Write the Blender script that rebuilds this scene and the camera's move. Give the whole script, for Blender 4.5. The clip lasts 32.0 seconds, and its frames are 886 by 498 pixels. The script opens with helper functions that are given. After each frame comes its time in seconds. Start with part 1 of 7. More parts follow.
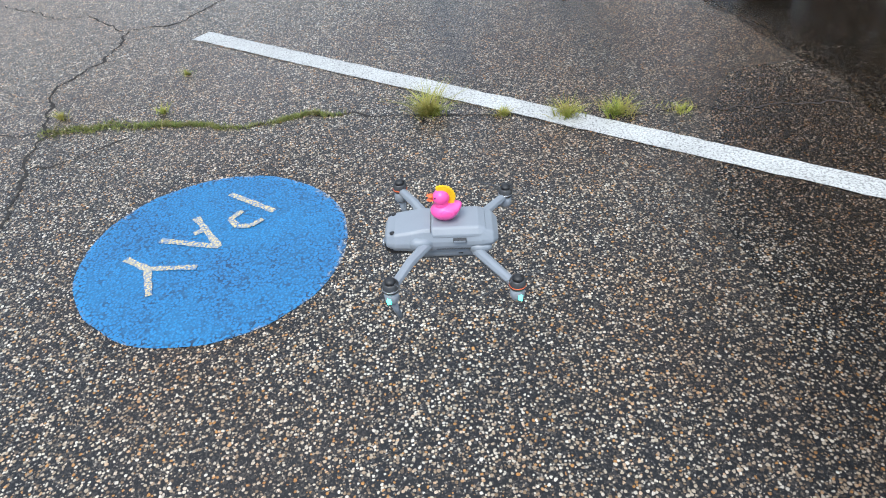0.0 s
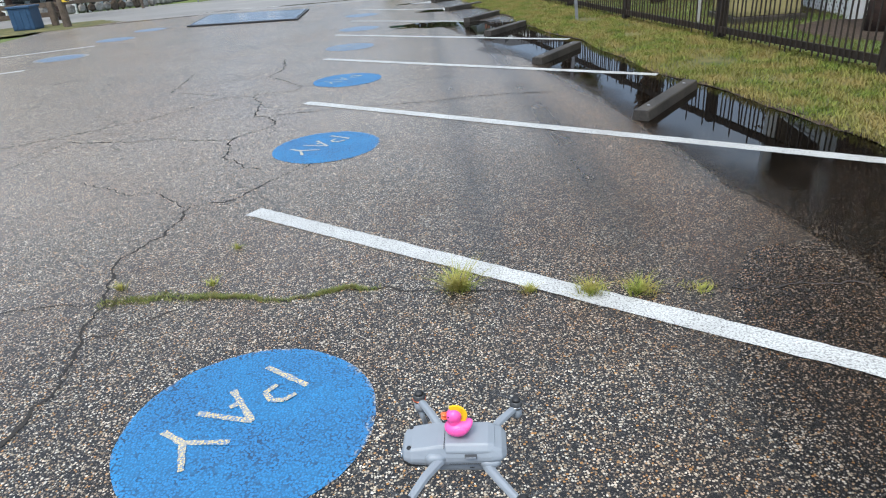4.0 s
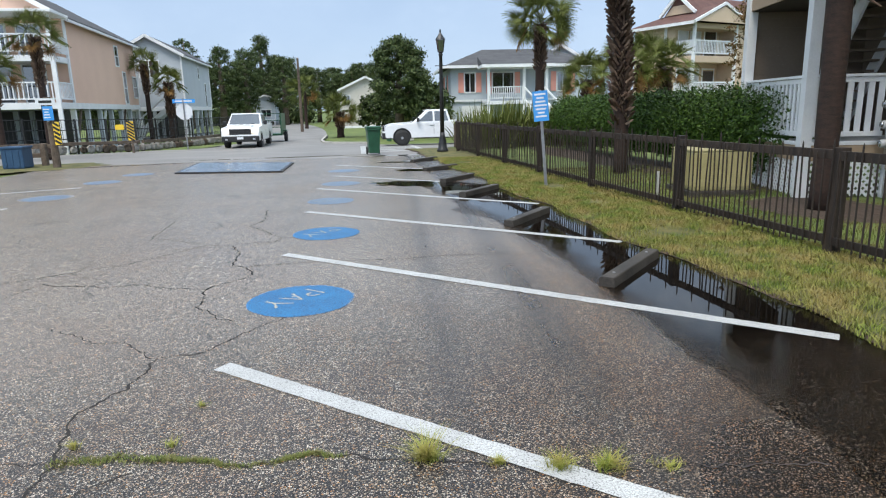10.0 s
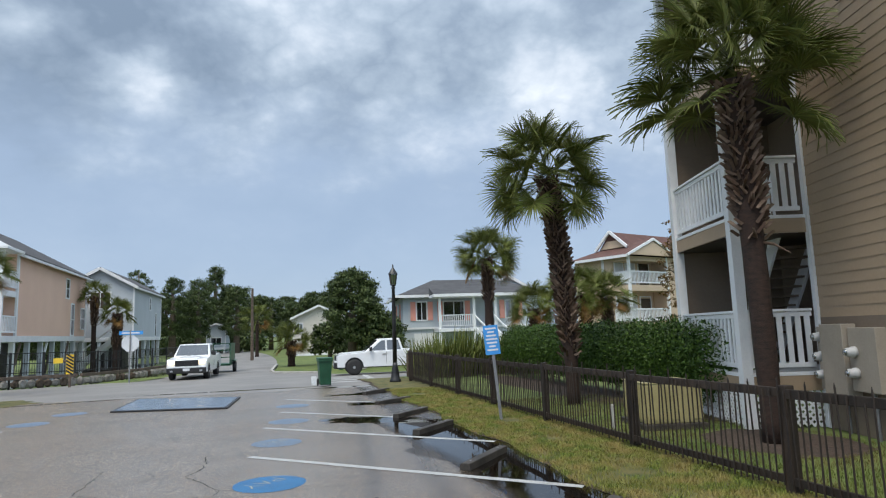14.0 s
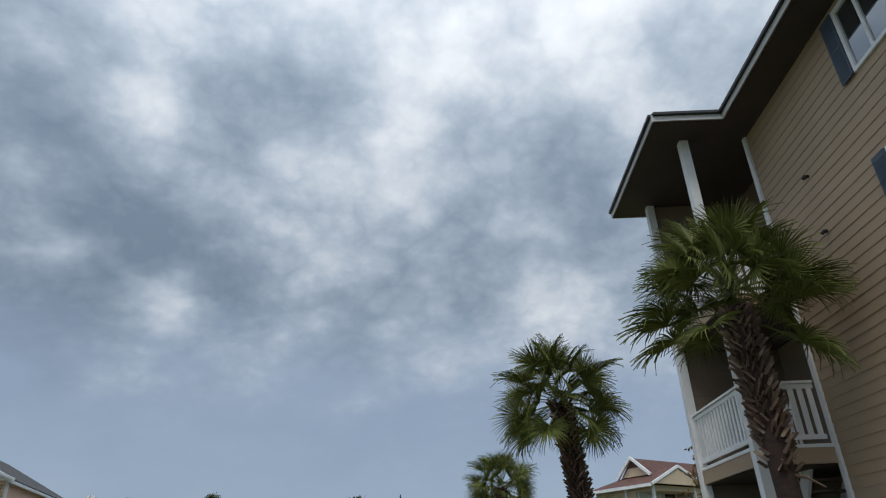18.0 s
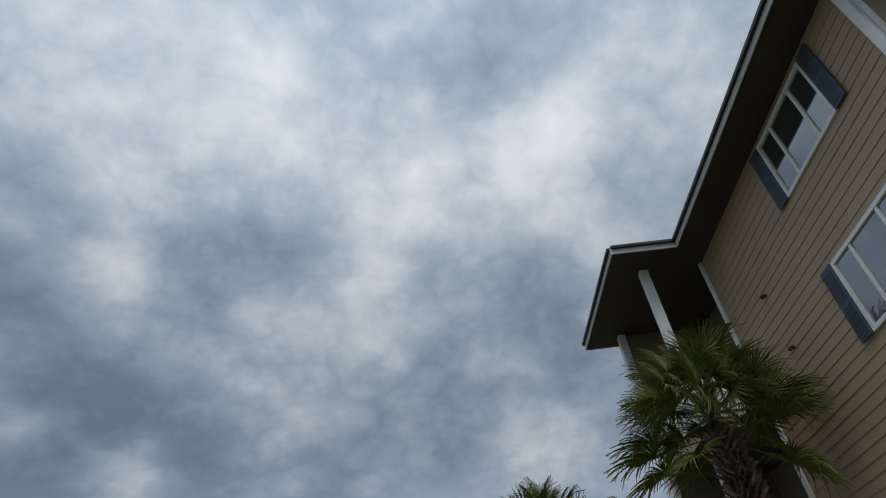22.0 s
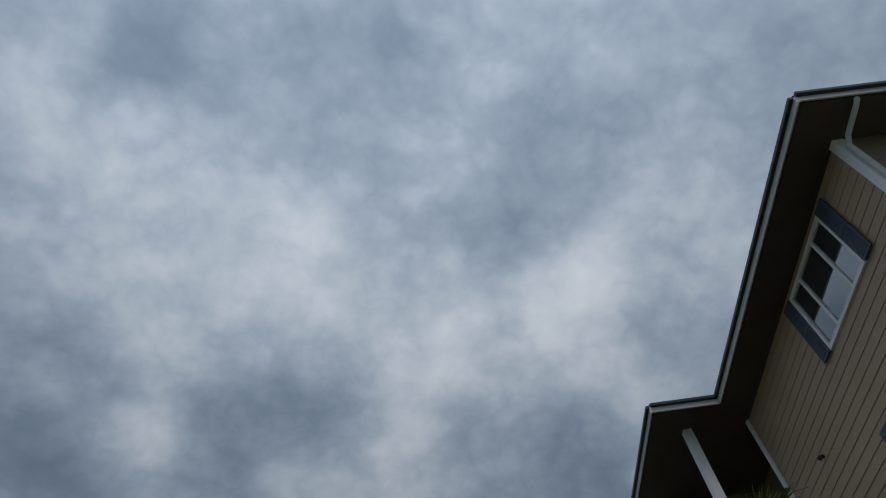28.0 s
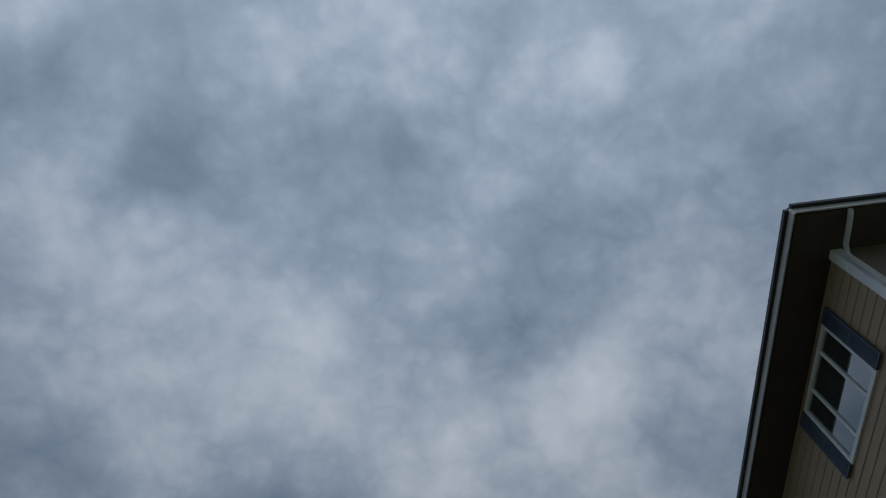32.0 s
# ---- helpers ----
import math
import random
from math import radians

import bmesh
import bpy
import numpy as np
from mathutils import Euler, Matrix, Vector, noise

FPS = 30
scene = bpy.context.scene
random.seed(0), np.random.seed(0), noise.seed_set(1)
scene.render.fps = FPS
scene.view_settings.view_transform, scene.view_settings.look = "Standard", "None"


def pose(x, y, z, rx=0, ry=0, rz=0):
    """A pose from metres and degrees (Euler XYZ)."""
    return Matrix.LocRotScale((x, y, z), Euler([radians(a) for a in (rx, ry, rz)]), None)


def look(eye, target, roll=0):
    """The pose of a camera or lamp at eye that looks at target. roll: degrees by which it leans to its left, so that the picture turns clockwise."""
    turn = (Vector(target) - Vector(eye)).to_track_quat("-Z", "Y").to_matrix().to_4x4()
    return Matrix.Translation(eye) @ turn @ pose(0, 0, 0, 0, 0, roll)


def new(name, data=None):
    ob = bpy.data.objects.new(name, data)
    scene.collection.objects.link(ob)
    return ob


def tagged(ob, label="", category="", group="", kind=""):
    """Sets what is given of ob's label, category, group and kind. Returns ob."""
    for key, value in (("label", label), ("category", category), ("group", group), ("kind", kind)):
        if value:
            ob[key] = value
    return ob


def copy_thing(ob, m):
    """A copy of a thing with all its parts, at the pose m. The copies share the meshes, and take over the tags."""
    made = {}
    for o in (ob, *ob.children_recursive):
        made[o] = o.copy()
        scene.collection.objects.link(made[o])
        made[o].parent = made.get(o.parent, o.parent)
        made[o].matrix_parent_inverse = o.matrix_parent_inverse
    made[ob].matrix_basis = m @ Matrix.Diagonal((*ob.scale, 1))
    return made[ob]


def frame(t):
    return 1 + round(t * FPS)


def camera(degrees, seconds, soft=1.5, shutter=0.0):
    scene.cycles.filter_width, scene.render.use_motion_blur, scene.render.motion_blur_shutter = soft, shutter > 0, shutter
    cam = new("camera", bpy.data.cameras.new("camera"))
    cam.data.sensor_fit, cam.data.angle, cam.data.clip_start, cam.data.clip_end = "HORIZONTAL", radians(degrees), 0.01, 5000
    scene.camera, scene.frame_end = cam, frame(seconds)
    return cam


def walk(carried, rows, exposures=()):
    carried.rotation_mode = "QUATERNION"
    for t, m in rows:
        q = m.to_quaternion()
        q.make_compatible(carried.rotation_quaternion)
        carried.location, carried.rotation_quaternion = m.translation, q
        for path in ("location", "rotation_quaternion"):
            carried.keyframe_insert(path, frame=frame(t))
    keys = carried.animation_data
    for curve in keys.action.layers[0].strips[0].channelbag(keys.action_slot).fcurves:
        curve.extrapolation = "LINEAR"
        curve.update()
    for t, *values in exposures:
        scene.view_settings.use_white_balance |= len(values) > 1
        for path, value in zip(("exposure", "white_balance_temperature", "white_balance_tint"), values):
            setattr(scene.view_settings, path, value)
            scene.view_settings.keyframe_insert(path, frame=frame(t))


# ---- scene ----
cam = camera(70.1, 32.0, soft=1.15)
PATH = [
    (0, (0.948, -4.041, 1.404), (1.125, -2.508, 0.132), -3.82),
    (0.5, (0.947, -4.041, 1.410), (1.112, -2.496, 0.151), -3.85),
    (1, (0.945, -4.038, 1.418), (1.108, -2.480, 0.175), -3.63),
    (1.5, (0.954, -4.029, 1.434), (1.138, -2.408, 0.278), -3.38),
    (2, (0.963, -4.021, 1.450), (1.170, -2.342, 0.384), -3.13),
    (2.5, (0.966, -4.028, 1.480), (1.174, -2.292, 0.508), -3.70),
    (3, (0.969, -4.035, 1.508), (1.178, -2.249, 0.633), -4.27),
    (3.5, (0.978, -4.059, 1.537), (1.120, -2.263, 0.668), -5.11),
    (5.5, (0.990, -4.123, 1.567), (1.107, -2.323, 0.702), -3.89),
    (6, (0.992, -4.130, 1.576), (1.127, -2.322, 0.731), -3.54),
    (6.5, (0.993, -4.129, 1.580), (1.141, -2.310, 0.760), -3.09),
    (7, (0.989, -4.129, 1.585), (1.152, -2.298, 0.798), -2.72),
    (7.5, (0.988, -4.128, 1.598), (1.164, -2.279, 0.855), -2.51),
    (8, (0.995, -4.130, 1.613), (1.188, -2.263, 0.920), -2.19),
    (8.5, (0.988, -4.128, 1.621), (1.197, -2.244, 0.982), -2.10),
    (9, (0.988, -4.124, 1.633), (1.211, -2.227, 1.039), -1.80),
    (9.5, (0.982, -4.127, 1.650), (1.218, -2.212, 1.123), -1.49),
    (10, (0.981, -4.121, 1.674), (1.231, -2.185, 1.237), -1.31),
    (10.5, (0.974, -4.118, 1.704), (1.253, -2.163, 1.389), -1.32),
    (11, (0.982, -4.103, 1.731), (1.281, -2.132, 1.567), -1.23),
    (11.5, (0.978, -4.095, 1.754), (1.306, -2.122, 1.722), -1.41),
    (12, (0.969, -4.088, 1.787), (1.276, -2.112, 1.793), -2.42),
    (12.5, (0.972, -4.101, 1.810), (1.292, -2.128, 1.876), -2.38),
    (13, (0.975, -4.112, 1.834), (1.308, -2.144, 1.959), -2.33),
    (13.5, (0.980, -4.102, 1.858), (1.359, -2.146, 2.036), -2.36),
    (14, (0.984, -4.094, 1.882), (1.402, -2.155, 2.139), -1.93),
    (14.5, (0.967, -4.081, 1.898), (1.394, -2.162, 2.266), -2.07),
    (16.5, (0.952, -4.168, 1.911), (1.294, -2.314, 2.581), -1.16),
    (17, (0.954, -4.193, 1.916), (1.323, -2.380, 2.675), -1.34),
    (17.5, (0.968, -4.179, 1.937), (1.343, -2.396, 2.762), -1.17),
    (18, (0.982, -4.167, 1.956), (1.345, -2.424, 2.867), -1.74),
    (18.5, (0.993, -4.197, 1.938), (1.366, -2.493, 2.917), -2.39),
    (19, (1.005, -4.223, 1.923), (1.387, -2.550, 2.949), -3.01),
    (19.5, (1.001, -4.227, 1.918), (1.388, -2.596, 3.008), -4.21),
    (20, (0.996, -4.239, 1.910), (1.384, -2.644, 3.052), -4.80),
    (20.5, (0.983, -4.258, 1.913), (1.376, -2.697, 3.100), -5.34),
    (21, (0.970, -4.276, 1.916), (1.366, -2.745, 3.140), -5.65),
    (21.5, (0.961, -4.292, 1.923), (1.373, -2.786, 3.174), -7.28),
    (22, (0.955, -4.299, 1.935), (1.383, -2.820, 3.211), -8.60),
    (22.5, (0.952, -4.303, 1.950), (1.360, -2.859, 3.272), -8.38),
    (23, (0.948, -4.307, 1.966), (1.336, -2.899, 3.332), -8.16),
    (23.5, (0.947, -4.327, 1.960), (1.309, -2.971, 3.384), -7.78),
    (24, (0.944, -4.351, 1.953), (1.277, -3.044, 3.430), -7.87),
    (24.5, (0.937, -4.385, 1.944), (1.265, -3.120, 3.458), -8.27),
    (25, (0.941, -4.398, 1.942), (1.270, -3.164, 3.481), -8.10),
    (25.5, (0.948, -4.399, 1.946), (1.270, -3.196, 3.511), -8.55),
    (26, (0.951, -4.401, 1.950), (1.270, -3.221, 3.532), -8.92),
    (26.5, (0.945, -4.415, 1.944), (1.274, -3.253, 3.539), -9.53),
    (28.5, (0.981, -4.389, 1.972), (1.281, -3.255, 3.592), -9.01),
    (29, (0.981, -4.410, 1.969), (1.272, -3.288, 3.599), -8.79),
    (29.5, (0.973, -4.430, 1.956), (1.261, -3.353, 3.617), -9.19),
    (30, (0.967, -4.451, 1.943), (1.250, -3.420, 3.634), -9.58),
    (30.5, (0.967, -4.456, 1.941), (1.245, -3.480, 3.664), -9.83),
    (31, (0.967, -4.461, 1.938), (1.238, -3.540, 3.693), -10.07),
    (31.5, (0.956, -4.478, 1.927), (1.222, -3.594, 3.701), -10.97),
    (32, (0.944, -4.497, 1.915), (1.216, -3.642, 3.703), -11.49),
]
EXPOSURES = [(0.0, 1.58, 6200, 10), (8.0, 1.60, 6400, 10), (10.0, 1.54, 6400, 10), (12.0, 1.42, 6400, 10), (13.0, 1.30, 6350, 10), (14.0, 1.20, 6450, 10), (17.0, 0.84, 6550, 10), (20.0, 0.38, 6550, 10), (23.0, 0.20, 6500, 10), (25.0, 0.10, 6450, 10), (29.0, -0.30, 6150, 10), (32.0, -0.48, 6020, 10)]
walk(cam, [(t, look(eye, target, roll)) for t, eye, target, roll in PATH], EXPOSURES)

# ---- sky and light ----
world = bpy.data.worlds.new("overcast_sky")
scene.world = world
world.use_nodes = True


class Nodes:
    """A small builder for node trees."""

    def __init__(self, tree):
        self.tree = tree
        tree.nodes.clear()

    def add(self, kind, *args, **inputs):
        n = self.tree.nodes.new(kind)
        for key, value in inputs.items():
            if key in n.inputs.keys():
                self.put(n.inputs[key], value)
        for i, value in enumerate(args):
            if value is not None:
                self.put(n.inputs[i], value)
        return n

    def put(self, socket, value):
        if isinstance(value, bpy.types.NodeSocket):
            self.tree.links.new(value, socket)
        elif isinstance(value, bpy.types.Node):
            self.tree.links.new(value.outputs[0], socket)
        elif isinstance(value, (tuple, list)) and len(value) == 3 and socket.type == "RGBA":
            socket.default_value = (*value, 1)
        else:
            socket.default_value = value

    def math(self, op, a, b=0.0, c=0.0):
        n = self.add("ShaderNodeMath", a, b, c)
        n.operation = op
        return n.outputs[0]

    def noise(self, vec, scale, detail=4.0, rough=0.55, distortion=0.0):
        n = self.add("ShaderNodeTexNoise", Vector=vec, Scale=scale, Detail=detail, Roughness=rough, Distortion=distortion)
        return n.outputs[0]

    def ramp(self, fac, *stops):
        n = self.add("ShaderNodeValToRGB", fac)
        e = n.color_ramp.elements
        while len(e) < len(stops):
            e.new(0.5)
        for item, (at, col) in zip(e, stops):
            item.position = at
            item.color = (*col, 1) if isinstance(col, tuple) else (col, col, col, 1)
        return n.outputs[0]

    def mix(self, fac, a, b, blend="MIX"):
        n = self.tree.nodes.new("ShaderNodeMix")
        n.data_type, n.blend_type = "RGBA", blend
        self.put(n.inputs[0], fac)
        self.put(n.inputs[6], a)
        self.put(n.inputs[7], b)
        return n.outputs[2]

    def coord(self, out="Object"):
        return self.add("ShaderNodeTexCoord").outputs[out]

    def scaled(self, vec, s):
        n = self.add("ShaderNodeMapping", Vector=vec)
        n.inputs["Scale"].default_value = s
        return n.outputs[0]


def build_sky():
    k = Nodes(world.node_tree)
    d = k.coord("Generated")
    sep = k.add("ShaderNodeSeparateXYZ", d)
    # the cloud layer is flat: it closes up towards the horizon
    over = k.math("DIVIDE", 1.0, k.math("ADD", k.math("MAXIMUM", sep.outputs[2], 0.0), 0.62))
    flat = k.add("ShaderNodeVectorMath", d)
    flat.operation = "SCALE"
    k.put(flat.inputs["Scale"], over)
    flat = flat.outputs[0]

    def shift(v, by):
        return k.add("ShaderNodeVectorMath", v, by).outputs[0]

    torn = k.scaled(k.add("ShaderNodeTexNoise", Vector=flat, Scale=3.4, Detail=5.0, Roughness=0.5).outputs[1], (0.20, 0.20, 0.20))
    ragged_way = shift(shift(d, (-0.10, -0.10, -0.10)), torn)

    def blob(turn, rise, wide):
        """1 in one direction of the sky, falling raggedly to 0 a number of degrees away."""
        a, b = radians(turn), radians(rise)
        n = k.add("ShaderNodeVectorMath", ragged_way, (math.sin(a) * math.cos(b), math.cos(a) * math.cos(b), math.sin(b)))
        n.operation = "DISTANCE"
        m = k.add("ShaderNodeMapRange", n.outputs["Value"])
        m.interpolation_type = "SMOOTHSTEP"
        m.inputs[1].default_value, m.inputs[2].default_value = radians(wide), 0.0
        return m.outputs[0]

    def centred(v, gain, middle=0.5):
        return k.math("MULTIPLY", k.math("SUBTRACT", v, middle), gain)

    broad = k.noise(shift(flat, (3.1, 1.7, 0.4)), 2.9, 8.0, 0.52)
    mid = k.noise(shift(flat, (0.0, 5.0, 0.0)), 7.8, 8.0, 0.55)
    lumps = k.math("ABSOLUTE", k.math("SUBTRACT", k.noise(shift(shift(flat, (1.3, 0.0, 4.0)), k.scaled(torn, (0.25, 0.25, 0.25))), 6.0, 4.0, 0.5), 0.5))
    small = k.math("ABSOLUTE", k.math("SUBTRACT", k.noise(shift(shift(flat, (4.3, 2.0, 1.0)), k.scaled(torn, (0.2, 0.2, 0.2))), 15.0, 4.0, 0.55), 0.5))
    mass = k.math("ADD", 0.525, k.math("ADD", centred(broad, 0.44), centred(mid, 0.34)))
    mass = k.math("ADD", mass, k.math("ADD", centred(lumps, 0.55, 0.09), centred(small, 0.40, 0.09)))
    # the sun stands behind the brightest gaps; heavier banks lie round them
    banks = ((-24, 20, 14, 0.7), (-34, 22, 10, 0.8), (-8, 17, 7, 0.7), (-62, 61, 7, 1.0), (-38, 63, 7, 1.28), (-28, 41, 7, 0.72), (-24, 32, 9, 1.0), (-21, 15, 7, 1.11), (-18, 26, 10, 1.2), (-11, 25, 7, 0.9), (-10, 40, 11, 1.32), (-8, 22, 7, 1.28), (-4, 72, 8, 0.5), (1, 38, 7, 0.8), (3, 19, 7, 1.05), (12, 27, 10, 1.26), (12, 72, 8, 0.6), (19, 45, 5, 0.8), (24, 35, 9, 0.89), (26, 27, 7, 0.9), (29, 54, 8, 0.9), (40, 61, 9, 0.7), (43, 36, 7, 0.9), (71, 60, 12, 0.8))
    gaps = ((-50, 59, 6, 0.8), (-47, 56, 6, 0.5), (-39, 77, 9, 0.8), (-32, 55, 12, 1.3), (-25, 24, 4, 1.0), (-22, 24, 3, 0.8), (-22, 45, 11, 1.11), (-21, 36, 7, 1.02), (-15, 20, 3, 1.0), (-8, 54, 13, 1.0), (2, 33, 9, 0.9), (8, 31, 4, 0.8), (8, 43, 10, 1.0), (9, 35, 7, 0.7), (15, 42, 7, 0.7), (21, 21, 9, 1.2), (27, 42, 7, 1.3), (27, 48, 9, 1.4), (34, 47, 6, 1.2), (49, 44, 5, 0.89), (71, 69, 5, 0.3))
    for turn, rise, wide, gain in banks:
        mass = k.math("ADD", mass, k.math("MULTIPLY", blob(turn, rise, wide), -0.140 * gain))
    for turn, rise, wide, gain in gaps:
        mass = k.math("ADD", mass, k.math("MULTIPLY", blob(turn, rise, wide), 0.125 * gain))
    # the layer is smoother and more even overhead
    even = k.ramp(sep.outputs[2], (0.62, 0.0), (0.92, 0.12))
    mass = k.math("ADD", mass, k.math("MULTIPLY", even, k.math("SUBTRACT", 0.535, mass)))
    clouds = k.ramp(mass, (0.24, (0.115, 0.15, 0.195)), (0.36, (0.16, 0.20, 0.25)), (0.45, (0.215, 0.26, 0.31)), (0.52, (0.27, 0.315, 0.365)), (0.58, (0.335, 0.375, 0.42)), (0.70, (0.45, 0.48, 0.51)), (0.90, (0.58, 0.60, 0.62)))
    ragged = k.math("ADD", sep.outputs[2], k.math("MULTIPLY", k.math("SUBTRACT", mid, 0.5), 0.20))
    haze = k.ramp(ragged, (0.0, 1.0), (0.22, 0.9), (0.36, 0.0))
    low = k.mix(k.noise(flat, 1.6, 3.0), (0.150, 0.203, 0.285), (0.22, 0.272, 0.350))
    # an overcast is brightest overhead; the unseen sky behind the camera is raised to add light
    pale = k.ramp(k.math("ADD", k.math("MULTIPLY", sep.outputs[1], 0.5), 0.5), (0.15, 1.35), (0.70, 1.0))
    zenith = k.ramp(sep.outputs[2], (0.0, 0.86), (0.20, 0.82), (0.42, 0.86), (0.60, 1.0), (0.80, 1.28), (0.92, 1.50))
    sky = k.add("ShaderNodeTexSky")
    sky.sky_type, sky.sun_disc = "NISHITA", False
    sky.sun_elevation, sky.sun_rotation = radians(61), radians(213)
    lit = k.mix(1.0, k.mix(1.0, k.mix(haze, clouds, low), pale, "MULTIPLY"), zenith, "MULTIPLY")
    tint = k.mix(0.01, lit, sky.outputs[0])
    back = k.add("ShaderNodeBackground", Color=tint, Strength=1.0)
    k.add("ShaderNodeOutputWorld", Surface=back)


build_sky()
sun = new("sun", bpy.data.lights.new("sun", "SUN"))
sun.data.energy, sun.data.angle, sun.data.color = 1.1, radians(25), (1.0, 0.93, 0.82)
sun.matrix_world = look((-9, -14, 30), (0, 0, 0))


# ---- materials ----
def material(name):
    m = bpy.data.materials.new(name)
    m.use_nodes = True
    return m, Nodes(m.node_tree)


def finish(k, color, rough=0.6, normal=None, metal=0.0, **more):
    b = k.add("ShaderNodeBsdfPrincipled", Metallic=metal)
    k.put(b.inputs["Base Color"], color)
    k.put(b.inputs["Roughness"], rough)
    if normal is not None:
        k.put(b.inputs["Normal"], normal)
    for key, value in more.items():
        k.put(b.inputs[key.replace("_", " ")], value)
    k.add("ShaderNodeOutputMaterial", Surface=b)
    return b


def bump(k, height, strength=0.4, distance=0.01):
    return k.add("ShaderNodeBump", Strength=strength, Distance=distance, Height=height).outputs[0]


def surf(name, a, b, scale=6.0, fine=60.0, rough=0.6, metal=0.0, relief=0.3, depth=0.004, vary=0.0, stretch=None, **more):
    """A surface between two colours, with grain at two scales and a little relief."""
    m, k = material(name)
    vec = k.coord()
    if stretch:
        vec = k.scaled(vec, stretch)
    large, small = k.noise(vec, scale, 5.0), k.noise(vec, fine, 4.0)
    fac = k.math("ADD", k.math("MULTIPLY", large, 0.65), k.math("MULTIPLY", small, 0.35))
    col = k.ramp(fac, (0.36, a), (0.64, b))
    if vary:
        rnd = k.add("ShaderNodeObjectInfo").outputs["Random"]
        col = k.mix(1.0, col, k.ramp(rnd, (0.0, 1.0 - vary), (1.0, 1.0)), "MULTIPLY")
    r = k.math("ADD", rough - 0.08, k.math("MULTIPLY", large, 0.16))
    finish(k, col, r, bump(k, fac, relief, depth), metal, **more)
    return m


def asphalt_material():
    m, k = material("wet_exposed_aggregate_asphalt")
    p = k.coord()
    warp = k.add("ShaderNodeVectorMath", p, k.scaled(k.add("ShaderNodeTexNoise", Vector=p, Scale=70.0, Detail=2.0).outputs[1], (0.009,) * 3)).outputs[0]
    v = k.add("ShaderNodeTexVoronoi", Vector=warp, Scale=104.0)
    v2 = k.add("ShaderNodeTexVoronoi", Vector=warp, Scale=210.0)
    rnd = k.add("ShaderNodeSeparateColor", v.outputs["Color"])
    rnd2 = k.add("ShaderNodeSeparateColor", v2.outputs["Color"])
    stone = k.ramp(rnd.outputs[0], (0.0, (0.02, 0.02, 0.023)), (0.22, (0.06, 0.055, 0.052)), (0.30, (0.24, 0.16, 0.09)), (0.46, (0.38, 0.29, 0.20)), (0.60, (0.47, 0.40, 0.30)), (0.84, (0.72, 0.67, 0.58)), (0.95, (0.46, 0.23, 0.07)))
    chips = k.ramp(rnd2.outputs[0], (0.0, (0.006, 0.006, 0.008)), (0.76, (0.009, 0.009, 0.010)), (0.93, (0.10, 0.085, 0.07)), (1.0, (0.34, 0.31, 0.27)))
    size = k.math("ADD", 0.27, k.math("MULTIPLY", rnd.outputs[1], 0.27))
    shifted = k.math("ADD", k.math("SUBTRACT", size, v.outputs[0]), 0.5)
    inside = k.ramp(shifted, (0.47, 0.0), (0.52, 1.0))
    col = k.mix(inside, chips, stone)
    sep = k.add("ShaderNodeSeparateXYZ", p)
    x, y = sep.outputs[0], sep.outputs[1]
    stain = k.noise(p, 0.55, 5.0, 0.6, 0.4)
    wob = k.math("MULTIPLY", k.math("SUBTRACT", stain, 0.5), 1.2)
    # traffic film: brown dust off the wheel tracks
    xw = k.math("ADD", x, wob)
    dust = k.math("MULTIPLY", k.ramp(k.math("ABSOLUTE", k.math("SUBTRACT", xw, 2.85)), (0.25, 1.0), (0.7, 0.0)), k.ramp(k.math("ABSOLUTE", k.math("MULTIPLY", k.math("SUBTRACT", y, 0.3), 0.2)), (0.42, 1.0), (0.9, 0.2)))
    patch = k.ramp(k.noise(p, 0.7, 5.0, 0.62), (0.45, 0.0), (0.62, 0.62))
    brown = k.math("MULTIPLY", k.math("MAXIMUM", dust, patch), k.ramp(k.noise(p, 9.0, 4.0, 0.6), (0.3, 0.35), (0.6, 0.8)))
    col = k.mix(brown, col, k.mix(1.0, col, (0.72, 0.50, 0.33), "MULTIPLY"))
    col = k.mix(k.math("MULTIPLY", brown, 0.07), col, (0.14, 0.09, 0.055))
    # grazing sky sheen painted in as a paler tone further up the lot
    worn = k.ramp(k.math("MULTIPLY", k.math("SUBTRACT", k.math("ADD", y, k.math("MULTIPLY", stain, 3.0)), k.math("MULTIPLY", x, 0.45)), 0.1), (-0.22, 0.0), (0.34, 0.54))
    col = k.mix(worn, col, k.mix(0.45, (0.40, 0.355, 0.305), k.mix(1.0, col, (2.0, 1.85, 1.7), "MULTIPLY")))
    # damp asphalt is darker and glossier: a wet patch on the low side, the puddle's margin, and two wheel tracks
    slant = k.math("SUBTRACT", k.math("ADD", x, k.math("MULTIPLY", wob, 0.6)), k.math("MULTIPLY", k.math("ADD", y, 3.3), 0.40))
    side = k.ramp(k.math("MULTIPLY", slant, 0.2), (0.26, 0.0), (0.42, 1.0))
    near = k.ramp(k.math("MULTIPLY", k.math("ADD", y, 4.0), 0.2), (0.46, 1.0), (0.72, 0.0))
    margin = k.ramp(k.math("MULTIPLY", k.math("ADD", k.math("ADD", x, k.math("MULTIPLY", wob, 0.3)), k.math("MULTIPLY", y, 0.03)), 0.2), (0.59, 0.0), (0.655, 1.0))
    wet = k.math("MAXIMUM", k.math("MULTIPLY", side, near), margin)
    bend = k.math("SUBTRACT", x, k.math("MULTIPLY", y, 0.06))
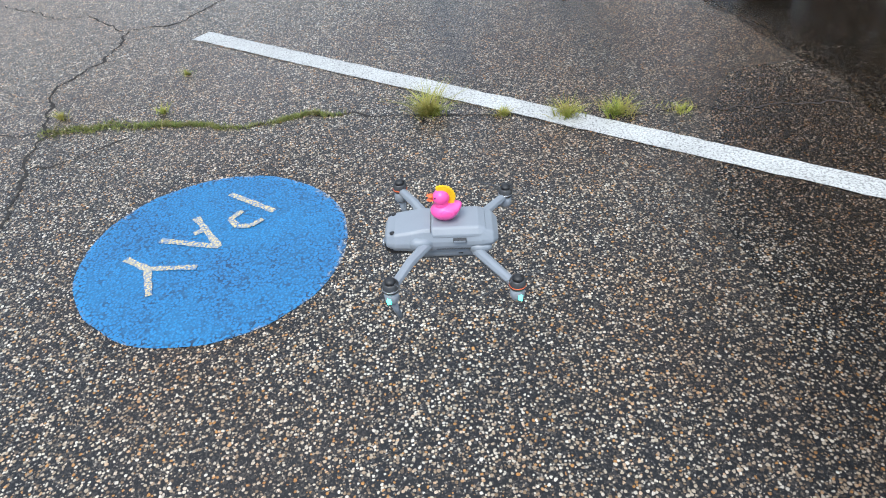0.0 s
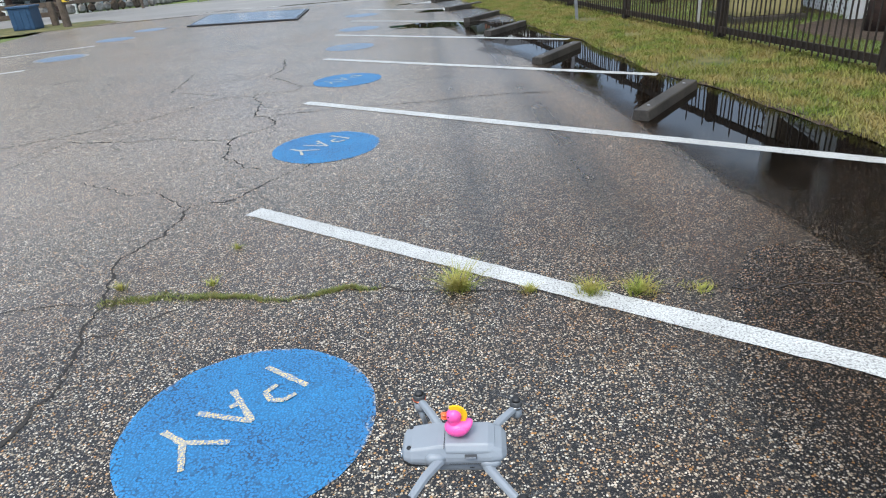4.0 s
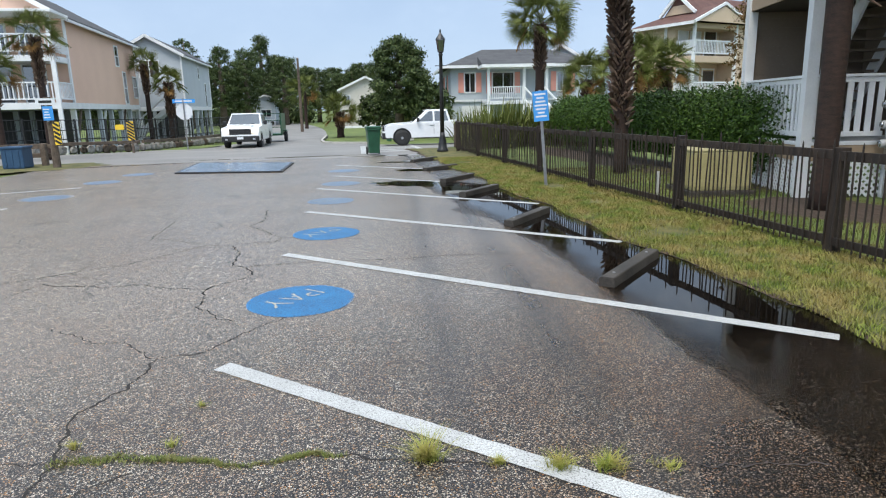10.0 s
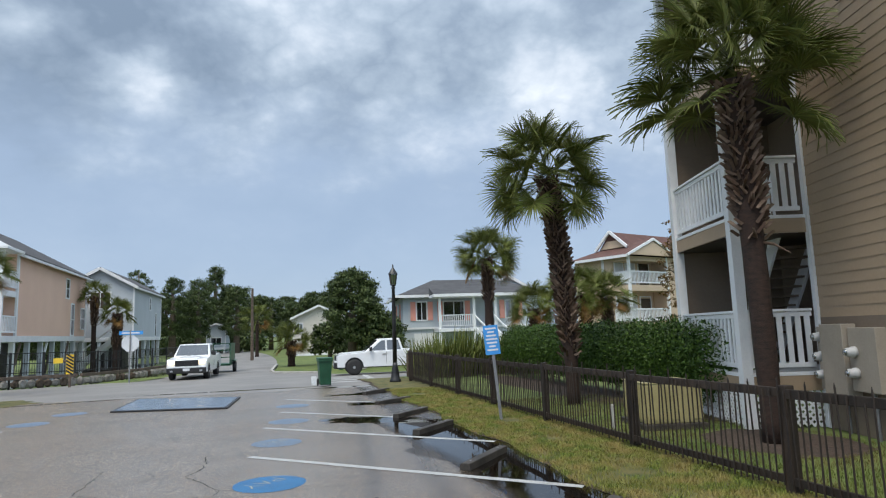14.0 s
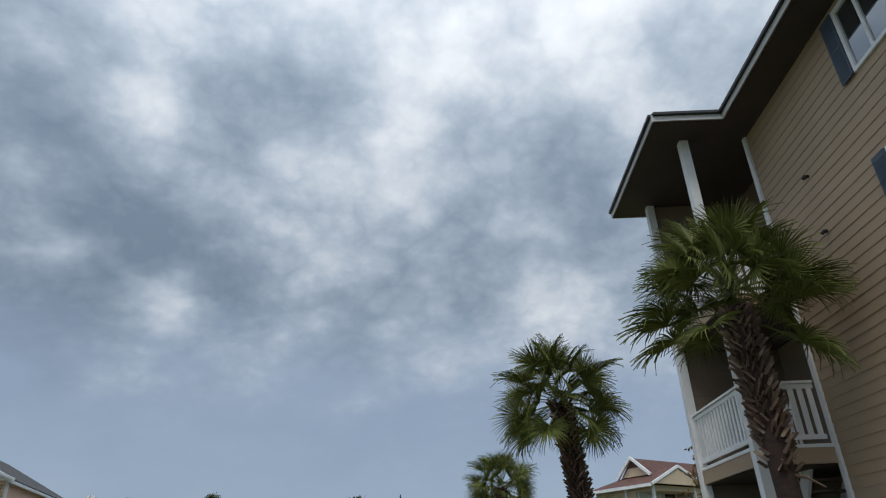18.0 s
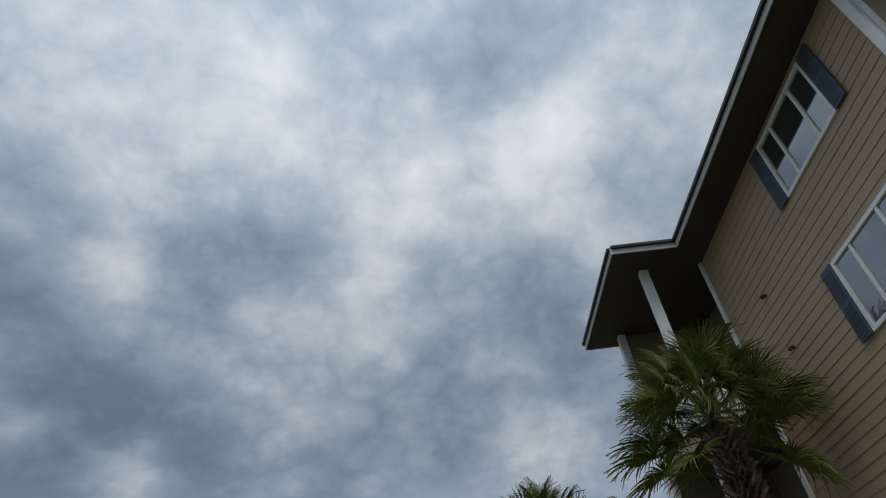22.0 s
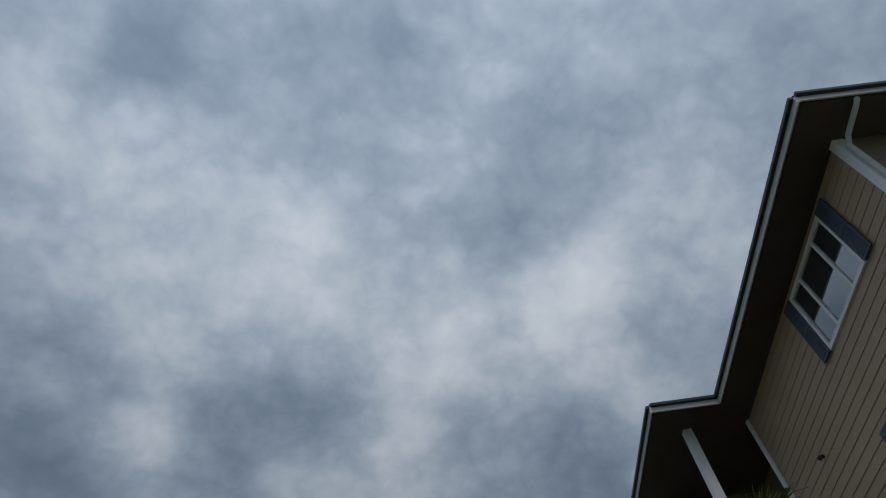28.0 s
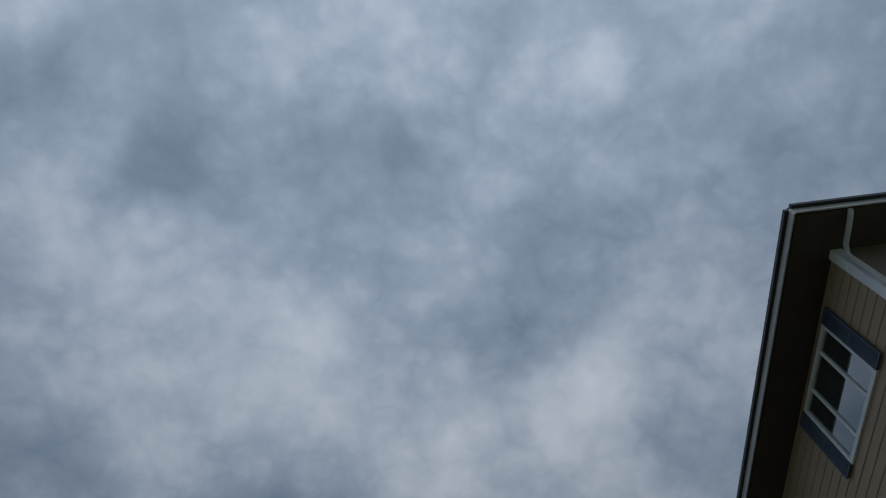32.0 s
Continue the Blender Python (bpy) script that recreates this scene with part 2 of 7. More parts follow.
    tracks = k.math("MAXIMUM", k.ramp(k.math("ABSOLUTE", k.math("SUBTRACT", bend, 2.36)), (0.06, 0.58), (0.30, 0.0)), k.ramp(k.math("ABSOLUTE", k.math("SUBTRACT", bend, 1.52)), (0.03, 0.40), (0.18, 0.0)))
    lane = k.ramp(k.math("ABSOLUTE", k.math("SUBTRACT", bend, 1.75)), (0.3, 0.18), (1.0, 0.0))
    tracks = k.math("MULTIPLY", k.math("ADD", tracks, lane), k.ramp(k.math("MULTIPLY", k.math("ADD", y, 3.0), 0.2), (0.2, 0.35), (0.6, 1.0)))
    dark = k.math("MAXIMUM", wet, k.math("MULTIPLY", tracks, k.math("ADD", 0.5, k.noise(p, 0.9, 3.0))))
    col = k.mix(1.0, col, k.ramp(dark, (0.0, (1.0, 1.0, 1.0)), (1.0, (0.36, 0.345, 0.34))), "MULTIPLY")
    col = k.mix(1.0, col, k.ramp(k.noise(p, 14.0, 6.0, 0.7), (0.30, 0.62), (0.68, 1.30)), "MULTIPLY")
    # a web of hair cracks on the older side
    web = k.add("ShaderNodeTexVoronoi", Vector=k.add("ShaderNodeVectorMath", p, k.scaled(k.add("ShaderNodeTexNoise", Vector=p, Scale=2.2, Detail=5.0).outputs[1], (0.55,) * 3)).outputs[0], Scale=0.85)
    web.feature = "DISTANCE_TO_EDGE"
    old = k.math("MULTIPLY", k.ramp(k.math("MULTIPLY", k.math("SUBTRACT", 1.0, x), 0.2), (0.10, 0.0), (0.25, 1.0)), k.ramp(k.noise(k.add("ShaderNodeVectorMath", p, (7.0, 2.0, 0.0)).outputs[0], 0.7, 2.0), (0.38, 0.0), (0.52, 1.0)))
    split = k.math("MULTIPLY", old, k.ramp(web.outputs[0], (0.003, 0.6), (0.009, 0.0)))
    col = k.mix(split, col, (0.02, 0.017, 0.014))
    h = k.math("ADD", k.math("MULTIPLY", inside, 0.7), k.math("MULTIPLY", k.math("SUBTRACT", 1.0, v2.outputs[0]), 0.4))
    rough = k.ramp(k.math("ADD", dark, k.math("MULTIPLY", stain, 0.35)), (0.0, 0.46), (1.0, 0.24))
    film = k.math("ADD", k.ramp(stain, (0.35, 0.55), (0.65, 0.90)), k.math("MULTIPLY", dark, 0.10))
    finish(k, col, rough, bump(k, h, 0.8, 0.005), 0.0, Specular_IOR_Level=0.20, Coat_Weight=film, Coat_Roughness=0.24, Coat_IOR=1.38, Coat_Normal=bump(k, h, 0.30, 0.004))
    return m


def paint_material(name, color, worn, wear=0.52, dark=(0.05, 0.05, 0.055), gaps=0.42, rim=0.0):
    """Thin road paint on the tops of the stones; the hollows between them show where it is worn."""
    m, k = material(name)
    p = k.coord()
    v = k.add("ShaderNodeTexVoronoi", Vector=p, Scale=104.0)
    big, small = k.noise(p, 3.0, 5.0), k.noise(p, 26.0, 4.0, 0.65)
    tone = k.noise(p, 150.0, 2.0)
    base = k.mix(k.ramp(big, (0.35, 0.0), (0.7, 1.0)), color, worn)
    base = k.mix(1.0, base, k.ramp(tone, (0.3, 0.78), (0.7, 1.12)), "MULTIPLY")
    rub = k.math("ADD", k.math("MULTIPLY", small, 0.55), k.math("MULTIPLY", big, 0.45))
    if rim:
        n = k.add("ShaderNodeVectorMath", p)
        n.operation = "LENGTH"
        rub = k.math("ADD", rub, k.ramp(k.math("DIVIDE", n.outputs["Value"], rim), (0.90, 0.0), (1.02, 0.22)))
    hollow = k.ramp(k.math("SUBTRACT", v.outputs[0], k.math("MULTIPLY", k.math("SUBTRACT", rub, 0.5), 1.1)), (gaps, 0.0), (gaps + 0.12, 1.0))
    bare = k.ramp(rub, (wear, 0.0), (wear + 0.10, 1.0))
    tops = k.ramp(k.add("ShaderNodeSeparateColor", v.outputs["Color"]).outputs[0], (0.35, dark), (0.5, (0.22, 0.18, 0.14)), (0.8, (0.42, 0.39, 0.35)))
    col = k.mix(k.math("MULTIPLY", hollow, k.ramp(rub, (wear - 0.22, 0.35), (wear - 0.04, 0.95))), base, dark)
    col = k.mix(bare, col, k.mix(hollow, tops, dark))
    finish(k, col, 0.42, bump(k, k.math("SUBTRACT", 1.0, v.outputs[0]), 0.5, 0.004))
    return m


def glass_material(name, tint, rough=0.04, ior=5.0):
    m, k = material(name)
    p = k.coord()
    col = k.mix(k.noise(p, 0.8, 3.0), tint, tuple(0.6 * c for c in tint))
    finish(k, col, rough, None, 0.0, IOR=ior, Specular_IOR_Level=0.5)
    return m


def water_material():
    m, k = material("puddle_water")
    p = k.coord()
    n = bump(k, k.noise(p, 3.0, 2.0), 0.02, 0.01)
    sep = k.add("ShaderNodeSeparateXYZ", p)
    x, y = sep.outputs[0], sep.outputs[1]
    # shallow at the lot side and at the near end, where only a film lies between the stones
    bank = k.math("SUBTRACT", 3.17, k.math("MULTIPLY", k.math("MAXIMUM", k.math("SUBTRACT", y, 3.2), 0.0), 0.13))
    deep = k.math("ADD", k.math("SUBTRACT", x, bank), k.math("MULTIPLY", k.math("SUBTRACT", k.noise(p, 2.6, 5.0, 0.65), 0.5), 0.55))
    deep = k.math("MAXIMUM", k.ramp(deep, (0.02, 0.15), (0.30, 1.0)), k.ramp(k.math("MULTIPLY", y, 0.1), (0.93, 0.0), (0.96, 1.0)))
    near = k.ramp(k.math("MULTIPLY", k.math("ADD", y, k.math("MULTIPLY", k.noise(p, 1.2, 4.0, 0.6), 1.2)), 0.2), (0.0, 1.0), (0.14, 0.0))
    stones = k.add("ShaderNodeTexVoronoi", Vector=p, Scale=104.0)
    poke = k.math("MULTIPLY", near, k.ramp(stones.outputs[0], (0.30, 0.9), (0.42, 0.15)))
    clear = k.add("ShaderNodeBsdfTransparent", Color=k.mix(k.math("MULTIPLY", deep, k.math("SUBTRACT", 1.0, k.math("MAXIMUM", k.math("MULTIPLY", near, 0.62), k.math("MULTIPLY", poke, 0.9)))), (0.75, 0.75, 0.75), (0.13, 0.125, 0.12)))
    gloss = k.add("ShaderNodeBsdfGlossy", Color=(0.95, 0.95, 0.95), Roughness=k.ramp(near, (0.0, 0.015), (1.0, 0.13)), Normal=n)
    f = k.add("ShaderNodeFresnel", IOR=1.33, Normal=n)
    sheen = k.math("MULTIPLY", f.outputs[0], k.math("MULTIPLY", deep, k.math("SUBTRACT", 1.0, k.math("MAXIMUM", poke, k.math("MULTIPLY", near, 0.35)))))
    both = k.add("ShaderNodeMixShader", sheen, clear.outputs[0], gloss.outputs[0])
    k.add("ShaderNodeOutputMaterial", Surface=both.outputs[0])
    return m


def glow(name, color, strength):
    m, k = material(name)
    finish(k, color, 0.3, None, 0.0, Emission_Color=color, Emission_Strength=strength)
    return m


def leaf_material(name, a, b, tip=None, scale=9.0):
    m, k = material(name)
    p = k.coord()
    isl = k.add("ShaderNodeNewGeometry").outputs["Random Per Island"]
    col = k.mix(isl, a, b)
    col = k.mix(k.ramp(k.noise(p, scale, 3.0), (0.36, 0.05), (0.64, 0.75)), col, tip or tuple(c * 0.5 for c in a))
    finish(k, col, 0.55, None, 0.0, Specular_IOR_Level=0.22)
    return m


ASPHALT = asphalt_material()
ROAD = surf("grey_road_asphalt", (0.155, 0.148, 0.14), (0.25, 0.238, 0.225), 0.4, 30, 0.6, relief=0.3)
GRASS = surf("short_grass_ground", (0.032, 0.050, 0.009), (0.17, 0.14, 0.05), 2.6, 40, 0.9, relief=0.6, depth=0.02)
LAWN = surf("green_lawn", (0.055, 0.095, 0.018), (0.15, 0.18, 0.045), 0.8, 30, 0.9, relief=0.6, depth=0.02)
MULCH = surf("brown_mulch", (0.025, 0.016, 0.011), (0.085, 0.057, 0.041), 12, 70, 0.9, relief=0.9, depth=0.02)
WHITE_LINE = paint_material("worn_white_road_paint", (0.58, 0.59, 0.58), (0.42, 0.42, 0.41), 0.62, (0.12, 0.115, 0.11), 0.56)
BLUE_PAINT = paint_material("worn_blue_road_paint", (0.022, 0.205, 0.455), (0.022, 0.155, 0.365), 0.68, (0.010, 0.022, 0.05), 0.43, 0.48)
YELLOW_PAINT = paint_material("worn_cream_road_paint", (0.62, 0.50, 0.27), (0.50, 0.40, 0.22), 0.60, (0.04, 0.16, 0.36), 0.40)
# blue paled towards grey for the sky reflected on the wet pad
PAD_PAINT = surf("wet_blue_paint_sky_sheen", (0.11, 0.155, 0.22), (0.17, 0.215, 0.28), 1.2, 40, 0.22, relief=0.1)
FADED_BLUE = paint_material("faded_blue_road_paint", (0.13, 0.27, 0.46), (0.19, 0.28, 0.40), 0.56, (0.10, 0.11, 0.13), 0.36, 0.46)
WATER = water_material()
CONCRETE = surf("dark_wet_concrete", (0.016, 0.014, 0.012), (0.066, 0.056, 0.046), 5, 60, 0.6, relief=0.6)
PALE_CONCRETE = surf("pale_concrete", (0.32, 0.31, 0.29), (0.48, 0.46, 0.43), 2, 40, 0.8)
FENCE_WOOD = surf("weathered_brown_stained_wood", (0.012, 0.008, 0.006), (0.052, 0.034, 0.023), 5, 40, 0.65, vary=0.45, stretch=(3, 3, 0.5), relief=0.5)
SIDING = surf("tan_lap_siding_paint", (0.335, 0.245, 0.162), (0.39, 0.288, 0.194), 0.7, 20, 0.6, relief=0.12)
# copy of the tan siding with the porch's shade darkened into its colour
SIDING_SHADE = surf("shaded_tan_lap_siding_paint", (0.165, 0.125, 0.092), (0.20, 0.155, 0.115), 0.7, 20, 0.6, relief=0.12)
WHITE = surf("white_painted_wood", (0.66, 0.68, 0.70), (0.78, 0.79, 0.80), 2, 40, 0.5, relief=0.1)
GUTTER = surf("white_aluminium_gutter", (0.46, 0.46, 0.46), (0.55, 0.55, 0.55), 2, 40, 0.5, relief=0.05)
# tan soffit with the shade under eaves and decks darkened into its colour
SOFFIT = surf("shaded_tan_soffit_boards", (0.042, 0.031, 0.024), (0.065, 0.050, 0.040), 1, 30, 0.7)
SHUTTER = surf("slate_blue_shutter_paint", (0.035, 0.055, 0.085), (0.06, 0.085, 0.12), 3, 50, 0.5)
GLASS = glass_material("window_glass", (0.03, 0.04, 0.05))
BLIND = surf("white_window_blind", (0.45, 0.47, 0.48), (0.55, 0.57, 0.58), 2, 40, 0.6)
SHINGLE = surf("dark_grey_roof_shingles", (0.04, 0.04, 0.044), (0.085, 0.085, 0.09), 1.5, 14, 0.85, relief=0.5, depth=0.01)
RED_SHINGLE = surf("brown_red_roof_shingles", (0.085, 0.040, 0.034), (0.14, 0.072, 0.058), 1.5, 14, 0.85, relief=0.5, depth=0.01)
PEACH = surf("peach_stucco_siding", (0.68, 0.45, 0.34), (0.76, 0.52, 0.40), 0.4, 12, 0.7)
BLUE_GREY = surf("pale_blue_grey_siding", (0.42, 0.47, 0.52), (0.50, 0.55, 0.60), 0.4, 12, 0.7)
GREY_SIDING = surf("grey_lap_siding", (0.40, 0.44, 0.48), (0.48, 0.52, 0.56), 0.4, 12, 0.7)
TAN_WALL = surf("yellow_tan_siding", (0.50, 0.385, 0.27), (0.58, 0.45, 0.325), 0.4, 12, 0.7)
CREAM_WALL = surf("cream_siding", (0.50, 0.47, 0.42), (0.58, 0.55, 0.50), 0.4, 12, 0.7)
CORAL = surf("coral_shutter_paint", (0.72, 0.30, 0.24), (0.80, 0.37, 0.30), 3, 40, 0.5)
BARK = surf("palm_trunk_bark", (0.011, 0.0065, 0.005), (0.046, 0.024, 0.017), 7, 45, 0.9, relief=0.8, depth=0.02, stretch=(1, 1, 2.5))
BOOT = leaf_material("old_palm_leaf_bases", (0.034, 0.021, 0.014), (0.27, 0.195, 0.145), (0.075, 0.040, 0.026), 7.0)
FROND = leaf_material("palm_frond_green", (0.048, 0.078, 0.016), (0.185, 0.22, 0.052), (0.125, 0.125, 0.034))
STALK = surf("palm_stalk_green", (0.06, 0.08, 0.02), (0.14, 0.15, 0.045), 5, 40, 0.5)
DRY_FROND = leaf_material("dry_palm_frond", (0.20, 0.10, 0.03), (0.30, 0.19, 0.06), (0.12, 0.06, 0.02))
HEDGE_LEAF = leaf_material("hedge_leaf_green", (0.020, 0.052, 0.007), (0.10, 0.175, 0.024))
TREE_LEAF = leaf_material("tree_leaf_green", (0.034, 0.060, 0.020), (0.125, 0.16, 0.048))
GRASS_BLADE = leaf_material("grass_blade", (0.055, 0.10, 0.010), (0.22, 0.275, 0.045), (0.31, 0.22, 0.085), 2.6)
YARD_BLADE = leaf_material("yard_grass_blade", (0.05, 0.095, 0.014), (0.15, 0.19, 0.04), (0.16, 0.115, 0.05), 1.1)
MOSS_BLADE = leaf_material("low_moss_and_grass", (0.07, 0.115, 0.022), (0.24, 0.26, 0.075), (0.16, 0.14, 0.05), 14.0)
WEED_BLADE = leaf_material("weed_blade", (0.13, 0.20, 0.02), (0.38, 0.38, 0.09), (0.30, 0.22, 0.07))
AUTUMN_LEAF = leaf_material("rusty_green_leaf", (0.06, 0.07, 0.02), (0.20, 0.12, 0.04), (0.14, 0.06, 0.02))
TRUNK = surf("grey_brown_bark", (0.06, 0.045, 0.035), (0.16, 0.12, 0.09), 6, 40, 0.9, relief=0.8, depth=0.02)
BLACK_IRON = surf("black_painted_iron", (0.008, 0.008, 0.009), (0.025, 0.025, 0.027), 5, 60, 0.4)
STEEL = surf("galvanised_steel", (0.20, 0.20, 0.21), (0.34, 0.34, 0.35), 6, 60, 0.45, metal=0.7)
SIGN_BLUE = surf("blue_sign_sheet", (0.04, 0.26, 0.66), (0.06, 0.32, 0.76), 4, 40, 0.35)
SIGN_WHITE = surf("white_sign_sheet", (0.62, 0.64, 0.68), (0.74, 0.76, 0.78), 4, 40, 0.35)
BIN_GREEN = surf("dark_green_plastic", (0.012, 0.062, 0.032), (0.022, 0.10, 0.053), 3, 40, 0.4)
CREAM_BOX = surf("cream_utility_enclosure", (0.30, 0.265, 0.12), (0.41, 0.36, 0.185), 2, 40, 0.6)
METER_BOX = surf("beige_meter_panel", (0.30, 0.26, 0.21), (0.38, 0.33, 0.27), 2, 40, 0.5)
CAR_WHITE = surf("white_car_paint", (0.70, 0.72, 0.74), (0.76, 0.78, 0.80), 1, 8, 0.18, relief=0.0)
RUBBER = surf("black_rubber", (0.012, 0.012, 0.013), (0.03, 0.03, 0.03), 8, 60, 0.75)
BLACK_TRIM = surf("black_plastic_trim", (0.010, 0.010, 0.011), (0.024, 0.024, 0.026), 8, 60, 0.45)
CAR_GLASS = glass_material("car_glass", (0.02, 0.025, 0.03), 0.04, 2.6)
CHROME = surf("bright_alloy", (0.5, 0.5, 0.52), (0.65, 0.65, 0.67), 5, 50, 0.3, metal=1.0)
DRONE_GREY = surf("mid_grey_drone_shell", (0.225, 0.25, 0.285), (0.25, 0.28, 0.315), 20, 700, 0.42, relief=0.05, depth=0.0003)
DRONE_DARK = surf("dark_grey_drone_plastic", (0.035, 0.037, 0.04), (0.055, 0.057, 0.06), 30, 600, 0.45, relief=0.05, depth=0.0003)
def smoky_material():
    m, k = material("thin_smoky_plastic")
    solid = k.add("ShaderNodeBsdfPrincipled", Roughness=0.4)
    k.put(solid.inputs["Base Color"], k.mix(k.noise(k.coord(), 60.0, 2.0), (0.05, 0.052, 0.055), (0.09, 0.092, 0.095)))
    clear = k.add("ShaderNodeBsdfTransparent", Color=(0.95, 0.95, 0.95))
    both = k.add("ShaderNodeMixShader", 0.72, solid.outputs[0], clear.outputs[0])
    k.add("ShaderNodeOutputMaterial", Surface=both.outputs[0])
    return m


SMOKY = smoky_material()
DUCK_PINK = surf("hot_pink_vinyl", (0.88, 0.09, 0.36), (0.92, 0.12, 0.42), 30, 300, 0.35, relief=0.02, depth=0.0003)
DUCK_YELLOW = surf("yellow_vinyl", (0.90, 0.55, 0.01), (0.95, 0.62, 0.02), 30, 300, 0.35, relief=0.02, depth=0.0003)
DUCK_ORANGE = surf("orange_vinyl", (0.85, 0.13, 0.03), (0.9, 0.17, 0.05), 30, 300, 0.35, relief=0.02, depth=0.0003)
ROCK = surf("grey_rock_wall", (0.14, 0.13, 0.12), (0.42, 0.40, 0.37), 3, 20, 0.9, relief=0.6)
YELLOW_SIGN = surf("yellow_sign_sheet", (0.75, 0.50, 0.03), (0.82, 0.56, 0.05), 4, 40, 0.4)
GREEN_LED = glow("green_led", (0.08, 0.9, 0.6), 2.2)
WARM_LED = glow("warm_headlamp", (1.0, 0.70, 0.35), 1.3)


# ---- mesh helpers ----
def linked(name, bm, mat, parent=None, smooth=False):
    me = bpy.data.meshes.new(name)
    bm.to_mesh(me)
    bm.free()
    for m in mat if isinstance(mat, (list, tuple)) else [mat]:
        me.materials.append(m)
    if smooth:
        for p in me.polygons:
            p.use_smooth = True
    ob = new(name, me)
    if parent is not None:
        ob.parent = parent
    return ob


def part(name, bm, mat, parent, label="", smooth=False):
    ob = linked(name, bm, mat, parent, smooth)
    return tagged(ob, label) if label else ob


def raw(name, verts, faces, mat, parent=None, smooth=False):
    me = bpy.data.meshes.new(name)
    me.from_pydata([tuple(v) for v in verts], [], faces)
    me.materials.append(mat)
    if smooth:
        for p in me.polygons:
            p.use_smooth = True
    ob = new(name, me)
    if parent is not None:
        ob.parent = parent
    return ob


def thing(name, at, label, category, group="", yaw=0.0):
    ob = new(name)
    ob.matrix_world = pose(*at, 0, 0, yaw)
    ob.empty_display_size = 0.1
    return tagged(ob, label, category, group)


def bevelled(bm, width):
    if width > 0:
        bmesh.ops.bevel(bm, geom=bm.edges[:], offset=width, segments=2, profile=0.6, affect="EDGES")
    return bm


def box(lo, hi, bev=0.0, bm=None):
    bm2 = bmesh.new()
    m = Matrix.Translation([(a + b) / 2 for a, b in zip(lo, hi)]) @ Matrix.Diagonal([abs(b - a) for a, b in zip(lo, hi)] + [1])
    bmesh.ops.create_cube(bm2, size=1, matrix=m)
    bevelled(bm2, bev)
    return bm2 if bm is None else joined(bm, bm2)


def joined(bm, other, m=None):
    """Adds another bmesh to bm."""
    me = bpy.data.meshes.new("tmp")
    if m is not None:
        other.transform(m)
    other.to_mesh(me)
    other.free()
    bm.from_mesh(me)
    bpy.data.meshes.remove(me)
    return bm


def tube(points, radii, sides=8, caps=True):
    """A round bar along points."""
    bm = bmesh.new()
    rings = []
    pts = [Vector(p) for p in points]
    side = None
    for i, p in enumerate(pts):
        d = (pts[min(i + 1, len(pts) - 1)] - pts[max(i - 1, 0)]).normalized()
        if side is None:
            side = d.orthogonal().normalized()
        side = (side - d * side.dot(d)).normalized()
        other = d.cross(side)
        r = radii[i] if isinstance(radii, (list, tuple)) else radii
        rings.append([bm.verts.new(p + r * (math.cos(a) * side + math.sin(a) * other)) for a in (2 * math.pi * j / sides for j in range(sides))])
    for a, b in zip(rings, rings[1:]):
        for j in range(sides):
            bm.faces.new((a[j], a[(j + 1) % sides], b[(j + 1) % sides], b[j]))
    if caps:
        bm.faces.new(rings[0][::-1])
        bm.faces.new(rings[-1])
    return bm


def lathe(profile, sides=20):
    """A turned shape round z from (radius, height) pairs."""
    bm = bmesh.new()
    rings = [[bm.verts.new((r * math.cos(a), r * math.sin(a), z)) for a in (2 * math.pi * j / sides for j in range(sides))] for r, z in profile]
    for a, b in zip(rings, rings[1:]):
        for j in range(sides):
            bm.faces.new((a[j], a[(j + 1) % sides], b[(j + 1) % sides], b[j]))
    bm.faces.new(rings[0][::-1])
    bm.faces.new(rings[-1])
    return bm


def beam(a, b, w, h, bev=0.0):
    """A squared bar from a to b, w wide and h high."""
    a, b = Vector(a), Vector(b)
    bm = box((-w / 2, -h / 2, 0), (w / 2, h / 2, (b - a).length), bev)
    d = (b - a).normalized()
    up = Vector((0, 0, 1)) if abs(d.z) < 0.99 else Vector((0, 1, 0))
    x = up.cross(d).normalized()
    y = d.cross(x)
    bm.transform(Matrix.Translation(a) @ Matrix((x, y, d)).transposed().to_4x4())
    return bm


def prism(poly, axis, lo, hi, bev=0.0):
    """A flat outline pushed along an axis ('x', 'y' or 'z')."""
    bm = bmesh.new()

    def place(p, s):
        return {"x": (s, p[0], p[1]), "y": (p[0], s, p[1]), "z": (p[0], p[1], s)}[axis]

    a = [bm.verts.new(place(p, lo)) for p in poly]
    b = [bm.verts.new(place(p, hi)) for p in poly]
    bm.faces.new(a)
    bm.faces.new(b[::-1])
    for i in range(len(poly)):
        j = (i + 1) % len(poly)
        bm.faces.new((a[j], a[i], b[i], b[j]))
    bmesh.ops.recalc_face_normals(bm, faces=bm.faces[:])
    return bevelled(bm, bev)


def fall(y):
    """Height of the land: level in the car park, lower in the street beyond."""
    k = min(max((y - 20) / 18, 0), 1)
    return -0.35 * k * k * (3 - 2 * k)


# ---- ground ----
def sheet(name, xs, ys, lift, mat, label, category, keep=None, rough=0.0):
    verts = [(x, y, fall(y) + lift + (rough * noise.noise((x * 0.9, y * 0.9, 3.0)) if rough else 0)) for y in ys for x in xs]
    n = len(xs)
    faces = [(j * n + i, j * n + i + 1, (j + 1) * n + i + 1, (j + 1) * n + i) for j in range(len(ys) - 1) for i in range(n - 1) if keep is None or keep((xs[i] + xs[i + 1]) / 2, (ys[j] + ys[j + 1]) / 2)]
    return tagged(raw(name, verts, faces, mat), label, category, kind="structure")


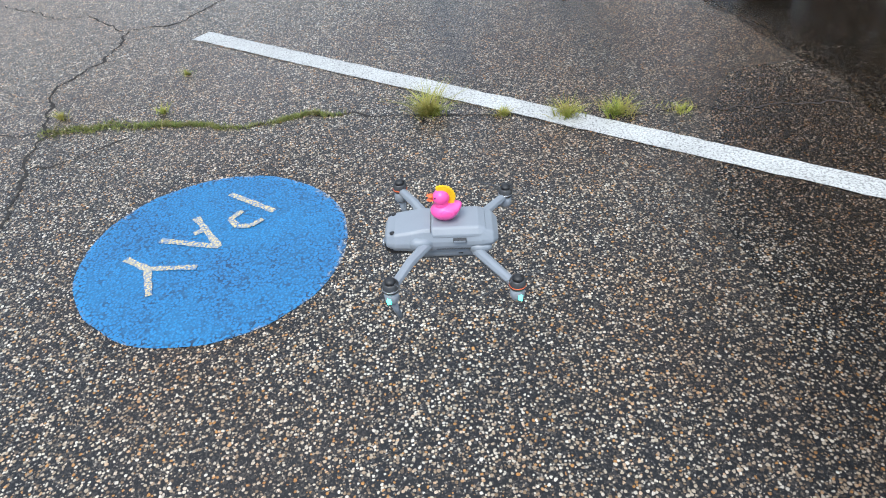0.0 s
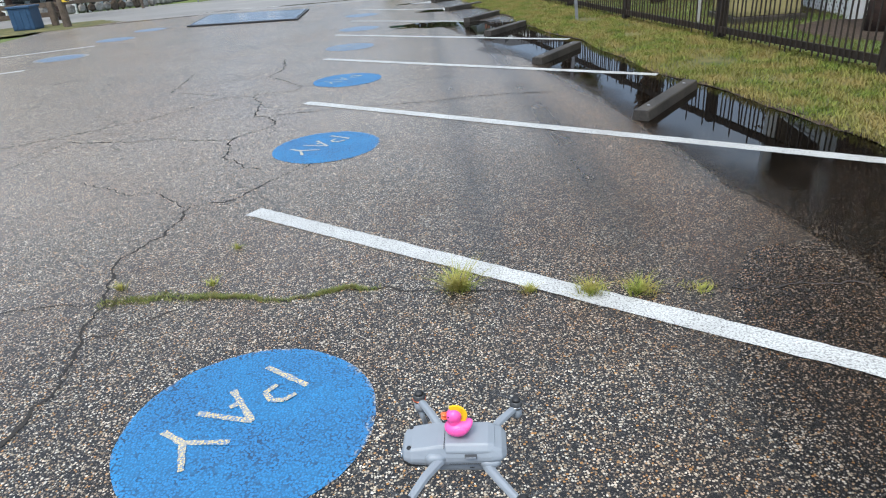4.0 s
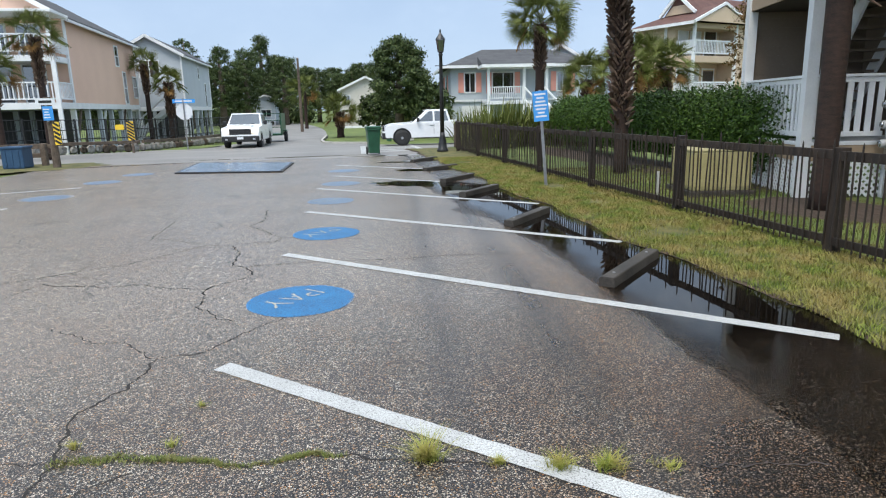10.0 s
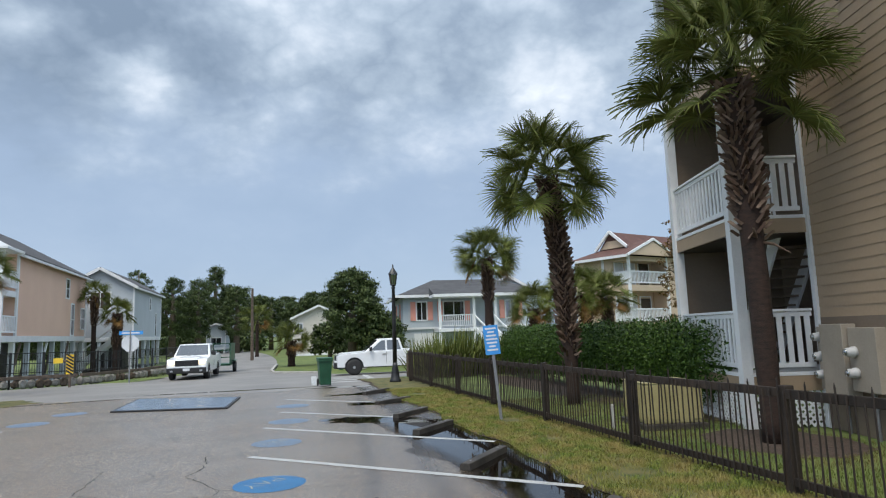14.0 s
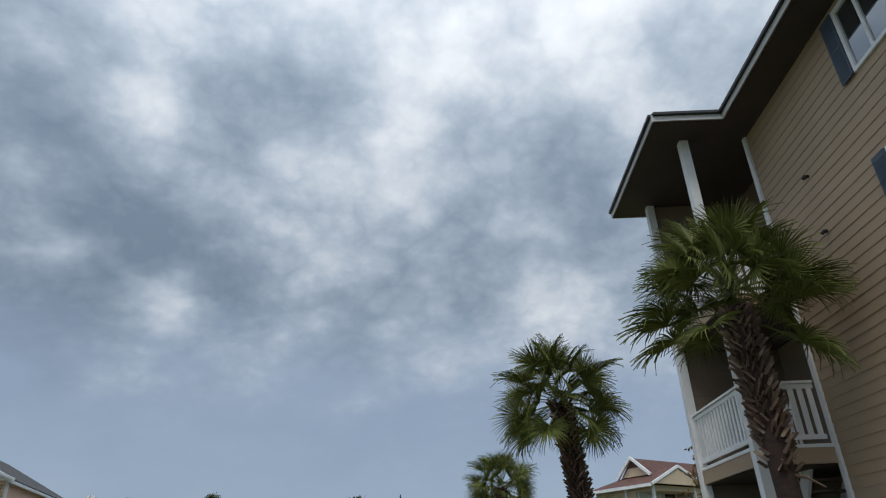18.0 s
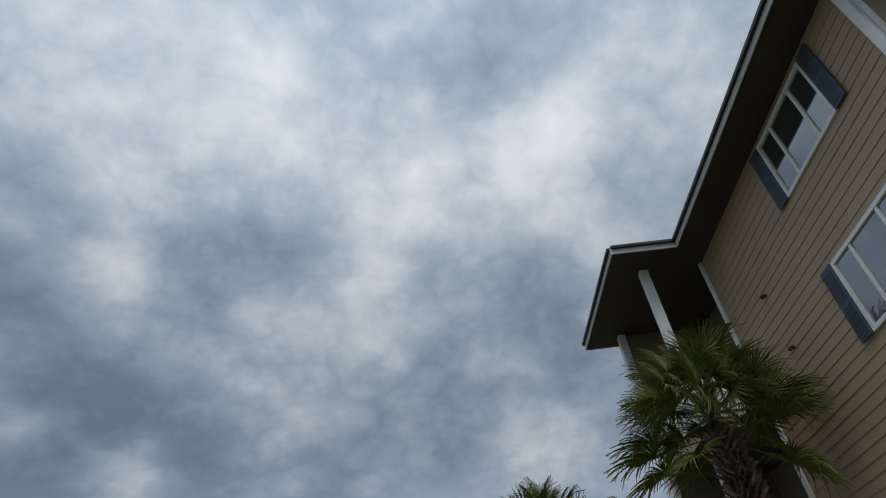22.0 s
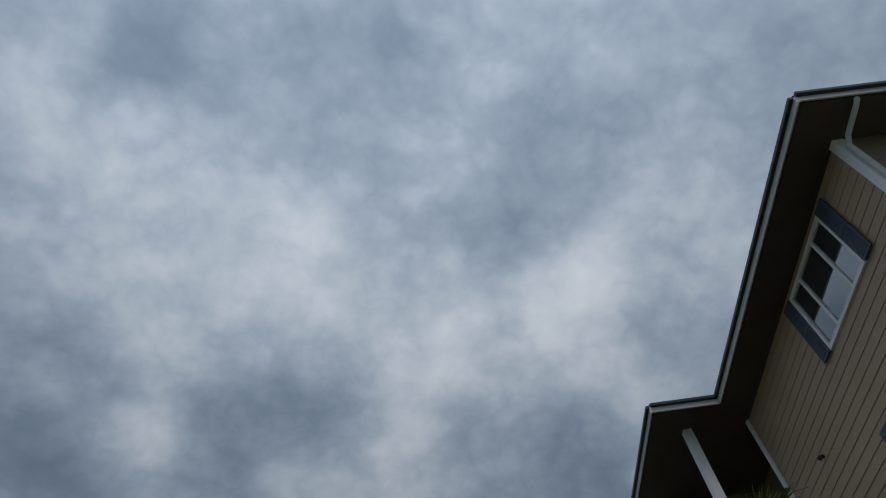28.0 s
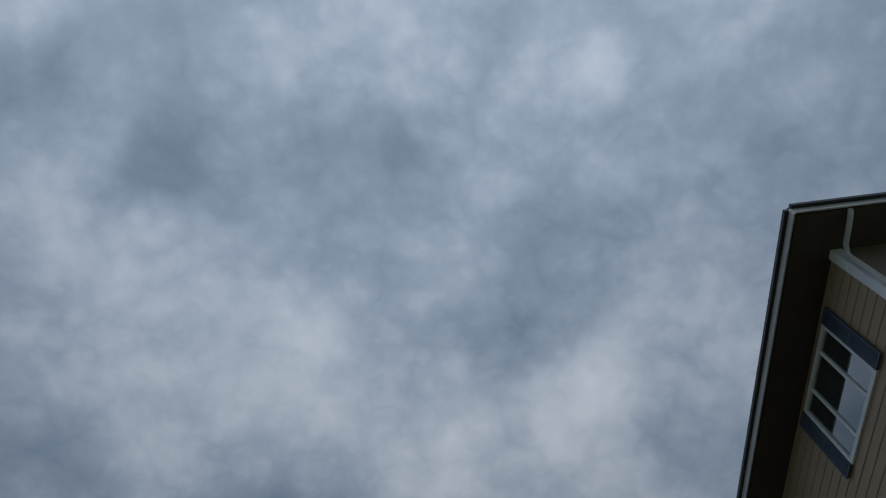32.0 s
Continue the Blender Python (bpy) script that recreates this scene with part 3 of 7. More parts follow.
def steps(a, b, d):
    n = max(1, round((b - a) / d))
    return [a + (b - a) * i / n for i in range(n + 1)]


def strip(name, left, right, lift, mat, label, category, kind="structure", thick=0.0):
    """A sheet between two edges given as point lists of the same length, laid on the land."""
    verts, faces = [], []
    for p, q in zip(left, right):
        verts += [(p[0], p[1], fall(p[1]) + lift), (q[0], q[1], fall(q[1]) + lift)]
    for i in range(len(left) - 1):
        faces.append((2 * i, 2 * i + 1, 2 * i + 3, 2 * i + 2))
    return tagged(raw(name, verts, faces, mat), label, category, kind=kind)


sheet("ground", [-3000, -400, -120, -60, -30, 0, 30, 60, 120, 400, 3000], [-3000, -300, -60, 0, 20, 23, 26, 29, 32, 35, 38, 60, 120, 400, 3000], -0.06, LAWN, "wide green land reaching the horizon", "ground")


def lot_edge(y):
    """The low edge of the car park, against the grass verge."""
    return 4.56 - 0.064 * y + 0.07 * math.sin(y * 1.3) + 0.04 * math.sin(y * 3.1 + 1)


LOT_Y = steps(-30, 19.0, 0.5)
strip("parking_lot", [(-9.2, y) for y in LOT_Y], [(lot_edge(y), y) for y in LOT_Y], 0.0, ASPHALT, "wet exposed-aggregate asphalt of a car park", "parking lot")
STREET_FAR = [(-90, 21), (-30, 22), (-16, 26.3), (-13, 30.0), (-10.9, 31.8), (-8.0, 37.0), (-6.9, 39.0), (-1.4, 39.0), (-1.15, 36.6), (-0.5, 35.6), (1.65, 33.6), (2.5, 31.2), (6.0, 30.6), (90, 30.6)]


def between(x, table):
    for (a, p), (b, q) in zip(table, table[1:]):
        if a <= x <= b:
            return p + (q - p) * (x - a) / (b - a)
    return table[0][1] if x < table[0][0] else table[-1][1]


def street():
    xs = steps(-90, -20, 7) + steps(-19.5, 10, 0.5) + steps(12, 90, 8)
    verts, faces, n = [], [], 14
    for x in xs:
        lo = 19.0 if x < 3.4 else 21.6 + min(1.5, 0.5 * (x - 3.4)) if x < 8 else 23.6
        hi = between(x, STREET_FAR)
        for k in range(n + 1):
            y = lo + (hi - lo) * k / n
            verts.append((x, y, fall(y) - 0.004))
    for i in range(len(xs) - 1):
        for k in range(n):
            a = i * (n + 1) + k
            faces.append((a, a + n + 1, a + n + 2, a + 1))
    tagged(raw("cross_street", verts, faces, ROAD), "wet grey asphalt cross street", "road", kind="structure")


street()
FAR_Y = steps(38.6, 140, 6.0)
KERB = [(-1.45, 48.0), (-1.42, 42.0), (-1.38, 39.0), (-1.12, 36.8), (-0.5, 35.8), (0.6, 34.7), (1.6, 33.8)]
kerb_bm = bmesh.new()
for a, b in zip(KERB, KERB[1:]):
    joined(kerb_bm, beam((*a, fall(a[1]) + 0.04), (*b, fall(b[1]) + 0.04), 0.17, 0.14, 0.015))
tagged(linked("kerb", kerb_bm, PALE_CONCRETE), "pale concrete kerb round a lawn", "kerb", kind="structure")
for y in (21.9, 23.3, 24.7, 26.1):
    verts = [(1.35, y, fall(y) + 0.002), (3.5, y - 0.1, fall(y) + 0.002), (3.5, y + 0.3, fall(y + 0.4) + 0.002), (1.35, y + 0.4, fall(y + 0.4) + 0.002)]
    tagged(raw("crosswalk_bar", verts, [(0, 1, 2, 3)], WHITE_LINE), "white painted crosswalk bar on the street", "road marking", "crosswalk bars")
for x in (1.22, 3.62):
    v = []
    for y in steps(20.8, 29.0, 1.0):
        v += [(x - 0.13, y, fall(y) + 0.003), (x + 0.13, y, fall(y) + 0.003)]
    tagged(raw("crosswalk_bar", v, [(2 * i, 2 * i + 1, 2 * i + 3, 2 * i + 2) for i in range(len(v) // 2 - 1)], WHITE_LINE), "white painted crosswalk edge line", "road marking", "crosswalk bars")
strip("far_road", [(-6.9 - 0.045 * (y - 39) - 0.0016 * (y - 39) ** 2, y) for y in FAR_Y], [(-1.3 - 0.005 * (y - 39) - 0.0016 * (y - 39) ** 2, y) for y in FAR_Y], 0.004, ROAD, "grey asphalt road running away between lawns", "road")
VERGE_Y = steps(-30, 23, 0.5)


def fence_x(y):
    return 6.15 - 0.068 * y


strip("grass_verge", [(lot_edge(y) - 0.03, y) for y in VERGE_Y], [(fence_x(y) + 0.25, y) for y in VERGE_Y], 0.028, GRASS, "patchy yellow-green grass verge beside the car park", "grass")
bank_v, bank_f = [], []
for i, y in enumerate(steps(-30, 23, 0.1)):
    w = 0.05 * noise.noise((y * 2.3, 1.0, 0.0)) + 0.03 * noise.noise((y * 9.0, 4.0, 0.0))
    bank_v += [(lot_edge(y) - 0.075 + w, y, fall(y) + 0.0045), (lot_edge(y) - 0.035 + 0.6 * w, y, fall(y) + 0.018), (lot_edge(y) + 0.02, y, fall(y) + 0.031)]
    if i:
        a = 3 * (i - 1)
        bank_f += [(a, a + 1, a + 4, a + 3), (a + 1, a + 2, a + 5, a + 4)]
tagged(raw("verge_edge", bank_v, bank_f, MULCH), "low dark earthy edge of the verge", "grass", kind="structure")
strip("yard_lawn", [(fence_x(y) + 0.2, y) for y in VERGE_Y], [(9.6 if y > 6 else 11.0, y) for y in VERGE_Y], 0.045, LAWN, "green lawn strip behind the fence", "lawn")


def blot(name, cx, cy, rx, ry, z, mat, label, category, turn=0.0, wob=0.12, n=48, seed=0.0, kind="structure"):
    verts = [(cx, cy, z)]
    for i in range(n):
        a = 2 * math.pi * i / n
        r = 1 + wob * (noise.noise((3 * math.cos(a) + seed, 3 * math.sin(a), seed)) * 1.4 + 0.5 * noise.noise((9 * math.cos(a) + seed, 9 * math.sin(a), seed)))
        x, y = rx * r * math.cos(a), ry * r * math.sin(a)
        verts.append((cx + x * math.cos(turn) - y * math.sin(turn), cy + x * math.sin(turn) + y * math.cos(turn), z))
    faces = [(0, 1 + i, 1 + (i + 1) % n) for i in range(n)]
    return tagged(raw(name, verts, faces, mat), label, category, kind=kind)


blot("hedge_bed", 8.5, 13.2, 1.0, 7.6, 0.051, MULCH, "dark brown mulch bed below a hedge", "mulch", 0.07, 0.12, seed=2.0)
blot("mulch_bed", 7.95, 4.5, 1.0, 1.25, 0.052, MULCH, "brown mulch bed round a palm", "mulch", 0.1, 0.15)

# puddles: the long one along the wheel stops
PUD_Y = steps(-8.5, 9.6, 0.05)


def pud_in(y):
    edge = 3.16 - 0.13 * max(0, y - 3.2) + 0.14 * noise.noise((0.0, y * 1.1, 5.0)) + 0.08 * noise.noise((0.0, y * 3.6, 9.0)) + 0.03 * noise.noise((0.0, y * 11.0, 2.0))
    return edge - 0.25 * max(0, 1 - abs(y - 6.2) / 0.9) + 0.10 * max(0, -5.0 - y) ** 2


pl = [(pud_in(y), y) for y in PUD_Y]
pr = [(max(lot_edge(y) + 0.03, pud_in(y) + 0.03), y) for y in PUD_Y]
puddle = strip("puddle", pl, pr, 0.0035, WATER, "dark still puddle along the car park edge", "puddle")
puddle.visible_shadow = False
for seed, (cx, cy, rx, ry, turn) in enumerate([(2.3, 10.2, 1.15, 0.5, -0.3), (2.9, 13.4, 0.9, 0.35, -0.2), (2.6, 16.3, 1.1, 0.3, 0.1), (-1.9, 20.0, 3.2, 0.13, 0.05), (-7.0, 18.4, 2.5, 0.10, 0.25), (2.4, 19.3, 1.5, 0.25, 0.0)]):
    p = blot("puddle", cx, cy, rx, ry, 0.0035, WATER, "shallow dark puddle on asphalt", "puddle", turn, 0.45, seed=seed * 3.7)
    p.visible_shadow = False

# ---- painted marks ----
LINE_DIR = Vector((0.759, -0.651))


def paint_bar(name, a, b, width, z, mat, label="", parent=None, jag=0.010, kind=""):
    a, b = Vector(a[:2]), Vector(b[:2])
    d = (b - a).normalized()
    s = Vector((-d.y, d.x)) * width / 2
    n = max(2, int((b - a).length / 0.05))
    verts, faces = [], []
    for i in range(n + 1):
        p = a.lerp(b, i / n)
        for side in (1, -1):
            w = 1 + jag / width * 2 * noise.noise((p.x * 14, p.y * 14, side * 5.0))
            q = p + side * s * w
            verts.append((q.x, q.y, fall(q.y) + z))
        if i:
            faces.append((2 * i - 2, 2 * i - 1, 2 * i + 1, 2 * i))
    ob = raw(name, verts, faces, mat, parent)
    return tagged(ob, label, "road marking", "parking bay lines", kind) if label else ob


for x, y, run in [(-0.02, 0.05, 5.6), (0.03, 3.44, 5.65), (0.04, 6.70, 5.4), (0.05, 9.92, 5.25), (0.28, 12.6, 3.6), (0.3, 15.8, 3.2)]:
    a = Vector((x, y)) + LINE_DIR * 0.02
    paint_bar("parking_line", a, a + LINE_DIR * run, 0.135, 0.0045, WHITE_LINE, "worn white painted line between parking bays")
for y in (5.3, 8.6, 11.9):
    a = Vector((-5.6, y))
    paint_bar("parking_line", a, a + Vector((-3.4, -1.6)), 0.12, 0.003, WHITE_LINE, "worn white painted line between parking bays")


def pay_disc(cx, cy, r, letters=True, paint=None):
    root = thing("pay_marking", (cx, cy, 0.0), "blue painted disc with the word PAY in cream letters" if letters else "faded blue painted disc on asphalt", "road marking", "blue pay discs")
    n = 240
    verts = [(0, 0, 0.003)]
    for i in range(n):
        a = 2 * math.pi * i / n
        k = r * (1 + 0.018 * noise.noise((4 * math.cos(a) + cx, 4 * math.sin(a), cy)) + 0.006 * noise.noise((60 * math.cos(a) + cx, 60 * math.sin(a), cy)))
        verts.append((k * math.cos(a), k * math.sin(a), 0.003))
    raw("disc", verts, [(0, 1 + i, 1 + (i + 1) % n) for i in range(n)], paint or BLUE_PAINT, root)
    if letters:
        o = (-0.345, 2.17)
        strokes = {
            "letter_p": [((0.361, -1.826), (0.543, -1.985)), ((0.419, -1.957), (0.379, -2.002)), ((0.379, -2.002), (0.411, -2.057)), ((0.411, -2.057), (0.461, -2.063)), ((0.461, -2.063), (0.503, -2.031))],
            "letter_a": [((0.246, -1.962), (0.355, -2.166)), ((0.355, -2.166), (0.134, -2.080)), ((0.252, -2.068), (0.290, -2.048))],
            "letter_y": [((0.028, -2.164), (0.118, -2.237)), ((0.118, -2.237), (0.291, -2.266)), ((0.118, -2.237), (0.151, -2.384))],
        }
        for i, (nm, ss) in enumerate(strokes.items()):
            verts, faces = [], []
            for j, (a, b) in enumerate(ss):
                a, b = Vector(a) + Vector(o), Vector(b) + Vector(o)
                d = (b - a).normalized()
                s = Vector((-d.y, d.x)) * 0.0125
                k = max(2, int((b - a).length / 0.02))
                at = len(verts)
                for t in range(k + 1):
                    q = a.lerp(b, t / k)
                    w = 1 + 0.5 * noise.noise((q.x * 40 + cx, q.y * 40, cy))
                    verts += [(*(q + s * w), 0.005 + 0.0006 * j), (*(q - s * w), 0.005 + 0.0006 * j)]
                    if t:
                        faces.append((at + 2 * t - 2, at + 2 * t - 1, at + 2 * t + 1, at + 2 * t))
            raw(nm, verts, faces, YELLOW_PAINT, root)
    return root


for x, y, r, has in [(0.345, -2.17, 0.475, True), (0.40, 1.49, 0.48, True), (0.48, 4.66, 0.46, True), (0.42, 7.9, 0.44, True), (0.54, 10.75, 0.45, False), (0.55, 13.9, 0.45, False), (-5.56, 10.05, 0.52, False), (-5.53, 13.0, 0.45, False), (-5.27, 14.9, 0.42, False)]:
    pay_disc(x, y, r, has, FADED_BLUE if y > 7 else None)

pad = thing("blue_access_pad", (0, 0, 0), "low blue-painted access pad with a dark edge on asphalt", "pad")
part("slab", prism([(-4.23, 14.72), (-1.15, 14.05), (-1.12, 17.1), (-4.4, 18.3)], "z", 0.0, 0.045, 0.01), BLACK_TRIM, pad, "dark edge of the pad")
part("paint", prism([(-4.16, 14.80), (-1.23, 14.16), (-1.20, 17.0), (-4.32, 18.18)], "z", 0.045, 0.049), PAD_PAINT, pad)

# ---- cracks in the asphalt ----
CRACK = surf("dark_crack_soil", (0.012, 0.011, 0.010), (0.035, 0.030, 0.026), 20, 90, 0.9)


def crack(points, width, seed):
    pts = [Vector(p) for p in points]
    line = []
    for a, b in zip(pts, pts[1:]):
        n = max(2, int((b - a).length / 0.018))
        for i in range(n):
            p = a.lerp(b, i / n)
            off = 0.05 * noise.noise((p.x * 3.1, p.y * 3.1, seed)) + 0.03 * noise.noise((p.x * 12, p.y * 12, seed)) + 0.014 * noise.noise((p.x * 38, p.y * 38, seed))
            d = (b - a).normalized()
            line.append(p + Vector((-d.y, d.x)) * off)
    line.append(pts[-1])
    verts, faces = [], []
    for i, p in enumerate(line):
        d = (line[min(i + 1, len(line) - 1)] - line[max(i - 1, 0)]).normalized()
        w = width * (0.35 + 1.5 * abs(noise.noise((p.x * 6, p.y * 6, seed + 4))) + 1.1 * abs(noise.noise((p.x * 31, p.y * 31, seed + 9)))) * (0.3 if i in (0, len(line) - 1) else 1)
        s = Vector((-d.y, d.x)) * w / 2
        verts += [(*(p + s), 0.0022), (*(p - s), 0.0022)]
        if i:
            faces.append((2 * i - 2, 2 * i - 1, 2 * i + 1, 2 * i))
    ob = raw("crack", verts, faces, CRACK)
    return tagged(ob, "narrow dark crack in the asphalt", "crack", "asphalt cracks", "structure"), line


MAIN_CRACK = [(-0.59, -1.09), (-0.36, -1.07), (-0.03, -1.11), (0.32, -1.25), (0.53, -1.24), (0.69, -1.21), (0.84, -1.25), (1.07, -1.31), (1.23, -1.36), (1.56, -1.45), (1.82, -1.53), (2.07, -1.58), (2.35, -1.60), (2.71, -1.66), (3.10, -1.71)]
_, GREEN_LINE = crack(MAIN_CRACK, 0.012, 1.0)
crack([(-0.51, 0.28), (-0.53, -0.22), (-0.74, -0.51), (-0.65, -0.92), (-0.59, -1.12), (-0.57, -1.40), (-0.52, -1.75), (-0.55, -2.14), (-0.45, -3.0)], 0.016, 2.5)
crack([(-0.51, 0.28), (-0.25, 0.30), (0.0, 0.62), (0.33, 1.06), (0.27, 1.54)], 0.015, 3.0)
crack([(-0.11, 1.0), (-0.51, 1.44), (-0.53, 2.07), (-0.21, 2.48), (-0.29, 2.86), (-0.47, 2.97), (-0.50, 3.58), (-0.70, 4.11)], 0.017, 2.0)
crack([(-0.28, 2.89), (0.21, 2.98), (0.76, 2.95), (1.41, 2.89), (2.03, 2.96), (2.9, 2.8)], 0.014, 4.0)
crack([(-0.52, 2.01), (-0.94, 2.17), (-1.25, 2.34), (-1.64, 2.35), (-2.3, 2.58)], 0.013, 8.0)
crack([(-0.70, 4.11), (-1.07, 4.21), (-1.33, 3.78), (-1.80, 3.28), (-2.30, 2.97), (-3.4, 2.3)], 0.014, 9.0)
crack([(-1.95, 6.31), (-1.91, 4.88), (-1.14, 4.32)], 0.014, 12.0)
crack([(-0.63, 7.09), (-0.52, 6.10), (-0.69, 5.48), (-0.09, 4.49), (-0.17, 4.26), (-0.69, 4.20)], 0.017, 13.0)
crack([(-0.51, 0.28), (-0.86, 0.69), (-0.96, 0.63), (-1.6, 1.1)], 0.009, 7.0)
crack([(-4.2, 6.59), (-4.0, 6.77), (-3.7, 6.62)], 0.030, 14.0)
crack([(-3.25, 6.08), (-2.8, 6.21)], 0.018, 15.0)
crack([(-0.59, -1.09), (-0.85, -1.04), (-2.0, -1.2), (-4.0, -0.9)], 0.010, 5.0)
crack([(-0.55, -1.42), (-0.36, -1.34), (-0.16, -1.23)], 0.009, 6.0)
crack([(-2.30, 2.58), (-2.53, 1.69), (-2.6, 0.6), (-3.4, -0.2), (-4.6, 0.1)], 0.008, 10.0)
crack([(-0.09, 4.49), (0.5, 4.4), (0.9, 4.2), (1.9, 4.25)], 0.009, 11.0)

# ---- wheel stops ----
STOP_PROFILE = [(-0.080, 0.0), (0.080, 0.0), (0.072, 0.084), (0.062, 0.094), (-0.062, 0.094), (-0.072, 0.084)]


def wheel_stop():
    root = thing("wheel_stop", (0, 0, 0), "dark wet concrete wheel stop standing in a puddle", "wheel stop", "wheel stops along the verge")
    bm = prism(STOP_PROFILE, "x", -0.64, 0.76, 0.005)
    for v in bm.verts:
        v.co += Vector((0.0, 0.5, 1.0)) * 0.005 * noise.noise(v.co * 6)
    part("bar", bm, CONCRETE, root)
    for x in (-0.45, 0.55):
        b = lathe([(0.016, 0.085), (0.016, 0.100), (0.010, 0.104)], 8)
        b.transform(Matrix.Translation((x, 0, 0)))
        part("anchor_pin", b, STEEL, root)
    return root


stops = [((3.1, 1.15), (4.2, 2.45)), ((2.9, 4.40), (3.98, 5.62)), ((2.80, 7.6), (3.83, 8.85)), ((2.70, 10.0), (3.82, 11.3)), ((2.70, 12.9), (3.70, 14.0)), ((2.6, 15.9), (3.5, 17.0))]
first = wheel_stop()
for i, (a, b) in enumerate(stops):
    m = pose((a[0] + b[0]) / 2, (a[1] + b[1]) / 2, 0.0, 0, 0, math.degrees(math.atan2(b[1] - a[1], b[0] - a[0])) + (-2, 3, 0, 2, -3, 1)[i])
    if i:
        copy_thing(first, m)
    else:
        first.matrix_world = m


# ---- brown fence along the verge ----
def build_fence():
    root = thing("fence", (0, 0, 0), "weathered brown wooden fence with thin dark pickets", "fence")
    rnd = random.Random(5)
    posts = [-3.9, -1.0, 2.0, 5.03, 8.15, 11.2, 14.2, 17.2, 20.3]
    for y in posts:
        b = box((-0.06, -0.065, -0.1), (0.06, 0.065, 1.17 + 0.02 * rnd.random()), 0.008)
        b.transform(pose(fence_x(y) + 0.035, y, fall(y), 0, rnd.uniform(-1, 1), rnd.uniform(-4, 4)))
        part("post", b, FENCE_WOOD, root)
    for a, b in zip(posts, posts[1:]):
        for z, h, w in ((1.09, 0.10, 0.045), (0.17, 0.085, 0.045)):
            part("rail", beam((fence_x(a), a + 0.05, z + 0.012 * rnd.uniform(-1, 1)), (fence_x(b), b - 0.05, z + 0.012 * rnd.uniform(-1, 1)), w, h, 0.006), FENCE_WOOD, root)
    bars = []
    for k in range(4):
        b = tube([(0, 0, 0), (0.004 * rnd.uniform(-1, 1), 0.004 * rnd.uniform(-1, 1), 0.6), (0, 0, 1.05), (0, 0, 1.09)], [0.0105, 0.0105, 0.0105, 0.003], 6)
        o = linked("picket", b, FENCE_WOOD)
        bars.append(o.data)
        bpy.data.objects.remove(o)
    y, n = posts[0] + 0.1, 0
    while y < posts[-1] and n < 280:
        o = new("picket", bars[n % 4])
        o.parent = root
        tall = 1.0 + (0.05 if n % 4 == 0 else -0.06) + rnd.uniform(-0.02, 0.02)
        o.matrix_world = pose(fence_x(y) - 0.036, y, 0.10 + rnd.uniform(-0.03, 0.03), rnd.gauss(0, 0.9), rnd.gauss(0, 0.8), rnd.uniform(0, 360)) @ Matrix.Diagonal((1, 1, tall, 1))
        y += 0.098 + rnd.uniform(-0.012, 0.012)
        n += 1


build_fence()

# ---- three-storey tan building ----
# local axes: x into the building, y along its side, origin at the corner post by the porch
HOUSE = pose(9.64, 5.39, 0, 0, 0, -12.68)
house = thing("apartment_building", (0, 0, 0), "three-storey tan apartment building with white porches", "building")
house.matrix_world = HOUSE
CEIL, END = 10.05, -6.62


def hp(name, bm, mat, label="", parent=house, smooth=False):
    return part(name, bm, mat, parent, label, smooth)


def laps(x, y0, y1, z0, z1, mat, out=-1, pitch=0.178, holes=(), axis="y"):
    """Lap boards on a wall plane, each a wedge proud of the wall at its lower edge; holes are left open."""
    z, made = z0, []
    while z < z1 - 0.02:
        top = min(z + pitch + 0.012, z1)
        spans = [(y0, y1)]
        for a, b, c, d in holes:
            if c < z + pitch * 0.5 < d:
                spans = [s for p, q in spans for s in ((p, min(q, a)), (max(p, b), q)) if s[1] - s[0] > 0.02]
        for p, q in spans:
            prof = [(0.0, z), (out * 0.017, z), (out * 0.006, top), (0.0, top)]
            if axis == "y":
                bm = prism([(x + a, b) for a, b in prof], "y", p, q)
            else:
                bm = prism([(x + a, b) for a, b in prof], "x", p, q)
            made.append(bm)
        z += pitch
    return made


WINDOWS = [(-5.33, -3.65, 8.73, 9.85), (-5.33, -3.62, 6.1, 7.2), (-5.33, -3.62, 3.4, 4.5)]
hp("side_wall", prism([(0.02, 0.0), (0.30, 0.0), (0.30, CEIL), (0.02, CEIL)], "y", END, 0.0), SIDING)
side = [o for o in laps(0.02, END + 0.1, -0.12, 1.9, CEIL, SIDING, holes=[(a - 0.08, b + 0.08, c - 0.08, d + 0.08) for a, b, c, d in WINDOWS])]
for bm in side:
    hp("board", bm, SIDING)
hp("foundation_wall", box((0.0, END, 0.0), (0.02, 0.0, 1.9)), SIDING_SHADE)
hp("corner_board", box((-0.04, -0.12, 0.0), (0.06, -0.005, CEIL), 0.006), WHITE, "white corner board")
hp("corner_board", box((-0.04, END - 0.04, 0.0), (0.14, END + 0.12, CEIL), 0.006), WHITE, "white corner board")
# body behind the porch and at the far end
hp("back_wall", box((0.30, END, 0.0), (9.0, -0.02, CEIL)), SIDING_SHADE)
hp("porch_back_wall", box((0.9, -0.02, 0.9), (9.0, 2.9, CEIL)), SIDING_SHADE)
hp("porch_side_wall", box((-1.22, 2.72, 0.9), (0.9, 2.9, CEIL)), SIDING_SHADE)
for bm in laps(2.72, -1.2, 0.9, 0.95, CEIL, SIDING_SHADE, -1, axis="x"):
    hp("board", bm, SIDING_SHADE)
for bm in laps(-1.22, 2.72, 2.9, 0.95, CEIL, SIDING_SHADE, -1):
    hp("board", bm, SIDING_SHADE)


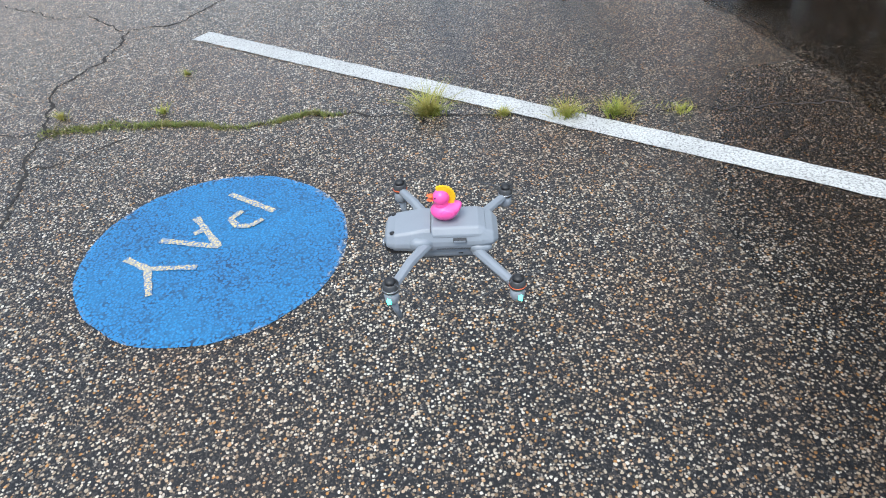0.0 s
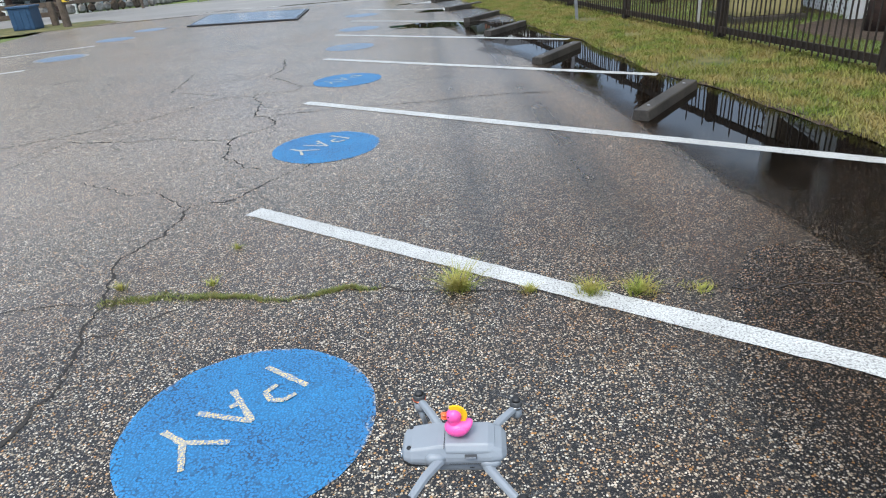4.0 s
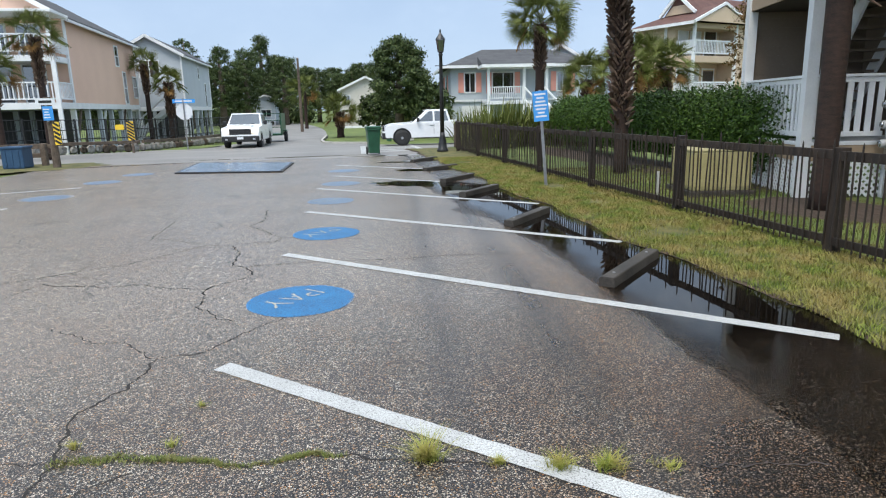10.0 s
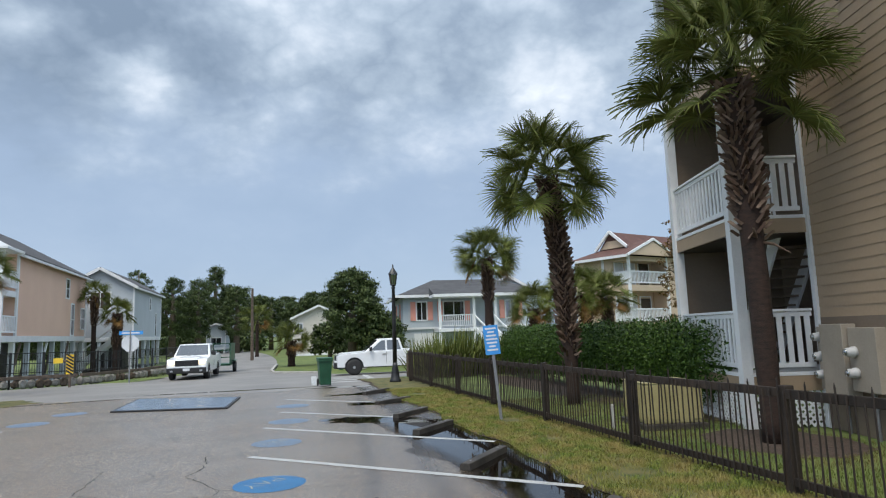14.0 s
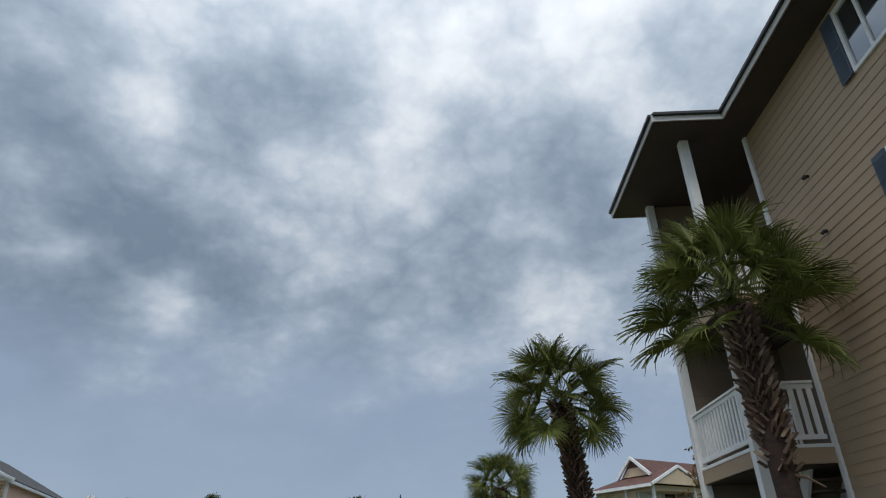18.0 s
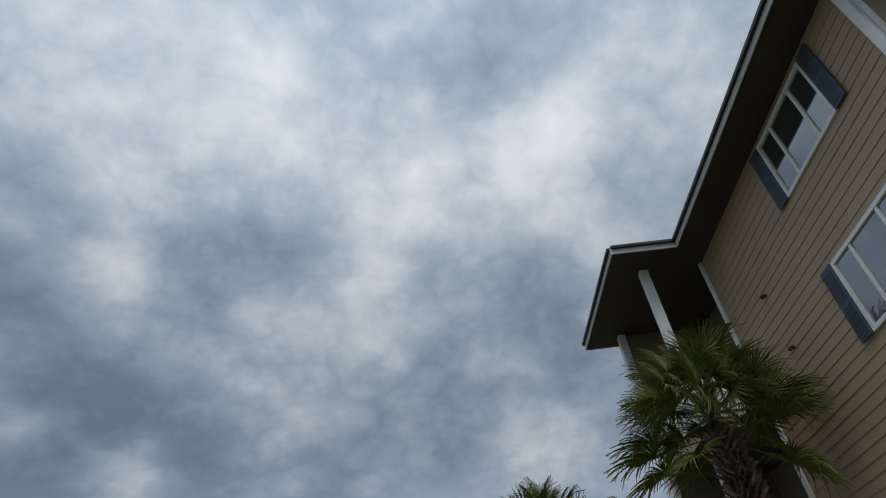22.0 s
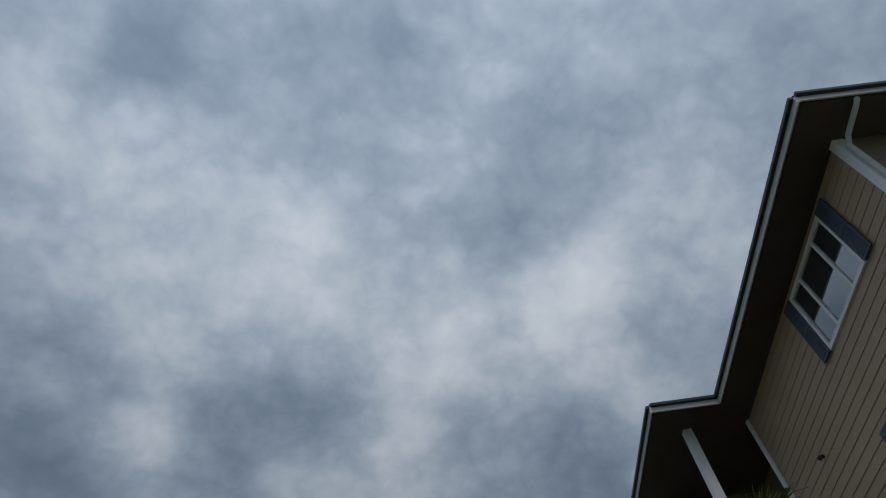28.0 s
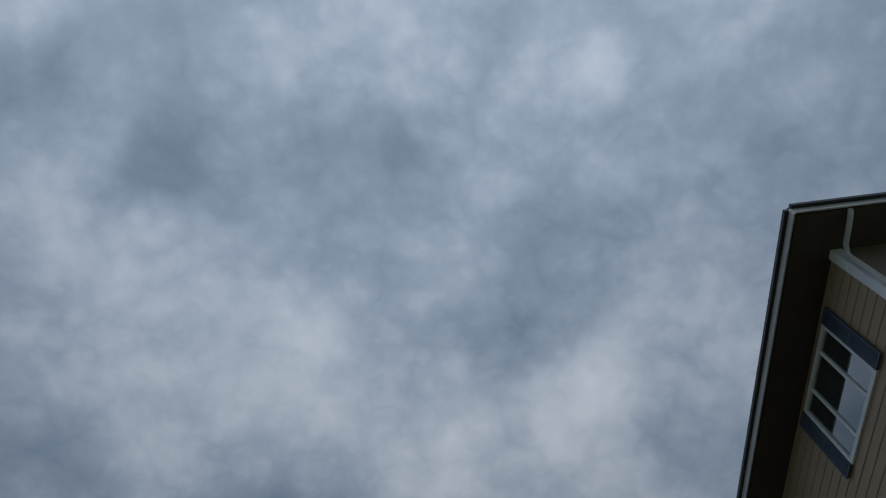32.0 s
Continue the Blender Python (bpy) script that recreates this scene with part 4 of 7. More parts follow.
def window(y0, y1, z0, z1):
    w = part("window", box((-0.03, y0 - 0.07, z0 - 0.07), (0.02, y1 + 0.07, z0), 0.005), WHITE, house)
    for lo, hi in (((-0.03, y0 - 0.07, z1), (0.02, y1 + 0.07, z1 + 0.07)), ((-0.03, y0 - 0.07, z0), (0.02, y0, z1)), ((-0.03, y1, z0), (0.02, y1 + 0.07, z1))):
        part("frame", box(lo, hi, 0.005), WHITE, w)
    a, b = y0 + (y1 - y0) * 0.27, y0 + (y1 - y0) * 0.73
    for m in (a, b):
        part("mullion", box((-0.022, m - 0.03, z0), (0.018, m + 0.03, z1), 0.004), WHITE, w)
    for p, q in ((y0, a - 0.03), (a + 0.03, b - 0.03), (b + 0.03, y1)):
        part("pane", box((0.004, p, z0), (0.012, q, z1)), GLASS, w)
    for p, q in ((y0 - 0.38, y0 - 0.075), (y1 + 0.075, y1 + 0.38)):
        s = part("shutter", box((-0.05, p, z0 - 0.07), (-0.02, q, z1 + 0.07), 0.004), SHUTTER, house, "slate-blue louvred shutter")
        zm = (z0 + z1) / 2
        for c, d in ((z0 - 0.02, zm - 0.03), (zm + 0.03, z1 + 0.02)):
            z = c
            k = bmesh.new()
            while z < d - 0.03:
                box((-0.058, p + 0.04, z), (-0.048, q - 0.04, z + 0.022), 0, k)
                z += 0.04
            part("louvre_panel", k, SHUTTER, s)


for w in WINDOWS:
    window(*w)
for z in (8.02, 6.92):
    v = tube([(0.0, -1.66, z), (-0.07, -1.66, z - 0.01), (-0.09, -1.66, z - 0.045)], [0.033, 0.033, 0.036], 10)
    hp("dryer_vent", v, BLACK_TRIM, "small dark wall vent")

# roof: flat soffits with white fascia and shingles above
E1, E2 = -2.13, -0.70
OUT = [(E1, 3.2), (E1, -0.76), (E2, -0.76), (E2, -7.35), (9.6, -7.35), (9.6, 3.2)]
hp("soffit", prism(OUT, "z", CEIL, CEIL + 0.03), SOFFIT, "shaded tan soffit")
for a, b in zip(OUT, OUT[1:] + OUT[:1]):
    hp("fascia", beam((*a, CEIL + 0.085), (*b, CEIL + 0.085), 0.05, 0.17, 0.004), GUTTER, "white fascia board")
    d = (Vector(b) - Vector(a)).normalized()
    s = Vector((d.y, -d.x)) * (0.05)
    hp("gutter", beam((a[0] + s.x, a[1] + s.y, CEIL + 0.16), (b[0] + s.x, b[1] + s.y, CEIL + 0.16), 0.07, 0.07, 0.01), BLACK_TRIM, "dark drip edge")


RZ = CEIL + 0.22


def hip(x0, x1, y0, y1, rise, ridge_a, ridge_b):
    bm = bmesh.new()
    a = [bm.verts.new(p) for p in ((x0, y0, RZ), (x1, y0, RZ), (x1, y1, RZ), (x0, y1, RZ))]
    r = [bm.verts.new((*ridge_a, RZ + rise)), bm.verts.new((*ridge_b, RZ + rise))]
    return bm, a, r


bm, a, r = hip(E2, 9.6, -7.35, 3.2, 1.9, (4.4, -2.6), (4.4, -1.4))
for f in ((a[0], a[1], r[0]), (a[1], a[2], r[1], r[0]), (a[2], a[3], r[1]), (a[3], a[0], r[0], r[1]), (a[3], a[2], a[1], a[0])):
    bm.faces.new(f)
hp("roof", bm, SHINGLE)
bm, a, r = hip(E1, 4.0, -0.76, 3.2, 0.75, (E1 + 2.0, 1.22), (4.0, 1.22))
for f in ((a[0], a[1], r[1], r[0]), (a[2], a[3], r[0], r[1]), (a[3], a[0], r[0]), (a[3], a[2], a[1], a[0])):
    bm.faces.new(f)
hp("roof", bm, SHINGLE)

# porch: decks, columns, rails
PX, PY = -1.31, 2.72
DECKS = (0.98, 3.72, 6.55)
for x, y in ((PX, 0.0), (PX, PY)):
    hp("column", box((x - 0.09, y - 0.09, 0.0), (x + 0.09, y + 0.09, CEIL), 0.008), WHITE, "white porch column")
for z in DECKS:
    hp("deck", box((PX - 0.06, -0.06, z - 0.06), (0.95, PY + 0.06, z), 0.004), WHITE)
    hp("deck_band", box((PX - 0.04, -0.05, z - 0.32), (0.0, -0.02, z - 0.06), 0.004), SIDING, "tan deck band")
    hp("deck_band", box((PX - 0.05, -0.02, z - 0.32), (PX - 0.02, PY, z - 0.06), 0.004), SIDING, "tan deck band")
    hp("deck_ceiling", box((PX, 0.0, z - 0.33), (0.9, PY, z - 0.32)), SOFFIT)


def railing(a, b, z, name="railing"):
    a, b = Vector((*a, z)), Vector((*b, z))
    root = part(name, beam(a + Vector((0, 0, 1.06)), b + Vector((0, 0, 1.06)), 0.10, 0.045, 0.006), WHITE, house, "white porch railing")
    for h, w in ((0.99, 0.045), (0.12, 0.045)):
        part("rail", beam(a + Vector((0, 0, h)), b + Vector((0, 0, h)), w, 0.08, 0.004), WHITE, root)
    n = int((b - a).length / 0.150)
    wide = (b - a).normalized() * 0.034
    for i in range(n):
        p = a.lerp(b, (i + 0.5) / n)
        hx, hy = abs(wide.x) + 0.012, abs(wide.y) + 0.012
        part("baluster", box((p.x - hx, p.y - hy, z + 0.12), (p.x + hx, p.y + hy, z + 0.98)), WHITE, root)


for z in DECKS:
    railing((PX + 0.09, 0.0), (-0.09, 0.0), z)
    railing((PX, 0.09), (PX, PY - 0.09), z)
# stair inside the porch
for z in DECKS[:1]:
    for x in (-0.2, 0.55):
        hp("stair_stringer", beam((x, 2.5, z + 0.2), (x, 0.5, z + 2.7), 0.05, 0.28, 0.004), WHITE, "white stair stringer")
    for i in range(14):
        t = (i + 0.5) / 14
        hp("tread", box((-0.18, 2.5 - 2.0 * t - 0.13, z + 0.2 + 2.5 * t - 0.02), (0.53, 2.5 - 2.0 * t + 0.13, z + 0.2 + 2.5 * t + 0.02)), SIDING_SHADE)
    rail = hp("stair_rail", beam((-0.24, 2.5, z + 1.1), (-0.24, 0.5, z + 3.6), 0.05, 0.09, 0.004), WHITE)
    for i in range(12):
        t = (i + 0.5) / 12
        part("baluster", box((-0.258, 2.48 - 2.0 * t, z + 0.3 + 2.5 * t), (-0.222, 2.52 - 2.0 * t, z + 1.1 + 2.5 * t)), WHITE, rail)


def lattice(a, b, z0, z1):
    """Crossed laths in a frame."""
    a, b = Vector(a), Vector(b)
    n = (b - a).length
    d = (b - a).normalized()
    root = part("lattice_panel", beam((*a, z1), (*b, z1), 0.03, 0.06), WHITE, house, "white diagonal lattice panel")
    h = z1 - z0
    for sgn in (1, -1):
        s = -h
        while s < n:
            t0, t1 = (s, s + h)
            lo, hi = max(t0, 0), min(t1, n)
            if hi - lo > 0.03:
                za, zb = z0 + (lo - t0), z0 + (hi - t0)
                if sgn < 0:
                    za, zb = z1 - (lo - t0), z1 - (hi - t0)
                off = Vector((-d.y, d.x)) * (0.006 * sgn)
                part("lath", beam((*(a + d * lo + off), za), (*(a + d * hi + off), zb), 0.01, 0.035), WHITE, root)
            s += 0.115


lattice((PX + 0.05, -0.03), (-0.05, -0.03), 0.06, 0.78)
lattice((PX - 0.03, 0.06), (PX - 0.03, PY - 0.06), 0.06, 0.78)

# porch round the near corner of the building, and the downspout there
for z in DECKS:
    hp("deck", box((1.6, END - 1.5, z - 0.06), (6.0, END, z), 0.004), WHITE)
    root = part("railing", beam((1.62, END - 0.1, z + 1.06), (1.62, END - 1.5, z + 1.06), 0.1, 0.045, 0.006), WHITE, house, "white porch railing")
    for i in range(10):
        part("baluster", box((1.60, END - 0.20 - 0.13 * i, z + 0.1), (1.64, END - 0.16 - 0.13 * i, z + 1.04)), WHITE, root)
hp("downspout", tube([(0.14, -7.3, CEIL + 0.12), (0.14, -7.3, CEIL - 0.03), (0.10, -7.2, CEIL - 0.10), (0.02, -6.85, CEIL - 0.22), (0.0, -6.73, CEIL - 0.34), (0.0, -6.73, 0.3)], 0.042, 8), GUTTER, "white downspout", smooth=True)
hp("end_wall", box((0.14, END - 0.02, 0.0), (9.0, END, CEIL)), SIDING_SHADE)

# meters on the side wall
meter = thing("electric_meter_panel", (0, 0, 0), "beige electric meter panel with round glass meters", "meter panel")
meter.matrix_world = HOUSE
part("cabinet", box((-0.24, -1.05, 0.55), (-0.003, -0.45, 1.78), 0.012), METER_BOX, meter)
part("cabinet", box((-0.18, -1.75, 0.75), (-0.003, -1.1, 1.72), 0.012), METER_BOX, meter)
part("conduit", tube([(-0.08, -0.75, 0.0), (-0.08, -0.75, 0.56)], 0.03, 8), STEEL, meter)
part("conduit", tube([(-0.08, -1.45, 0.0), (-0.08, -1.45, 0.76)], 0.03, 8), STEEL, meter)
part("meter_backing", box((-0.12, -0.44, 0.7), (-0.003, -0.16, 1.74), 0.01), METER_BOX, meter)
for y, z in ((-0.30, 1.57), (-0.30, 1.25), (-0.30, 0.95), (-1.25, 1.35), (-1.25, 1.03)):
    b = lathe([(0.085, 0.0), (0.085, 0.05), (0.07, 0.07), (0.068, 0.13), (0.05, 0.15)], 18)
    b.transform(pose(-0.12 if y > -1 else -0.18, y, z, 0, -90, 0))
    mm = part("meter", b, GUTTER, meter, "round grey meter with a glass dome", True)
    g = lathe([(0.05, 0.148), (0.045, 0.17), (0.02, 0.178)], 18)
    g.transform(pose(-0.12 if y > -1 else -0.18, y, z, 0, -90, 0))
    part("dome", g, GLASS, mm, "", True)


# ---- palms ----
def frond_mesh(seed, length=1.0, leaflets=42):
    """A fan leaf on a stalk along +x, drooping at its tips."""
    rnd = random.Random(seed)
    verts, faces, mats = [], [], []
    stalk = 1.0
    n = 6
    for i in range(n + 1):
        t = i / n
        x, z = stalk * t, 0.10 * math.sin(t * 1.6)
        w = 0.022 * (1 - 0.5 * t)
        verts += [(x, w, z), (x, -w, z), (x, 0, z - 0.015)]
        if i:
            a = 3 * (i - 1)
            for p, q in ((0, 1), (1, 2), (2, 0)):
                faces.append((a + p, a + q, a + 3 + q, a + 3 + p))
                mats.append(1)
    base = Vector((stalk - 0.05, 0, 0.10))
    nod = rnd.uniform(0.0, 0.28)
    for j in range(leaflets):
        u = j / (leaflets - 1) * 2 - 1
        ang = u * 2.35 + rnd.uniform(-0.04, 0.04)
        long = 0.74 * length * (1.0 - 0.18 * abs(u) ** 1.5) * rnd.uniform(0.88, 1.08)
        d = Vector((math.cos(ang) * math.cos(nod), math.sin(ang), -math.cos(ang) * math.sin(nod)))
        up = Vector((math.sin(nod), 0, math.cos(nod)))
        s = up.cross(d).normalized()
        at = len(verts)
        seg = 5
        droop = rnd.uniform(0.0, 0.18) + (0.5 if rnd.random() < 0.10 else 0.0)
        for i in range(seg + 1):
            t = i / seg
            c = base + d * long * t + up * (0.10 * math.sin(t * 2.2)) + Vector((0, 0, -droop * long * max(0, t - 0.5) ** 2 * 2.2))
            w = 0.0175 * length * (0.3 + 1.4 * t if t < 0.45 else 1.7 * (1 - t) + 0.05)
            verts += [c + s * w + up * 0.014, c - s * w + up * 0.014, c]
            if i:
                a, b = at + 3 * (i - 1), at + 3 * i
                faces += [(a, a + 2, b + 2, b), (a + 2, a + 1, b + 1, b + 2)]
                mats += [0, 0]
    me = bpy.data.meshes.new("frond")
    me.from_pydata([tuple(v) for v in verts], [], faces)
    me.materials.append(FROND)
    me.materials.append(STALK)
    me.polygons.foreach_set("material_index", mats)
    return me


FRONDS = [frond_mesh(s) for s in range(7)]
DRY = [m.copy() for m in FRONDS[:2]]
for m in DRY:
    m.materials[0] = DRY_FROND


def palm_trunk(height, r0, r1, lean, boots_from, rnd, root):
    pts, rad = [], []
    n = 14
    for i in range(n + 1):
        t = i / n
        pts.append((lean[0] * t * t, lean[1] * t * t, height * t - 0.05))
        rad.append((r0 * (1 - t) + r1 * t) * (1.12 if i == 0 else 1.0) * (1 + 0.04 * math.sin(i * 2.3)))
    part("trunk", tube(pts, rad, 14), BARK, root, "", True)
    if boots_from < 1:
        bm = bmesh.new()
        z = height * boots_from
        k = 0
        while z < height * 0.99:
            t = z / height
            r = (r0 * (1 - t) + r1 * t) * 0.92
            for j in range(11):
                if t < boots_from + 0.10 and rnd.random() < 0.9 - 8.0 * (t - boots_from):
                    continue
                a = 2 * math.pi * (j + 0.5 * (k % 2)) / 11 + rnd.uniform(-0.12, 0.12)
                up, out = rnd.uniform(0.08, 0.17), rnd.uniform(0.06, 0.17) * min(1, r0 / 0.17)
                w = rnd.uniform(0.018, 0.034) * min(1, r0 / 0.15)
                c, s = Vector((math.cos(a), math.sin(a), 0)), Vector((-math.sin(a), math.cos(a), 0))
                o = Vector((lean[0] * t * t, lean[1] * t * t, z)) + c * r
                twist = rnd.choice((-1, 1)) * rnd.uniform(0.03, 0.11) * min(1, r0 / 0.15)
                vs = [o + s * w, o - s * w, o + c * (out) + Vector((0, 0, up)) + s * (w * 0.5 + twist), o + c * out + Vector((0, 0, up)) - s * (w * 0.5 - twist), o + c * 0.05 + Vector((0, 0, -0.03)), o + c * (out + 0.045) + Vector((0, 0, up - 0.02)) + s * twist]
                q = [bm.verts.new(v) for v in vs]
                for f in ((0, 4, 5, 2), (4, 1, 3, 5), (0, 2, 3, 1), (2, 5, 3)):
                    bm.faces.new([q[i] for i in f])
            z += 0.078
            k += 1
        tagged(part("boot_sheath", bm, BOOT, root, "crossed old leaf bases"), kind="stuff")


def palm(at, height, r0, r1, size, count, seed, label, lean=(0, 0), boots=0.45, dry=3, sag=128, rise=0.0, extra=()):
    rnd = random.Random(seed)
    root = thing("palm_tree", at, label, "palm tree", "palms")
    palm_trunk(height, r0, r1, lean, boots, rnd, root)
    top = Vector((lean[0], lean[1], height - 0.1))
    for i in range(count):
        t = i / count
        turn = i * 137.5 + rnd.uniform(-14, 14)
        tilt = 82 - sag * t ** 0.85 + rnd.uniform(-10, 10)
        o = new("frond", FRONDS[i % len(FRONDS)] if i < count - dry else DRY[i % 2])
        o.parent = root
        k = size * rnd.uniform(0.88, 1.1) * (0.78 + 0.22 * min(1.0, t * 2.6))
        o.matrix_local = Matrix.Translation(top + Vector((0, 0, 0.25 * (1 - t) + rise))) @ pose(0, 0, 0, 0, -tilt, turn) @ pose(0.05, 0, 0, rnd.uniform(-85, 85), 0, 0) @ Matrix.Diagonal((k, k, k, 1))
    for turn, tilt, drop, k, is_dry in extra:
        o = new("frond", DRY[0] if is_dry else FRONDS[1])
        o.parent = root
        o.matrix_local = Matrix.Translation(top + Vector((0, 0, drop))) @ pose(0, 0, 0, 0, -tilt, turn) @ Matrix.Diagonal((k, k, k, 1))
    return root


tall = palm((7.84, 4.48, 0.03), 5.75, 0.155, 0.19, 0.86, 50, 1, "tall cabbage palm with shaggy leaf bases in mulch", (-0.14, 0.01), 0.53, 0, 96, 0.32, ((146, -10, 0.0, 1.15, False), (152, -24, -0.1, 1.1, False), (138, -2, 0.1, 1.1, False), (-41, -2, 0.0, 1.05, False), (-30, 6, 0.1, 1.1, False), (-50, -8, 0.0, 1.0, False), (-40, -42, -0.1, 1.05, False), (-24, -36, -0.1, 1.0, False), (200, -30, -0.1, 0.9, False), (90, -20, 0.0, 1.0, False)))
part("broken_stalk", tube([(0.0, -0.08, 3.06), (0.12, -0.26, 3.0), (0.22, -0.46, 2.84)], [0.03, 0.022, 0.010], 6), BOOT, tall, "dry broken leaf stalk")
palm((7.15, 10.3, 0.03), 5.55, 0.16, 0.17, 1.02, 44, 2, "slender cabbage palm with a full green crown", (-0.35, 0.1), 0.20, 0)
palm((10.15, 27.6, fall(27.6)), 5.75, 0.24, 0.21, 1.12, 40, 3, "cabbage palm with a round crown behind a hedge", (0, 0), 0.6, 2)
palm((-11.2, 23.3, fall(23.3)), 4.75, 0.12, 0.12, 0.66, 26, 4, "cabbage palm beside the street fence", (0, 0), 0.6, 3)
palm((-12.6, 22.6, fall(22.6)), 3.4, 0.12, 0.12, 0.62, 24, 5, "short cabbage palm beside the street fence", (0, 0), 0.6, 3)
palm((-14.0, 45.5, -0.35), 5.6, 0.16, 0.15, 0.72, 24, 6, "cabbage palm between two houses", (0, 0), 0.6, 2)
palm((-12.6, 46.0, -0.35), 4.3, 0.28, 0.24, 0.82, 24, 7, "thick cabbage palm between two houses", (0, 0), 0.4, 2)
palm((-0.3, 46.0, -0.35), 1.9, 0.28, 0.24, 1.0, 26, 8, "short palm on a lawn by the road", (0, 0), 0.3, 3)
for x, y, h, s in ((13.2, 24.5, 3.3, 9), (14.6, 25.5, 3.6, 10), (12.4, 27.0, 3.0, 11), (16.0, 26.0, 3.4, 12)):
    palm((x, y, fall(y)), h, 0.2, 0.18, 0.95, 24, s, "bushy young palm behind the hedge", (0, 0), 0.5, 2)
palm((-4.8, 72.0, -0.35), 4.2, 0.2, 0.18, 1.3, 20, 13, "far palm beside the road", (0, 0), 1, 2)


# ---- hedge, bushes and trees ----
def leaf_cloud(blobs, count, size, mat, seed, name, parent, fuzzy=True):
    """Many small leaves scattered through lumpy ellipsoids, thickest near their skin."""
    rng = np.random.default_rng(seed)
    verts, faces = [], []
    vol = np.array([max(b[3] * b[4], 0.02) * b[5] ** 0.5 for b in blobs])
    pick = rng.choice(len(blobs), count, p=vol / vol.sum())
    d = rng.normal(size=(count, 3))
    d /= np.linalg.norm(d, axis=1, keepdims=True)
    r = np.abs(rng.normal(0.72, 0.30, count)) if fuzzy else rng.uniform(0.55, 1.06, count) ** 0.6
    arr = np.array(blobs)[pick]
    c = arr[:, :3] + d * arr[:, 3:6] * r[:, None]
    a = rng.normal(size=(count, 3))
    a /= np.linalg.norm(a, axis=1, keepdims=True)
    b = np.cross(a, d + 0.3 * rng.normal(size=(count, 3)))
    b /= np.linalg.norm(b, axis=1, keepdims=True) + 1e-9
    s = size * rng.uniform(0.6, 1.3, count)[:, None]
    quad = np.stack([c - a * s, c + b * s * 0.45, c + a * s, c - b * s * 0.45], 1).reshape(-1, 3)
    me = bpy.data.meshes.new(name)
    me.from_pydata(quad.tolist(), [], np.arange(count * 4).reshape(-1, 4).tolist())
    me.materials.append(mat)
    ob = new(name, me)
    ob.parent = parent
    return ob


def hedge():
    root = thing("hedge", (0, 0, 0), "dense dark green clipped hedge behind the fence", "hedge")
    rng = random.Random(3)
    blobs = []
    y = 6.75
    while y < 21:
        for x in (8.75, 9.25):
            blobs.append((x + 0.016 * (y - 7) + rng.uniform(-0.1, 0.1), y, 1.15 + rng.uniform(-0.06, 0.06), 0.5, 0.6, 0.85))
        y += 0.42
    leaf_cloud(blobs, 110000, 0.042, HEDGE_LEAF, 1, "foliage", root, False)
    core = box((8.75, 6.8, 0.35), (9.45, 21.0, 1.65), 0.15)
    part("inner_growth", core, HEDGE_LEAF, root)
    y = 7.4
    while y < 21:
        part("stem", tube([(9.0, y, 0.0), (9.0 + rng.uniform(-0.1, 0.1), y, 0.5)], 0.03, 6), TRUNK, root)
        y += 1.1
    return root


hedge()


def tree(at, trunk, spread, count, leaf, seed, label, name="tree", cone=False, mat=None):
    rng = random.Random(seed)
    root = thing(name, at, label, "tree", "trees")
    h = trunk
    part("trunk", tube([(0, 0, -0.1), (0.05, 0, h * 0.5), (0, 0.05, h)], [0.045 * h + 0.06, 0.03 * h + 0.05, 0.03], 8), TRUNK, root, "", True)
    blobs = []
    for i in range(58):
        t = i / 57
        z = h * (0.28 + 0.72 * t)
        w = spread * ((1 - 0.75 * t) if cone else (0.35 + 0.65 * math.sin(math.pi * (0.2 + 0.75 * t))))
        a = i * 2.4
        r = w * rng.uniform(0.35, 0.8)
        p = Vector((r * math.cos(a), r * math.sin(a), z))
        k = spread * rng.uniform(0.13, 0.30)
        blobs.append((*p, k, k, k * 0.62))
        if i % 6 == 0:
            part("limb", tube([(0, 0, z * 0.75), tuple(p * 0.6 + Vector((0, 0, z * 0.36))), tuple(p)], [0.06, 0.04, 0.015], 5), TRUNK, root)
    leaf_cloud(blobs, count, leaf, mat or TREE_LEAF, seed, "crown", root)
    return root


tree((4.0, 41.8, -0.35), 6.6, 2.5, 26000, 0.10, 1, "dark green broadleaf tree beside a house")
tree((6.0, 41.5, -0.35), 3.6, 2.2, 4000, 0.16, 2, "dark green bushy tree beside a house")
tree((16.6, 20.0, 0.0), 6.3, 1.3, 2600, 0.075, 90, "thin tree with rusty green leaves behind the building", mat=AUTUMN_LEAF)
tree((2.6, 47.0, -0.35), 3.0, 1.8, 3000, 0.16, 15, "dark shrub tree beside a house")
rng = random.Random(8)
for i in range(22):
    x = -42 + i * 2.6 + rng.uniform(-1, 1)
    y = 112 + rng.uniform(-12, 14)
    h = rng.uniform(8.5, 12.5) + (3.0 if i in (9, 10, 11) else 0) - (1.8 if i > 15 else 0)
    tree((x, y, -0.35), h, rng.uniform(2.8, 4.2), 11000, 0.15, 20 + i, "far dark green tree in a wood")
for i, (x, y, h) in enumerate([(-21.5, 88, 11.5), (-17.5, 90, 10.5), (-14.5, 92, 9.0), (-9.5, 95, 9.6), (0.5, 105, 8.5), (-24, 60, 5)]):
    tree((x, y, -0.35), h, 2.8, 10000, 0.13, 60 + i, "tall dark tree behind houses")


